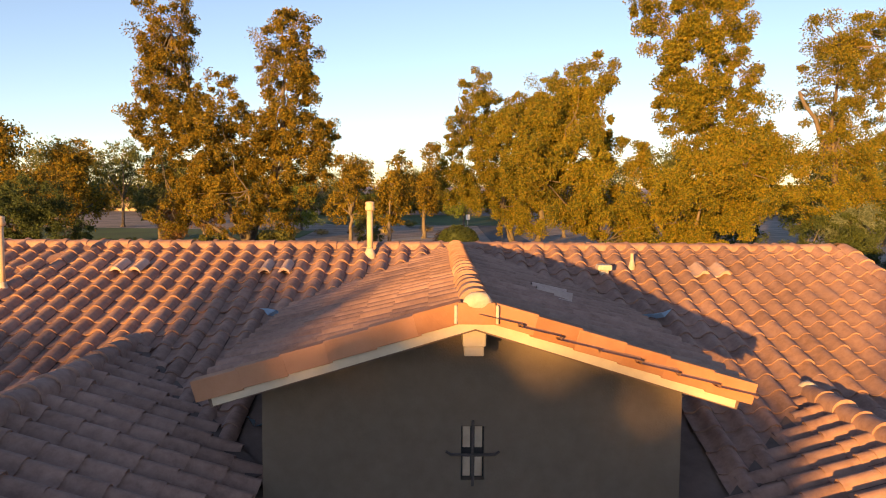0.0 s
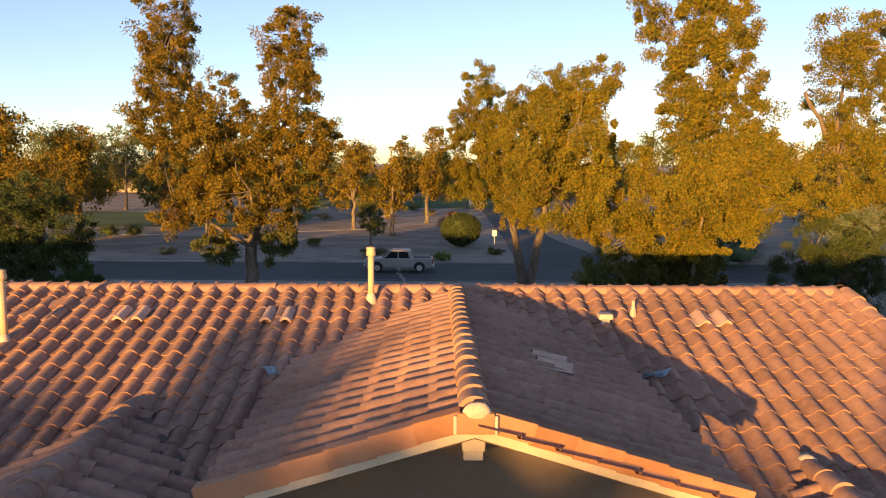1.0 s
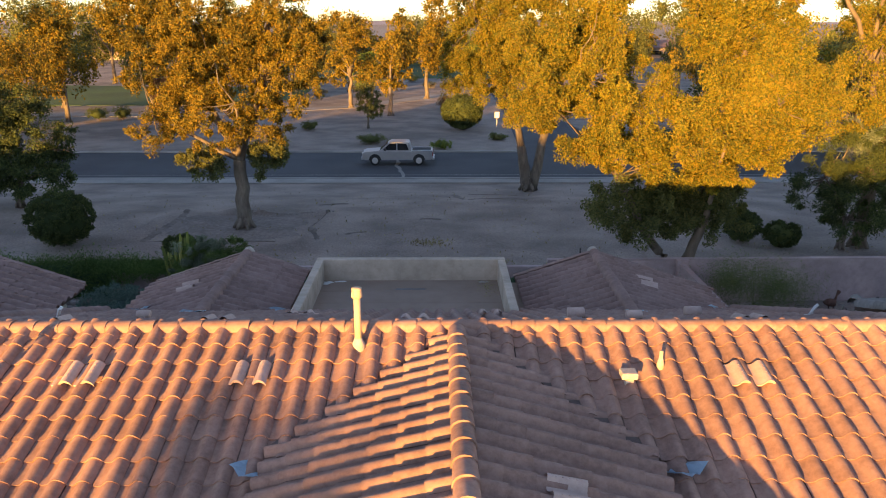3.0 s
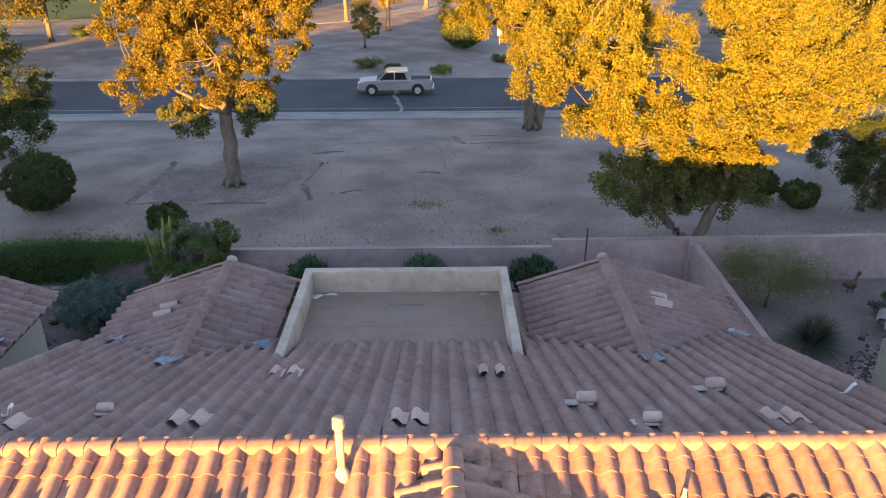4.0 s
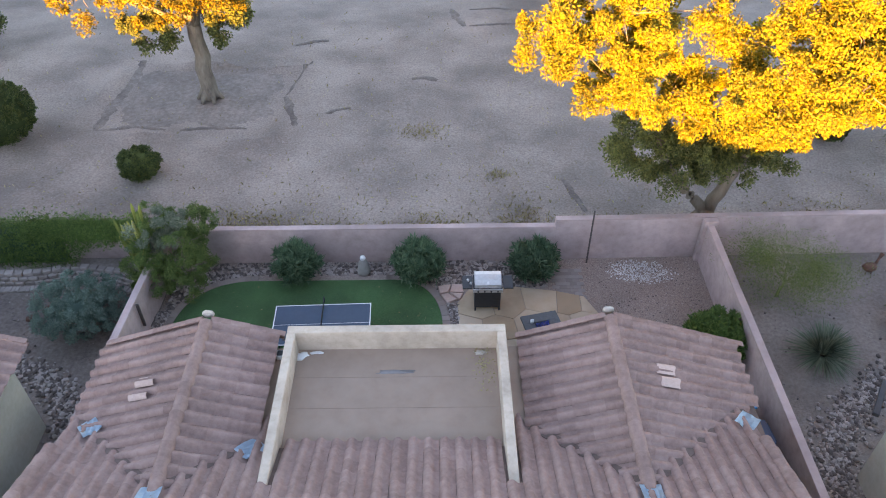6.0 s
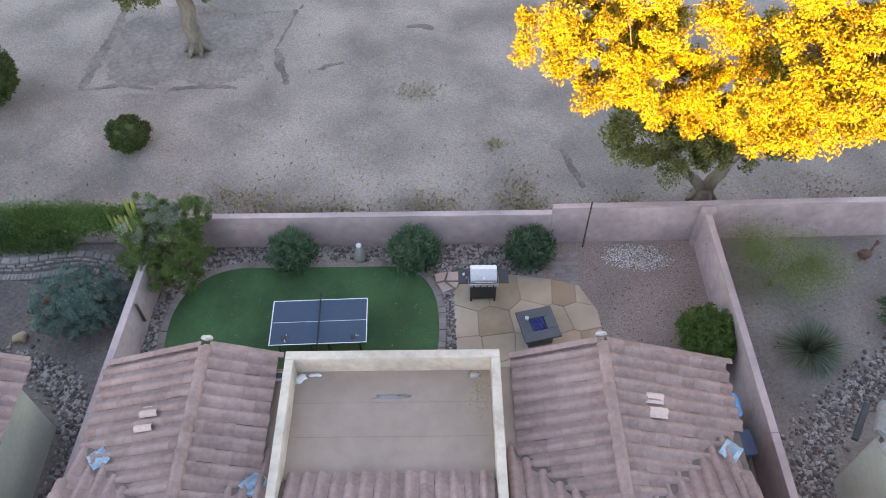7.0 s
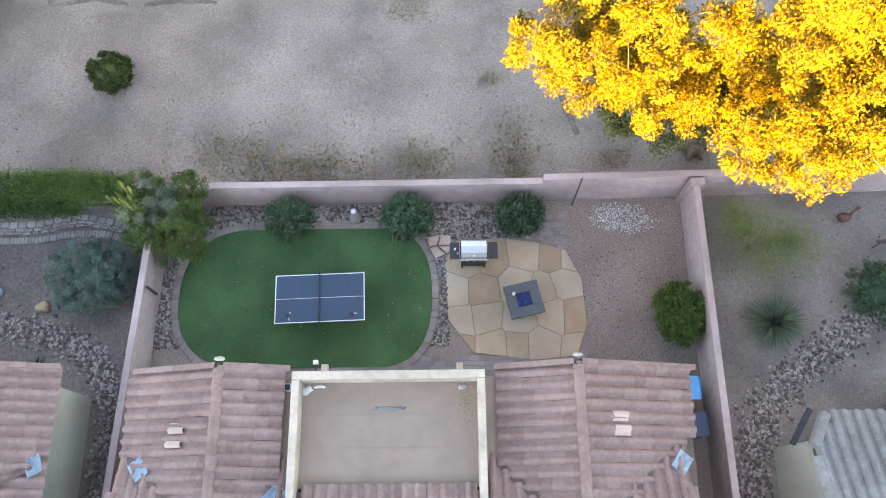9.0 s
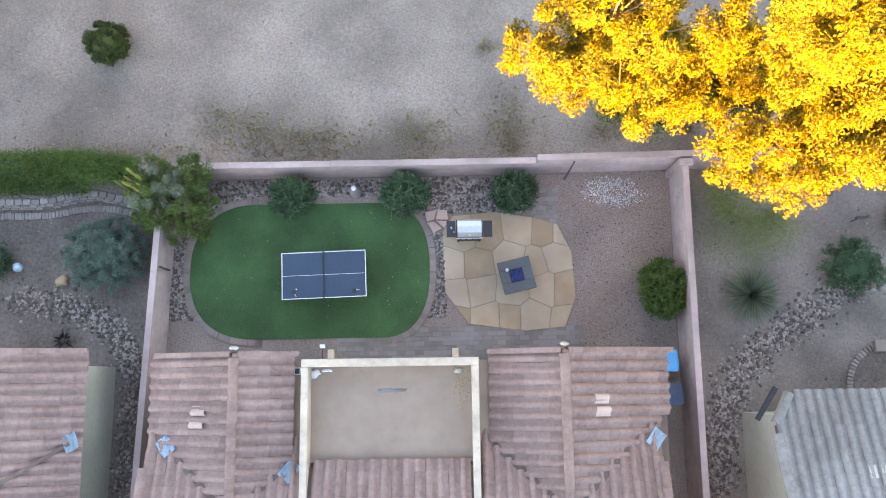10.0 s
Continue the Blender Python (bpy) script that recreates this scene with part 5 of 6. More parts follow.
for x, y, d in ((1.4, 9.7, 1), (1.42, 9.4, 1)):
    vent_tile((x, y, z_gable(x, y)), (d, 0), GS)
for x, y in ((-5.93, 20.78), (-5.97, 20.43)):
    vent_tile((x, y, z_wl(x, y)), (-1, 0), WS)
for x, y in ((5.27, 20.98), (5.3, 20.63)):
    vent_tile((x, y, z_wr(x, y)), (1, 0), WS)


def vent_pipe(x, y, z, h, r, mat, label, cap=True):
    t = thing("vent_pipe", (x, y, z), label, "vent pipe", "vent pipes")
    v, f = lathe([(r * 2.0, -0.05), (r * 1.9, 0.06), (r * 1.25, 0.13), (r * 1.05, 0.16)], 16)
    mesh_object("collar", v, f, MORTAR if mat is PIPE else mat, t, smooth=True)
    v, f = lathe([(r, 0.0), (r, h)], 16)
    mesh_object("pipe", v, f, mat, t, smooth=True)
    if cap:
        v, f = lathe([(r * 1.15, h - 0.04), (r * 1.55, h - 0.03), (r * 1.55, h + 0.03), (r * 1.3, h + 0.05), (r * 1.45, h + 0.07), (r * 1.45, h + 0.1), (r * 0.5, h + 0.11)], 16)
        mesh_object("rim", v, f, mat, t, smooth=True)
    return t


vent_pipe(-0.99, 12.85, z_front(0, 12.85), 0.8, 0.05, PIPE, "tall cream painted vent pipe with a flared cap")
vent_pipe(-6.17, 11.5, z_front(0, 11.5), 1.0, 0.05, PIPE, "tall cream painted vent pipe with a flared cap")
vent_pipe(3.17, 12.45, z_front(0, 12.45), 0.25, 0.027, PIPE, "short thin vent pipe on a mortar base", cap=False)


def roof_jack(x, y, z, down, s, label, size=1.0):
    """A low boxy exhaust hood on a flashing plate."""
    t = thing("exhaust_hood", (0, 0, 0), label, "roof vent", "exhaust hoods")
    m = basis(down, s)
    m.translation = (x, y, z + 0.05)
    t.matrix_basis = m
    part("plate", boxed(-0.24 * size, 0.16 * size, -0.1, 0.14, 0.0, 0.03, bevel=0.008), MORTAR, t)
    v, f = tube([(-0.05, 0, 0.1), (0.2 * size, 0, 0.1), (0.21 * size, 0, 0.1)], [0.085 * size, 0.085 * size, 0.06 * size], 12)
    mesh_object("hood", v, f, PALE_TILE, t, smooth=True)
    return t


roof_jack(2.36, 14.85, z_rear(0, 14.85), (0, 1), SR, "pale round exhaust hood on the rear roof", 1.1)
roof_jack(4.58, 15.55, z_rear(0, 15.55), (0, 1), SR, "pale round exhaust hood on the rear roof", 1.1)
roof_jack(3.1, 13.9, z_rear(0, 13.9), (0, 1), SR, "pale exhaust hood on the rear roof", 0.9)
roof_jack(-4.74, 14.56, z_rear(0, 14.56), (0, 1), SR, "small pale exhaust hood on the rear roof", 0.8)
hood = thing("exhaust_hood", (2.66, 12.14, z_front(0, 12.14) + 0.04), "pale square exhaust hood on the front roof", "roof vent", "exhaust hoods")
part("hood", boxed(-0.11, 0.11, -0.1, 0.1, 0.07, 0.16, bevel=0.02), MORTAR, hood)
part("neck", boxed(-0.06, 0.06, -0.08, 0.06, -0.04, 0.08, bevel=0.01), MORTAR, hood)
for x, y in ((6.55, 15.13), (-6.0, 14.4)):
    t = thing("roof_bracket", (x, y, z_rear(0, y) + 0.05), "small white bent bracket on the rear roof", "bracket", "roof brackets")
    v, f = tube([(-0.1, 0, 0.03), (0.0, 0.02, 0.05), (0.06, 0.0, 0.2), (0.1, 0.0, 0.24)], [0.03] * 4, 8)
    mesh_object("bracket_arm", v, f, WHITE, t, smooth=True)


def flashing(at, turn, tilt, label="crumpled bluish metal flashing in the roof valley"):
    t = thing("valley_flashing", at, label, "flashing", "valley flashings", turn=turn)
    bm = bmesh.new()
    rows = 5
    grid = [[bm.verts.new((-0.2 + 0.1 * i, -0.26 + 0.13 * j, 0.09 + 0.03 * math.sin(i * 2.1 + j) + 0.02 * abs(i - 2) - tilt * 0.13 * j)) for i in range(5)] for j in range(rows)]
    for j in range(rows - 1):
        for i in range(4):
            bm.faces.new((grid[j][i], grid[j][i + 1], grid[j + 1][i + 1], grid[j + 1][i]))
    bmesh.ops.solidify(bm, geom=bm.faces[:], thickness=0.012)
    part("sheet", bm, METAL_BLUE, t)
    return t


flashing((-1.97, 10.75, 4.64), -45, 0.3)
flashing((2.95, 10.75, 4.64), 45, 0.3)
flashing((-1.65, 8.6, 3.82), -45, 0.3)
flashing((-6.95, 19.82, 3.12), 40, 0.3)
flashing((6.85, 19.85, 3.08), -40, 0.3)
flashing((-4.96, 17.75, 3.86), 0, 0.3)
flashing((4.27, 17.7, 3.86), 0, 0.3)
flashing((-3.4, 19.12, 3.33), -40, 0.3)
flashing((-9.72, 19.95, 2.95), 30, 0.3, "bluish metal flashing on the neighbour's roof")


def valley(a, b, label):
    """The dark open channel where two tiled slopes meet."""
    a, b = Vector(a), Vector(b)
    way = (b - a).normalized()
    side = way.cross(Vector((0, 0, 1))).normalized()
    up = side.cross(way)
    m = Matrix((side, way, up)).transposed().to_4x4()
    m.translation = a
    ob = part("valley", boxed(-0.09, 0.09, 0, (b - a).length, -0.02, 0.05), UNDERLAY, house, label)
    ob.matrix_basis = m


for x1, sgn in ((2.68, 1), (-1.88, -1)):
    zz = GZ - GS * abs(x1 - GX)
    valley((GX + 0.1 * sgn, 13.3, GZ - 0.04), (x1, RY - (RZ - zz) / SF, zz), "dark open roof valley")
for wx, xs_ in ((WL, (-7.45, -3.42)), (WR, (2.28, 6.9))):
    for x1 in xs_:
        zz = WZ - WS * abs(x1 - wx)
        valley((wx, RY + (RZ - WZ) / SR, WZ), (x1, RY + (RZ - zz) / SR, zz), "dark open roof valley")
for fx, fz, xs_ in ((FL, FLZ, (-6.9, -1.6)), (FR, FRZ, (2.65, 6.8))):
    for x1 in xs_:
        zz = fz - FS * abs(x1 - fx)
        valley((fx, RY - (RZ - fz) / SF, fz), (x1, RY - (RZ - zz) / SF, zz), "dark open roof valley")

# the slanting row of caps on the far left of the front slope
ridge(house, (-5.72, 13.22, z_front(0, 13.22) - 0.03), (-7.1, 11.2, z_front(0, 11.2) - 0.05), CAP_LOW, 0.38, 15)

# parapet details: patch of white sealant, debris, a small lamp box
for k, (x, y, rx, ry) in enumerate(((-2.75, 21.76, 0.13, 0.12), (-2.42, 21.85, 0.17, 0.045), (1.32, 21.81, 0.15, 0.07))):
    bm = bmesh.new()
    lump(bm, (x, y, PF), (rx, ry, 0.02), None, 0.7)
    part("sealant_patch", bm, WHITE if k < 2 else MORTAR, house, "pale sealant patch", smooth=True)
rng = np.random.default_rng(77)
v, f = leaf_arrays(np.stack([rng.normal(1.4, 0.14, 160).clip(0.8, 1.64), rng.normal(21.45, 0.33, 160).clip(20.7, 21.9), np.full(160, 3.115)], -1), 0.07, rng, 0.5, 0)
v[:, 2] = 3.105 + 0.3 * np.abs(v[:, 2] - 3.115)
tagged(mesh_object("leaf_litter", v, f, BRUSH), "dry brown leaves in the roof corner", "leaf litter", kind="stuff")
t = thing("flood_light", (-3.28, 21.85, 2.985), "small solar floodlight with a dark panel in a white frame", "lamp", "flood lights")
part("lamp_box", boxed(-0.09, 0.09, -0.1, 0.1, 0.0, 0.12, bevel=0.015), WHITE, t)
part("panel", boxed(-0.068, 0.068, -0.078, 0.078, 0.121, 0.128), BLACK, t, "dark solar panel")
part("bracket", boxed(-0.03, 0.03, -0.03, 0.03, -0.04, 0.0), IRON, t)
t = thing("flood_light", (-2.62, 22.55, 2.75), "small white floodlight on the rear wall", "lamp", "flood lights")
part("lamp_box", boxed(-0.07, 0.07, -0.05, 0.06, 0.0, 0.12, bevel=0.015), WHITE, t)
part("lens", boxed(-0.05, 0.05, 0.061, 0.068, 0.02, 0.1), STEEL, t)
part("arm", boxed(-0.012, 0.012, -0.4, -0.05, 0.04, 0.064), IRON, t)

# ---- yard things ----
tt = thing("table_tennis_table", (-2.95, 24.95, 0.045), "dark blue table tennis table with white lines and net", "table", turn=1.75)
for s in (-1, 1):
    half = part("tabletop", boxed(min(0.006 * s, 1.37 * s), max(0.006 * s, 1.37 * s), -0.7625, 0.7625, 0.69, 0.715, bevel=0.004), BLUE_TOP, tt)
    for b in ((0.01 * s, 1.368 * s, -0.761, -0.735), (0.01 * s, 1.368 * s, 0.735, 0.761), (1.34 * s, 1.368 * s, -0.735, 0.735), (0.01 * s, 1.34 * s, -0.006, 0.006)):
        part("white_line", boxed(min(b[0], b[1]), max(b[0], b[1]), b[2], b[3], 0.7152, 0.7175), WHITE, half)
    for y in (-0.55, 0.55):
        leg = part("leg", boxed(0.25 * s - 0.02, 0.25 * s + 0.02, y - 0.02, y + 0.02, 0.06, 0.69), BLACK, tt)
        v, f = tube([(0.25 * s, y - 0.03, 0.04), (0.25 * s, y + 0.03, 0.04)], [0.045, 0.045], 12)
        mesh_object("castor", v, f, RUBBER, leg)
        part("leg", boxed(1.15 * s - 0.02, 1.15 * s + 0.02, y - 0.02, y + 0.02, 0.0, 0.69), BLACK, tt)
    part("rail", boxed(min(0.2 * s, 1.2 * s), max(0.2 * s, 1.2 * s), 0.53, 0.57, 0.62, 0.66), BLACK, tt)
    part("rail", boxed(min(0.2 * s, 1.2 * s), max(0.2 * s, 1.2 * s), -0.57, -0.53, 0.62, 0.66), BLACK, tt)
bm = bmesh.new()
for k in range(62):
    box(bm, -0.002, 0.002, -0.9 + 0.0295 * k, -0.896 + 0.0295 * k, 0.72, 0.865)
for k in range(6):
    box(bm, -0.002, 0.002, -0.9, 0.915, 0.722 + 0.027 * k, 0.726 + 0.027 * k)
part("net", bm, BLACK, tt, "black net")
part("net_tape", boxed(-0.007, 0.007, -0.91, 0.915, 0.858, 0.872), BLACK, tt)
for y in (-0.91, 0.91):
    part("net_post", boxed(-0.02, 0.02, y - 0.02, y + 0.02, 0.66, 0.875, bevel=0.006), BLACK, tt)
for x, y, turn in ((-0.98, -0.53, 30), (0.98, -0.56, 100)):
    p = thing("table_tennis_bat", (-2.95 + x + 0.016, 24.95 + y + 0.03 * x, 0.765), "dark table tennis bat lying on the table", "bat", "table tennis bats", turn=turn)
    v, f = lathe([(0.074, 0.0), (0.076, 0.006), (0.074, 0.012)], 18)
    mesh_object("blade", v, f, BLACK, p)
    part("handle", boxed(-0.014, 0.014, -0.17, -0.07, 0.0, 0.018, bevel=0.004), PALE_TILE, p)
    ball = bmesh.new()
    bmesh.ops.create_uvsphere(ball, u_segments=10, v_segments=8, radius=0.02, matrix=Matrix.Translation((-2.95 + x + 0.1, 24.95 + y + 0.06, 0.785)))
    tagged(part("ball", ball, WHITE, smooth=True), "small white ball on the table", "ball", "balls")

grill = thing("barbecue_grill", (1.78, 26.35, 0.05), "gas barbecue grill with steel lid and black side shelves", "grill")
grill.scale = (1.07, 1.05, 1.0)
part("cabinet", boxed(-0.36, 0.36, -0.24, 0.26, 0.12, 0.78, bevel=0.015), BLACK, grill)
part("firebox", boxed(-0.4, 0.4, -0.27, 0.28, 0.78, 0.95, bevel=0.02), BLACK, grill)
lid = part("lid", prismed([(-0.27, 0.95), (-0.26, 1.06), (-0.16, 1.18), (0.02, 1.22), (0.2, 1.17), (0.27, 1.05), (0.27, 0.95)], "x", -0.36, 0.36), STEEL, grill, "brushed steel lid")
v, f = tube([(-0.25, -0.32, 1.04), (0.25, -0.32, 1.04)], [0.014, 0.014], 8)
mesh_object("handle", v, f, STEEL, lid, smooth=True)
v, f = lathe([(0.035, 0), (0.035, 0.015)], 14)
g = mesh_object("gauge", v, f, WHITE, lid)
g.matrix_basis = pose(0, -0.235, 1.12, 55)
for s in (-1, 1):
    part("side_shelf", boxed(min(0.42 * s, 0.69 * s), max(0.42 * s, 0.69 * s), -0.26, 0.25, 0.9, 0.94, bevel=0.012), BLACK, grill)
    part("leg", boxed(0.33 * s - 0.025, 0.33 * s + 0.025, -0.25, -0.2, 0.0, 0.14), BLACK, grill)
    part("leg", boxed(0.33 * s - 0.025, 0.33 * s + 0.025, 0.2, 0.25, 0.0, 0.14), BLACK, grill)
part("control_panel", boxed(-0.4, 0.4, -0.31, -0.272, 0.8, 0.93, bevel=0.01), STEEL, grill)
for k in range(4):
    v, f = lathe([(0.025, 0), (0.022, 0.03)], 12)
    kn = mesh_object("knob", v, f, BLACK, grill)
    kn.matrix_basis = pose(-0.27 + 0.18 * k, -0.312, 0.865, 90)
for x, y, r, c in ((-0.58, 0.02, 0.035, WHITE), (-0.5, -0.12, 0.03, STEEL)):
    cup = thing("small_cup", (1.78 + x, 26.35 + y, 0.99), "small pale cup on the grill's side shelf", "cup", "cups")
    v, f = lathe([(r * 0.8, 0), (r, 0.08), (r * 0.85, 0.08), (r * 0.7, 0.01)], 14)
    mesh_object("cup_body", v, f, c, cup, smooth=True)

pit = thing("fire_pit_table", (3.3, 24.86, 0.05), "square dark grey fire pit table with blue glass", "fire pit", turn=13)
part("base", boxed(-0.36, 0.36, -0.36, 0.36, 0.0, 0.52, bevel=0.01), SLATE, pit)
for s in (-1, 1):
    part("rim", boxed(-0.53, 0.53, min(0.22 * s, 0.53 * s), max(0.22 * s, 0.53 * s), 0.521, 0.6, bevel=0.01), SLATE, pit)
    part("rim", boxed(min(0.222 * s, 0.53 * s), max(0.222 * s, 0.53 * s), -0.218, 0.218, 0.521, 0.599, bevel=0.008), SLATE, pit)
part("burner_tray", boxed(-0.22, 0.22, -0.22, 0.22, 0.522, 0.55), BLACK, pit)
rng = np.random.default_rng(9)
bm = bmesh.new()
for _ in range(170):
    q = bmesh.ops.create_icosphere(bm, subdivisions=1, radius=rng.uniform(0.014, 0.03), matrix=Matrix.Translation((rng.uniform(-0.19, 0.19), rng.uniform(-0.19, 0.19), rng.uniform(0.555, 0.585))) @ Euler(rng.uniform(0, 6, 3).tolist()).to_matrix().to_4x4())
part("glass_stones", bm, GLASS_BLUE, pit, "deep blue fire glass")
part("control_box", boxed(-0.08, 0.08, -0.372, -0.361, 0.2, 0.36), BLACK, pit)
cup = thing("glass_candle", (2.98, 25.02, 0.65), "small pale candle glass on the fire pit rim", "candle")
v, f = lathe([(0.05, 0), (0.055, 0.09), (0.045, 0.09), (0.04, 0.02)], 16)
mesh_object("jar", v, f, WHITE, cup, smooth=True)

urn = thing("fountain_urn", (-2.02, 27.85, 0), "small pale stone bell-shaped urn among rocks", "urn")
v, f = lathe([(0.2, 0.0), (0.21, 0.12), (0.17, 0.3), (0.14, 0.45), (0.09, 0.55), (0.06, 0.58)], 20)
mesh_object("urn_body", v, f, CONCRETE, urn, smooth=True)
v, f = lathe([(0.07, 0.575), (0.095, 0.62), (0.07, 0.68), (0.02, 0.7)], 16)
mesh_object("finial", v, f, WHITE, urn, smooth=True)


def bin_thing(x, y, mat, label, turn, lid_mat):
    t = thing("wheelie_bin", (x, y, 0.01), label, "bin", "bins", turn=turn)
    bm = prismed([(-0.24, 0.05), (0.24, 0.05), (0.31, 0.96), (-0.31, 0.96)], "y", -0.3, 0.3)
    bmesh.ops.bevel(bm, geom=bm.edges[:], offset=0.02, segments=2, affect="EDGES")
    part("bin_body", bm, mat, t)
    part("lid", boxed(-0.34, 0.34, -0.34, 0.36, 0.962, 1.03, bevel=0.025), lid_mat, t)
    v, f = tube([(-0.26, 0.38, 0.98), (0.26, 0.38, 0.98)], [0.018, 0.018], 8)
    mesh_object("handle", v, f, lid_mat, t)
    for s in (-1, 1):
        v, f = tube([(0.27 * s, 0.26, 0.1), (0.31 * s, 0.26, 0.1)], [0.1, 0.1], 14)
        mesh_object("wheel", v, f, RUBBER, t)


bin_thing(7.85, 22.05, BIN_BLUE, "bright blue wheeled recycling bin beside the house", -90, BIN_BLUE)
bin_thing(7.95, 21.0, BIN_NAVY, "dark navy wheeled rubbish bin beside the house", -85, BIN_NAVY)

pole = thing("wall_post", (5.06, 28.2, 0), "thin rusty metal post leaning beside the wall", "post")
v, f = tube([(0, 0, 0), (0.01, 0.0, 1.2), (0.02, 0.02, 2.1)], [0.028, 0.028, 0.025], 8)
mesh_object("shaft", v, f, IRON, pole)
pole = thing("hose_bracket", (-8.0, 25.2, 0), "dark metal bracket on the side wall", "bracket")
part("bracket_bar", boxed(-0.1, -0.02, -0.02, 0.02, 0.5, 1.35), IRON, pole)
statue = thing("garden_ornament", (14.6, 26.6, 0), "small rusty metal garden ornament on a stake", "garden ornament")
v, f = tube([(0, 0, 0), (0.02, 0, 0.5)], [0.02, 0.015], 6)
mesh_object("stake", v, f, IRON, statue)
bm = bmesh.new()
lump(bm, (0.02, 0, 0.62), (0.2, 0.05, 0.13), None, 0.6)
lump(bm, (0.16, 0, 0.78), (0.07, 0.05, 0.08), None, 0.4)
part("figure", bm, IRON, statue)
post2 = thing("garden_globe", (-13.2, 25.4, 0), "small pale blue glazed garden globe", "garden ornament")
v, f = lathe([(0.06, 0), (0.08, 0.1), (0.14, 0.2), (0.16, 0.3), (0.12, 0.42), (0.03, 0.46)], 16)
mesh_object("globe", v, f, METAL_BLUE, post2, smooth=True)

# ---- more plants ----
tree("mesquite_tree", (-7.75, 27.5, 0), [((0, 0, 0), (-0.1, 0, 0.9), 0.09, 0.07), ((-0.1, 0, 0.9), (-0.7, 0.1, 1.9), 0.05, 0.02), ((-0.1, 0, 0.9), (0.5, -0.2, 1.9), 0.05, 0.02)],
     [(0.0, 0.0, 1.7, 1.25, 1.1, 0.8), (0.8, -0.3, 1.3, 0.6, 0.7, 0.7), (-0.5, 0.3, 2.1, 0.7, 0.8, 0.45), (0.7, 0.5, 2.0, 0.65, 0.7, 0.55), (0.0, -0.9, 1.0, 0.8, 0.6, 0.6), (-0.6, -0.7, 1.2, 0.6, 0.6, 0.6), (0.6, -1.0, 0.9, 0.6, 0.5, 0.55)], 40000, 0.08, LEAF_MESQUITE, BARK, "dense shrubby tree with green and silvery leaves", 81,
     low=([(-0.4, 0.1, 2.0, 0.85, 0.85, 0.7), (0.2, 0.2, 2.3, 0.5, 0.6, 0.4)], 13000, LEAF_GREY), clump=0.2, slim=0.3, twigs=40, group="yard trees", twig=0.012)
tree("palo_verde_tree", (10.6, 26.6, 0), [((0, 0, 0), (0.05, 0, 0.6), 0.04, 0.03), ((0.05, 0, 0.6), (-0.5, 0.1, 1.4), 0.016, 0.007), ((0.05, 0, 0.6), (0.7, -0.1, 1.4), 0.016, 0.007), ((0.05, 0, 0.6), (0.1, 0.5, 1.6), 0.016, 0.007)],
     [(0.1, -0.15, 1.35, 1.45, 1.2, 0.75), (0.8, -0.3, 1.1, 0.75, 0.8, 0.6), (-0.7, 0.3, 1.3, 0.7, 0.8, 0.6)], 20000, 0.08, LEAF_PALO, LEAF_PALO, "airy palo verde tree with thin yellow green twigs", 82, clump=1.0, slim=0.16, twigs=200, group="yard trees", hollow=0.1, twig=0.006)
hedge = thing("hedge", (-17.0, 28.55, 0), "long trailing bright green vine hedge over the wall", "hedge")
rng = np.random.default_rng(83)
n = 90000
hx = rng.uniform(-9.0, 8.0, n)
top = 1.44 + 0.06 * np.sin(hx * 1.7) + 0.05 * np.sin(hx * 4.1 + 1)
ang = rng.uniform(0, math.pi, n)
r = 1 + 0.14 * rng.normal(size=n)
edge_fade = np.where(hx > 7.0, 0.6 + 0.4 * (8.0 - hx), 1.0)
hy, hz = 0.62 * np.cos(ang) * r * edge_fade - 0.05, top * np.sin(ang) ** 0.6 * r * (0.55 + 0.45 * edge_fade)
hang = 1.25 * np.clip((hx - 5.2 + 0.3 * np.sin(hx * 5.0)) / 2.0, 0, 1) ** 0.6 - 0.12 * rng.uniform(0, 1, n)
hz = hz + np.where(hx > 5.0, 0.07, 0.0)
keep = hz > np.where(hx > 5.0, hang, 0.0)
over = np.stack([rng.uniform(4.4, 7.9, 14000), rng.uniform(-0.5, 0.25, 14000), rng.uniform(1.36, 1.54, 14000)], -1)
over[:, 2] -= 0.5 * np.clip(-0.28 - over[:, 1], 0, 1)
v, f = leaf_arrays(np.concatenate([np.stack([hx, hy, hz.clip(0.03)], -1)[keep], over]), 0.085, rng, 0.32, 1.3)
mesh_object("foliage", v, f, LEAF_HEDGE, hedge)
# Added solid core; its deeper green stands in for shade inside the hedge.
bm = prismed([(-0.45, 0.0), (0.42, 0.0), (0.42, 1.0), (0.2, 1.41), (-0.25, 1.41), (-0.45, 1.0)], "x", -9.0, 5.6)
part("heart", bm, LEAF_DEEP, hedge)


def blades(name, at, n, long, width, mat, label, seed, rise=0.75, category="yucca", group=""):
    """A rosette of narrow pointed leaves."""
    rng = np.random.default_rng(seed)
    t = thing(name, at, label, category, group)
    vs, fs = [], []
    for _ in range(n):
        a, up = rng.uniform(0, 6.28), rng.uniform(0.05, 1.45)
        l = long * rng.uniform(0.7, 1.1)
        d = Vector((math.cos(a) * math.cos(up), math.sin(a) * math.cos(up), math.sin(up)))
        s = Vector((-math.sin(a), math.cos(a), 0)) * width
        base = Vector((0, 0, 0.15))
        k = len(vs)
        mid, tip = base + d * l * 0.6, base + d * l - Vector((0, 0, 0.12 * l))
        vs += [base - s, base + s, mid + s, mid - s, tip]
        fs += [(k, k + 1, k + 2, k + 3), (k + 3, k + 2, k + 4)]
    mesh_object("leaves", vs, fs, mat, t)
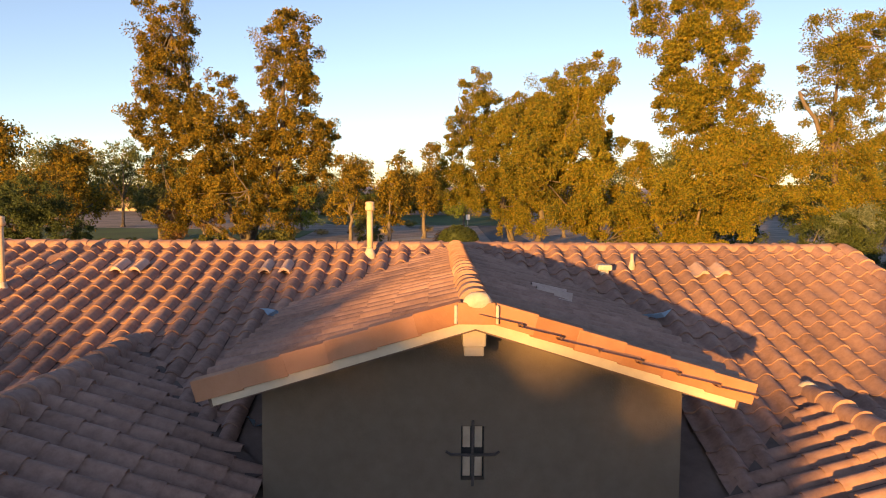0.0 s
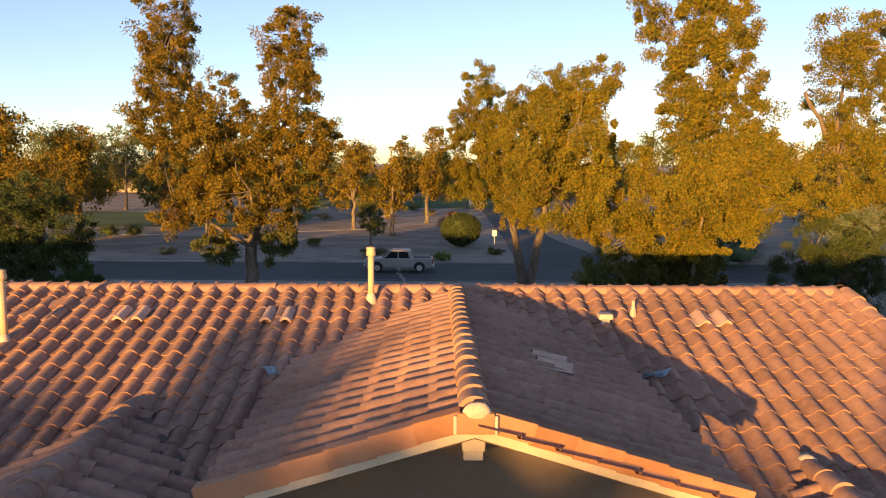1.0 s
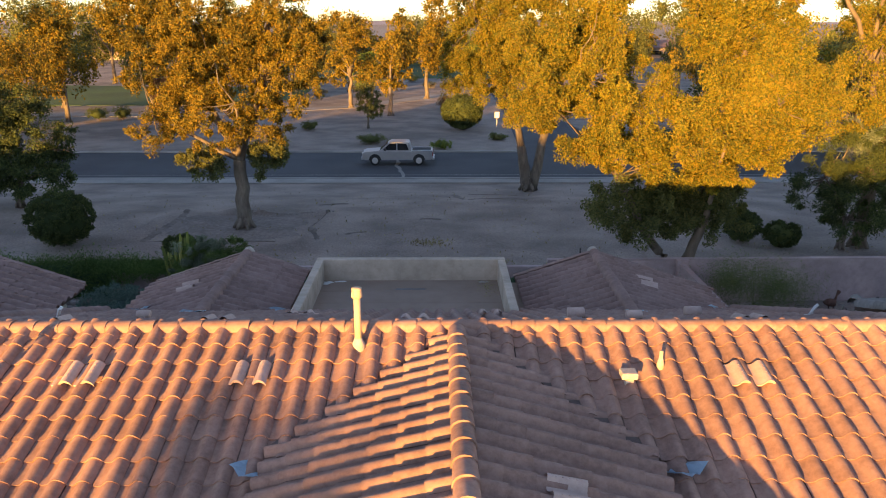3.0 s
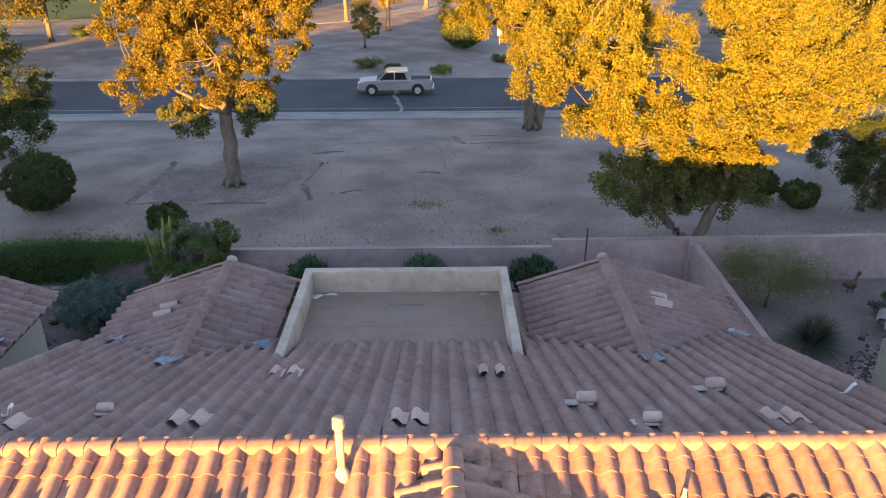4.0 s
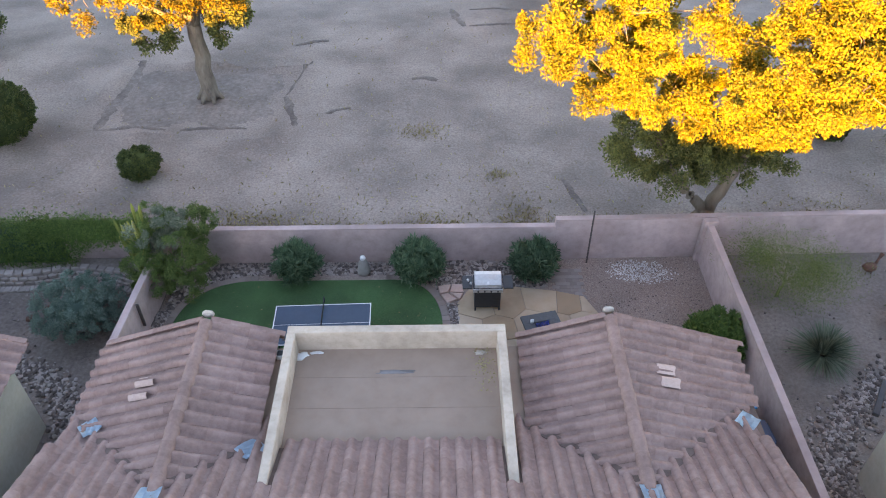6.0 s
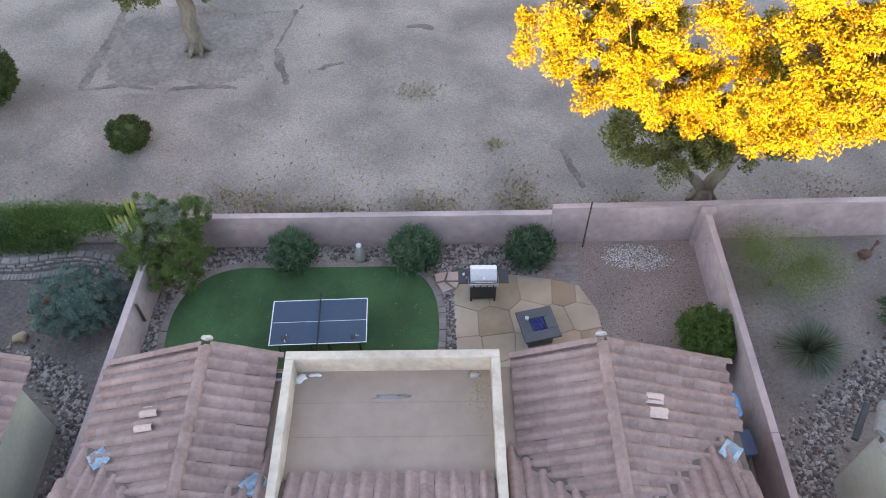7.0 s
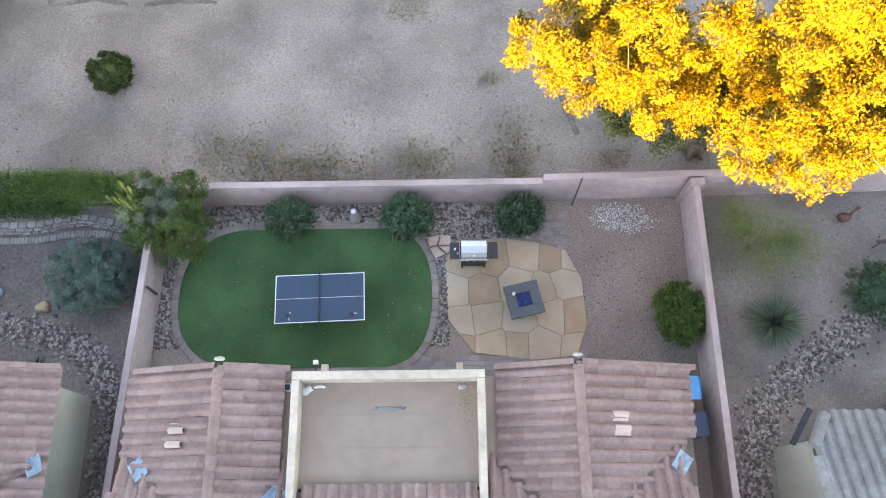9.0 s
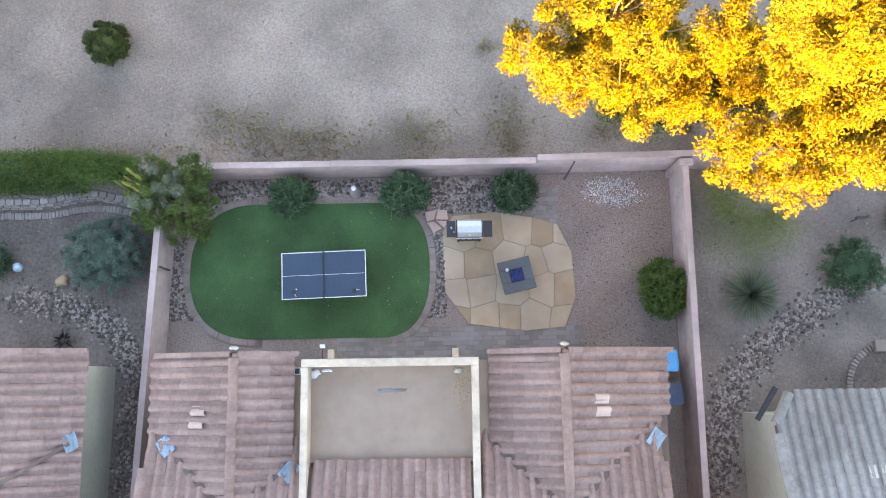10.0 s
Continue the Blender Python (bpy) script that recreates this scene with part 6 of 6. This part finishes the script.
    v, f = lathe([(0.12, 0.0), (0.14, 0.2), (0.08, 0.32)], 10)
    mesh_object("stem", v, f, BARK, t)
    return t


blades("yucca", (10.98, 24.12, 0), 620, 1.1, 0.016, LEAF_GREY, "spiky grey green yucca rosette on bare soil", 84)
rng = np.random.default_rng(85)
for k in range(11):
    cx, cy = -8.72 + rng.uniform(-0.2, 0.22), 27.62 + rng.uniform(-0.2, 0.22)
    h, lx, ly = rng.uniform(1.5, 2.5), (cx + 8.66) * 1.3 + rng.uniform(-0.12, 0.05), (cy - 27.6) * 1.0 + rng.uniform(0.0, 0.15)
    t = thing("cactus", (cx, cy, 0.34), "tall thin ribbed yellow green column cactus", "cactus", "column cacti")
    prof, sides = [(0.042, 0), (0.052, 0.3), (0.052, h - 0.25), (0.04, h - 0.1), (0.012, h)], 12
    v, f = lathe(prof, sides)
    v = [(x * (1 if i % 2 else 0.76) + lx * z / h, y * (1 if i % 2 else 0.76) + ly * z / h, z) for i, (x, y, z) in enumerate(v)]
    mesh_object("stem", v, f, LEAF_CACTUS, t)
bush("ocotillo_shrub", (20.6, 33.9, 0), (0.9, 0.9, 3.6), 2500, 0.14, LEAF_GREY, "tall wispy grey green ocotillo stems", 86, 0.12, core=0, stems=26, clump=0.2)
blades("agave", (-11.55, 23.0, 0), 34, 0.42, 0.03, RUBBER, "small dark withered agave rosette", 88, category="agave")
# curved brick edging and stone slab beside the neighbouring house
edging = thing("garden_edging", (15.6, 21.1, 0), "curved row of pale bricks round a garden bed", "edging", "", "structure")
me = bpy.data.meshes.new("brick")
bm = boxed(-0.05, 0.05, -0.1, 0.1, -0.02, 0.09, bevel=0.012)
bm.to_mesh(me)
bm.free()
me.materials.append(EDGE)
for k in range(22):
    ang = radians(90 + k * 4.6)
    ob = new("brick", me)
    ob.parent = edging
    ob.matrix_basis = pose(1.62 * math.cos(ang), 1.5 * math.sin(ang), 0, 0, 0, 90 + k * 4.6 - 90)
slab("garden_bed", [(15.6 + 1.5 * math.cos(radians(90 + k * 10)), 21.1 + 1.38 * math.sin(radians(90 + k * 10))) for k in range(11)] + [(15.6, 20.85)], -0.05, 0.03, DARK_SOIL, "dark soil of the neighbour's garden bed", "soil")
bench = part("stone_bench", boxed(14.75, 15.6, 22.25, 22.62, 0.36, 0.44, bevel=0.02), PAVER_TAN)
bench_legs = [part("leg", boxed(x, x + 0.12, 22.28, 22.59, -0.02, 0.36), PAVER_TAN, bench) for x in (14.85, 15.38)]
tagged(bench, "low tan stone bench beside the garden bed", "bench")
# two pale replaced tiles on the grey roof
for x0 in (12.53, 12.87):
    tile = part("replaced_tile", boxed(-0.1, 0.1, -0.18, 0.18, 0, 0.03, bevel=0.012), MORTAR, east, "pale pinkish replaced roof tile")
    tile.matrix_basis = pose(x0 + 0.05, 18.93, 5.1 - 0.335 * 4.93 + 0.105, -18.5, 0, 0)
t = thing("garden_ornament", (13.85, 27.6, 0), "small rusted metal garden ornament on bare soil", "ornament")
bm = bmesh.new()
lump(bm, (-0.1, -0.05, 0.3), (0.22, 0.16, 0.14), None, 0.4)
part("body", bm, RUST, t, smooth=True)
v, f = tube([(0.05, 0, 0.3), (0.16, 0.1, 0.5), (0.28, 0.2, 0.62)], [0.05, 0.035, 0.07], 8)
mesh_object("neck", v, f, RUST, t)
for lx in (-0.15, 0.02):
    v, f = tube([(lx, -0.05, -0.02), (lx, -0.05, 0.22)], [0.015, 0.015], 6)
    mesh_object("leg", v, f, RUST, t)
pale_stone = bmesh.new()
lump(pale_stone, (0, 0, 0.1), (0.24, 0.17, 0.16), None, 0.8)
pale_stone = part("boulder", pale_stone, FLAG, None, smooth=True)
pale_stone.location = (-11.75, 24.95, 0)
tagged(pale_stone, "pale yellow boulder on the garden soil", "rock", "garden boulders")
for x, y, r in ((-11.35, 26.3, 0.2), (-11.75, 25.95, 0.17)):
    bm = bmesh.new()
    lump(bm, (0, 0, r * 0.4), (r, r * 0.8, r * 0.6), None, 0.6)
    st = part("boulder", bm, RUST, None, smooth=True)
    st.location = (x, y, 0)
    tagged(st, "reddish brown boulder on the garden soil", "rock", "garden boulders")
bush("dark_shrub", (-13.9, 25.6, 0), (0.6, 0.7, 0.9), 3000, 0.09, LEAF_DEEP, "round dark shrub in the neighbour's yard", 89, 0.35, clump=0.14)
bush("dark_shrub", (16.3, 26.6, 0), (0.8, 0.8, 1.0), 3500, 0.09, LEAF_DEEP, "dark green shrub near the wall", 90, 0.35, clump=0.14)

# thin darker soil strips along the shallow trenches and scuffs in the lot
def trench(points, width, seed):
    rng = np.random.default_rng(seed)
    vs, fs = [], []
    fine = []
    for p, q in zip(points[:-1], points[1:]):
        n = max(2, int(math.hypot(q[0] - p[0], q[1] - p[1]) / 0.18))
        fine += [(p[0] + (q[0] - p[0]) * k / n, p[1] + (q[1] - p[1]) * k / n) for k in range(n)]
    fine.append(points[-1])
    for i, (x, y) in enumerate(fine):
        q, p = fine[min(i + 1, len(fine) - 1)], fine[max(i - 1, 0)]
        l = math.hypot(q[0] - p[0], q[1] - p[1]) or 1
        nx_, ny_ = -(q[1] - p[1]) / l, (q[0] - p[0]) / l
        taper = math.sin(math.pi * (i + 0.5) / len(fine)) ** 0.35
        for s in (-1, -0.4, 0.4, 1):
            w = s * width * taper * rng.uniform(0.55, 1.25)
            px, py = x + nx_ * w, y + ny_ * w
            vs.append((px, py, float(ground_height(np.array(px), np.array(py))) - (0.012 if abs(s) == 1 else -0.012)))
    for i in range(len(fine) - 1):
        for k in range(3):
            fs.append((4 * i + k, 4 * i + k + 1, 4 * i + k + 5, 4 * i + k + 4))
    tagged(mesh_object("soil_trench", vs, fs, FURROW, smooth=True), "shallow darker furrow in the bare soil", "furrow", "furrows", "structure")


for k, (points, width) in enumerate((([(-12.6, 40.4), (-12.9, 37.5), (-13.2, 35.3)], 0.2), ([(-13.2, 35.3), (-11.6, 35.6), (-10.4, 35.35)], 0.1), ([(-9.8, 35.3), (-8.5, 35.45), (-7.2, 35.35)], 0.1), ([(-5.3, 35.4), (-5.7, 36.6), (-6.0, 37.5)], 0.14), ([(-6.0, 37.6), (-5.5, 39.2), (-5.2, 40.2)], 0.08),
                                     ([(-0.8, 38.7), (-0.2, 38.75), (0.3, 38.5)], 0.14), ([(-4.2, 36.2), (-3.7, 36.5), (-3.2, 36.6)], 0.1), ([(4.8, 32.1), (5.1, 31.2), (5.4, 30.4)], 0.1), ([(1.0, 46.4), (1.2, 45.2), (1.6, 43.9)], 0.16), ([(1.8, 44.0), (3.6, 44.2), (5.6, 44.0)], 0.12), ([(-6.2, 41.8), (-5.4, 42.3), (-4.7, 42.3)], 0.14), ([(1.9, 46.3), (3.2, 46.5), (4.8, 46.3)], 0.12))):
    trench([lot(*p) for p in points], width * 1.4, 300 + k)
bx, by = np.meshgrid(np.arange(-13.6, -5.0, 0.09), np.arange(36.0, 42.0, 0.09))
rng = np.random.default_rng(320)
edge = np.maximum(np.abs(bx + 9.7 - 0.12 * (by - 38.8)) / 3.5, np.abs(by - 39.1) / 2.6) ** 1.0
inside = edge + 0.12 * np.sin(bx * 2.3 + by) * np.sin(by * 1.9) + 0.02 * rng.normal(size=bx.shape) < 0.92
bz = ground_height(bx, by) - 0.008
cols = bx.shape[1]
verts = np.stack([bx, by, bz], -1).reshape(-1, 3)
faces = [(j * cols + i, j * cols + i + 1, (j + 1) * cols + i + 1, (j + 1) * cols + i) for j in range(bx.shape[0] - 1) for i in range(cols - 1) if inside[j, i] and inside[j + 1, i + 1] and inside[j, i + 1] and inside[j + 1, i]]
tagged(mesh_object("tree_basin", verts, faces, BASIN_SOIL, smooth=True), "darker soil basin round the ash tree", "soil", kind="structure")

# dry weeds and litter over the lot, in loose patches
rng = np.random.default_rng(91)
pts = []
for cx, cy, sx, sy, n in ((-4.6, 29.8, 1.3, 0.45, 900), (-3.0, 29.5, 0.8, 0.4, 500), (0.2, 29.8, 0.6, 0.5, 700), (3.2, 30.0, 0.5, 0.7, 900), (-6.5, 30.4, 0.7, 0.4, 400), (6.6, 30.0, 0.5, 0.3, 250), (-0.3, 36.0, 0.6, 0.3, 220), (13.5, 30.5, 0.9, 0.6, 300), (-9.5, 29.4, 2.5, 0.25, 500), (2.5, 33.0, 0.3, 0.2, 120), (0, 40, 16, 6, 1500), (0, 31, 14, 1.6, 1500)):
    pts.append(np.stack([rng.normal(cx, sx, n), rng.normal(cy, sy, n).clip(28.8, 52), np.zeros(n)], -1))
pts = np.concatenate(pts)
pts[:, 2] = ground_height(pts[:, 0], pts[:, 1]) - 0.01
v, f = leaf_arrays(pts, 0.13, rng, 0.3, -1.2)
tagged(mesh_object("dry_weeds", v, f, BRUSH), "low dry straw-coloured weeds on the soil", "weeds", kind="stuff")
rocks("soil_stones", scatter(1400, lambda x, y: True, -22, 22, 28.9, 52, 0.012, 0.04, rng), EDGE, "small stones scattered over the empty lot", 92)
rocks("yard_stones", scatter(500, lambda x, y: x > 8.9 or x < -8.9, -15, 16, 20, 28.0, 0.012, 0.05, rng), ROCK, "small stones scattered over the side yards", 93)
n = 130
p = np.stack([rng.uniform(-7.2, 0.2, n), rng.uniform(23.0, 27.2, n), np.full(n, 0.052)], -1)
v, f = leaf_arrays(p, 0.06, rng, 0.5, 0)
v[:, 2] = 0.05 + 0.2 * np.abs(v[:, 2] - 0.052)
tagged(mesh_object("fallen_leaves", v, f, BRUSH), "small fallen leaves on the turf", "leaf litter", kind="stuff")


# ---- pickup truck on the road ----
def truck(at, turn):
    t = thing("pickup_truck", at, "silver extended-cab pickup truck on the road", "pickup truck", turn=turn)
    side = [(-2.85, 0.55), (-2.9, 0.95), (-2.7, 1.08), (-1.5, 1.16), (-1.45, 1.16), (2.85, 1.12), (2.9, 0.6), (2.8, 0.45), (-2.75, 0.42)]
    bm = prismed(side, "y", -0.97, 0.97)
    bmesh.ops.bevel(bm, geom=[e for e in bm.edges], offset=0.05, segments=2, affect="EDGES")
    body = part("body", bm, SILVER, t)
    cab = [(-1.55, 1.1), (-0.75, 1.78), (-0.5, 1.86), (0.75, 1.86), (0.95, 1.8), (1.15, 1.1)]
    bm = prismed(cab, "y", -0.82, 0.82)
    bmesh.ops.bevel(bm, geom=[e for e in bm.edges], offset=0.05, segments=2, affect="EDGES")
    part("cab", bm, SILVER, t)
    for s in (-1, 1):
        for q in ([(-1.22, 1.2), (-0.68, 1.7), (-0.1, 1.74), (-0.1, 1.2)], [(0.0, 1.2), (0.0, 1.74), (0.72, 1.72), (0.92, 1.2)]):
            part("window", prismed(q, "y", 0.815 * s, 0.83 * s), DARK_GLASS, t, "dark tinted side window")
        for x in (-1.85, 1.75):
            arch = prismed([(x + 0.5 * math.cos(a), 0.42 + 0.5 * math.sin(a)) for a in np.linspace(0, math.pi, 13)], "y", 0.9 * s, 0.978 * s)
            part("wheel_arch", arch, RUBBER, t)
            v, f = tube([(x, 0.72 * s, 0.4), (x, 0.985 * s, 0.4)], [0.4, 0.4], 22)
            w = mesh_object("wheel", v, f, RUBBER, t, smooth=False)
            v, f = tube([(x, 0.96 * s, 0.4), (x, 1.0 * s, 0.4)], [0.26, 0.24], 16)
            mesh_object("rim", v, f, STEEL, w)
        part("headlight", boxed(-2.93, -2.72, 0.62 * s - 0.2, 0.62 * s + 0.2, 0.82, 1.0, bevel=0.03), WHITE, t, "clear headlight")
        part("tail_light", boxed(2.84, 2.93, 0.85 * s - 0.09, 0.85 * s + 0.09, 0.75, 1.05, bevel=0.02), RED_LAMP, t, "red tail light")
        part("mirror", boxed(-1.1, -0.92, min(0.86 * s, 1.08 * s), max(0.86 * s, 1.08 * s), 1.18, 1.36, bevel=0.03), BLACK, t)
        part("door_handle", boxed(-0.2, -0.02, min(0.97 * s, 0.99 * s), max(0.97 * s, 0.99 * s), 1.0, 1.04), SILVER, body)
    part("windscreen", prismed([(-1.5, 1.17), (-0.82, 1.76), (-0.8, 1.74), (-1.45, 1.15)], "y", -0.7, 0.7), DARK_GLASS, t, "dark windscreen")
    part("bed_liner", boxed(1.2, 2.72, -0.82, 0.82, 1.12, 1.145), RUBBER, t, "black load bed")
    for s in (-1, 1):
        part("bed_rail", boxed(1.16, 2.85, min(0.84 * s, 0.95 * s), max(0.84 * s, 0.95 * s), 1.11, 1.2, bevel=0.02), SILVER, t)
    part("tailgate", boxed(2.76, 2.86, -0.84, 0.84, 1.05, 1.2, bevel=0.02), SILVER, t)
    part("bumper", boxed(-3.0, -2.82, -0.9, 0.9, 0.45, 0.66, bevel=0.04), SILVER, t)
    part("bumper", boxed(2.85, 3.02, -0.9, 0.9, 0.45, 0.62, bevel=0.04), STEEL, t)
    part("grille", boxed(-2.94, -2.86, -0.45, 0.45, 0.7, 0.98, bevel=0.02), BLACK, t)
    return t


truck((-3.1, 63.7, FAR_Z + 0.02), 0).scale = (0.97, 1.0, 1.0)


# ---- across the road ----
def sign_post(x, y, h, w, hh, label, mat=WHITE):
    t = thing("sign_post", (*far(x, y), FAR_Z), label, "sign", "road signs")
    part("post", boxed(-0.03, 0.03, -0.03, 0.03, 0, h), STEEL, t)
    part("panel", boxed(-w / 2, w / 2, -0.06, -0.035, h - hh, h, bevel=0.004), mat, t)


sign_post(5.3, 70.8, 1.6, 0.5, 0.65, "white rectangular road sign on a steel post")
sign_post(4.1, 94.0, 3.6, 0.6, 0.8, "pale road sign on a steel post")
bush("round_shrub", (*far(2.2, 69.3), FAR_Z), (2.2, 2.1, 3.6), 32000, 0.13, LEAF_GREEN, "large round clipped shrub across the road", 101, 0.5, "clipped shrubs", core=0.9, clump=0.16, hollow=0.9)
for k, (x, y, r, h, m) in enumerate(((-5.1, 62.4, 1.5, 0.8, LEAF_OLIVE), (-3.1, 60.8, 0.9, 0.55, LEAF_OLIVE), (0.4, 60.2, 1.1, 0.6, LEAF_LIME), (-31.5, 74.5, 1.3, 1.6, LEAF_GREEN), (-29.6, 75.5, 1.3, 1.5, LEAF_GREEN), (4.9, 64.0, 0.9, 0.6, LEAF_OLIVE), (-11.0, 69.0, 1.0, 0.9, LEAF_OLIVE),
                                     (-14, 96, 1.2, 1.0, BRUSH), (-10, 100, 1.4, 1.2, BRUSH), (-6, 98, 1.2, 1.1, BRUSH), (-1, 104, 1.4, 1.1, BRUSH), (2, 98, 1.2, 1.3, LEAF_RUST), (0.8, 80, 1.0, 2.2, LEAF_RUST), (-18, 98, 1.4, 1.1, BRUSH), (-3.5, 112, 1.6, 1.4, LEAF_OLIVE), (18, 62, 2.0, 1.6, LEAF_DEEP), (23, 58, 2.2, 2.6, LEAF_DEEP), (31, 52.0 + 7, 2.6, 2.8, LEAF_DEEP), (13.5, 61, 1.6, 1.5, LEAF_OLIVE), (-22, 63, 0.9, 0.6, BRUSH), (-38, 58.5, 1.6, 1.4, LEAF_DEEP), (21.0, 56.9, 1.5, 2.0, LEAF_DEEP))):
    bush("desert_shrub", (*far(x, y), FAR_Z), (r, r * 0.9, h), 2200, 0.12, m, "low desert shrub beyond the road", 110 + k, 0.35, "desert shrubs", clump=0.25)
slab("park_lawn", [far(*p) for p in [(-90, 86), (-24, 86), (-16, 92), (-16, 104), (-90, 112)]], FAR_Z - 0.05, FAR_Z + 0.03, PARK_GRASS, "mown green park lawn", "lawn")
slab("park_lawn_far", [far(*p) for p in [(-15, 118), (12, 118), (20, 150), (-40, 150)]], FAR_Z - 0.05, FAR_Z + 0.03, PARK_GRASS, "mown green park lawn", "lawn")
slab("park_path", [far(*p) for p in [(-60, 79), (-24, 77), (-8, 84), (3, 96), (6, 108), (4, 108), (1, 98), (-9, 86), (-24, 79.5), (-60, 81.5)]], FAR_Z - 0.05, FAR_Z + 0.025, CONCRETE, "pale path winding through the park", "path")


def far_house(x, y, w, d, h, label="distant low stucco house with tile roof"):
    t = thing("far_house", (x, y, FAR_Z), label, "house", "distant houses")
    ring(t, -w / 2, w / 2, -d / 2, d / 2, h, FAR_WALL)
    part("roof", prismed([(-d / 2 - 0.5, h), (d / 2 + 0.5, h), (0, h + 0.2 * d)], "x", -w / 2 - 0.5, w / 2 + 0.5), TILE_OLD, t)
    for k in range(3):
        part("window", boxed(-w / 2 + w * (k + 0.7) / 4, -w / 2 + w * (k + 1.3) / 4, -d / 2 - 0.03, -d / 2, 1.0, 2.1), DARK_GLASS, t)


for k, (x, y, w) in enumerate(((-70, 165, 18), (-48, 170, 16), (-26, 168, 18), (-4, 172, 16), (18, 168, 18), (40, 165, 16), (62, 160, 18), (84, 150, 18), (-95, 150, 18))):
    far_house(x, y + 85, w, 11, 3.0)
hills = thing("hills", (0, 1900, 0), "faint hazy mountain ridge on the horizon", "hills", kind="structure")
hx = np.linspace(-2200, 2200, 120)
hz = 14 + 30 * np.abs(np.sin(hx * 0.0021 + 1)) + 12 * np.sin(hx * 0.011) * np.sin(hx * 0.0037) + 4 * np.sin(hx * 0.043)
v = [(x, 0, -2) for x in hx] + [(x, 120, max(3.0, 0.2 * z)) for x, z in zip(hx, hz)] + [(x, 260, -2) for x in hx]
f = [(j * 120 + i, j * 120 + i + 1, (j + 1) * 120 + i + 1, (j + 1) * 120 + i) for j in range(2) for i in range(119)]
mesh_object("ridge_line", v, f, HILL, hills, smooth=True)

# belt of trees beyond the park
for mat, y0, seed in ((LEAF_OLIVE, 205, 152), (LEAF_AMBER, 225, 153)):
    r = np.random.default_rng(seed)
    belt = [(x + r.uniform(-4, 4), y0 + r.uniform(-14, 14), FAR_Z + h * 0.52, r.uniform(3.2, 6.0), r.uniform(3, 5), h * 0.5) for x in range(-210, 211, 9) for h in (r.uniform(5.5, 10.5),)]
    v, f = leaf_arrays(crown_points(belt, 60000, r, 1.3, 0.4), 0.75, r, 0.6)
    tagged(mesh_object("tree_belt", v, f, mat), "distant belt of olive and amber trees", "trees", kind="stuff")

# unseen street trees added behind the viewpoint, placed so their shade falls over the front wings
for x, y, h, w, sd in ((-19.4, -37, 9.15, 1.5, 131), (-17.3, -38, 8.6, 1.3, 141), (-21.4, -38, 9.9, 1.6, 142), (-33.4, -41, 10.2, 2.4, 140), (-18.0, -38, 8.85, 1.7, 137), (-25.2, -36, 8.5, 2.4, 132), (-28.5, -37, 8.5, 2.8, 133), (-22.8, -36, 9.1, 1.5, 143), (-32.5, -36, 9.4, 2.8, 134), (-31.2, -39, 9.8, 2.4, 139), (-13.3, -37, 10.2, 1.3, 135), (-36.5, -37, 9.6, 3.0, 136), (-41, -37, 9.6, 3.0, 138)):
    rng = np.random.default_rng(sd)
    blobs = [(rng.uniform(-0.25, 0.25) * w, rng.uniform(-0.25, 0.25) * w, h * q, w * 0.85, w * 0.85, h * 0.15) for q in (0.2, 0.36, 0.52, 0.68, 0.82)]
    tree("shade_tree", (x, y, 0), [((0, 0, 0), (0, 0, h * 0.4), 0.2, 0.14), ((0, 0, h * 0.4), (0.2, 0, h * 0.85), 0.13, 0.04)], blobs, 30000, 0.26, LEAF_GREEN, BARK, "unseen leafy tree added across the front street for its shade", sd, clump=0.5, twigs=20, group="street trees", hollow=0.2)

# ---- shrubs ----
for x, r, sd in ((-4.05, 0.68, 71), (-0.3, 0.77, 72), (3.28, 0.68, 73)):
    bush("oleander_shrub", (x, 27.6, 0), (r, r * 0.9, 1.22), 7500, 0.22, LEAF_DEEP, "round dark green oleander shrub against the wall", sd, 0.17, "oleander shrubs", core=0.6, clump=0.13, droop=-0.9, hollow=0.55)
bush("green_shrub", (8.0, 24.35, 0), (0.85, 0.95, 1.35), 12000, 0.13, LEAF_HEDGE, "round bright green shrub by the side wall", 74, 0.3, core=0.62, clump=0.1, droop=-0.6, hollow=0.5)
bush("round_shrub", (-10.55, 33.15, 0), (0.72, 0.72, 1.15), 15000, 0.075, LEAF_GREEN, "small clipped round shrub in the lot", 75, 0.5, "clipped shrubs", core=0.8, clump=0.13, hollow=0.86)
bush("round_shrub", (-16.6, 35.6, 0), (1.42, 1.4, 2.45), 30000, 0.075, LEAF_GREEN, "large clipped round shrub in the lot", 76, 0.5, "clipped shrubs", core=0.8, clump=0.13, hollow=0.86)
bush("round_shrub", (14.0, 36.2, 0), (0.8, 0.8, 1.35), 15000, 0.075, LEAF_GREEN, "clipped round shrub in the lot", 77, 0.5, "clipped shrubs", core=0.8, clump=0.13, hollow=0.86)
bush("round_shrub", (15.4, 35.3, 0), (0.78, 0.75, 1.1), 15000, 0.075, LEAF_GREEN, "clipped round shrub in the lot", 78, 0.5, "clipped shrubs", core=0.8, clump=0.13, hollow=0.86)
bush("teal_shrub", (-10.05, 25.75, 0), (1.4, 1.3, 1.5), 26000, 0.075, LEAF_TEAL, "airy blue green desert shrub", 79, 0.28, core=0.45, clump=0.16)
bush("dark_shrub", (14.2, 25.0, 0), (1.1, 1.0, 1.2), 7000, 0.09, LEAF_DEEP, "low dark green shrub in the neighbour's yard", 80, 0.35, clump=0.16)

# ---- roof tiles, last ----
for number, job in enumerate(tile_jobs):
    lay_tiles(*job, number + 100)
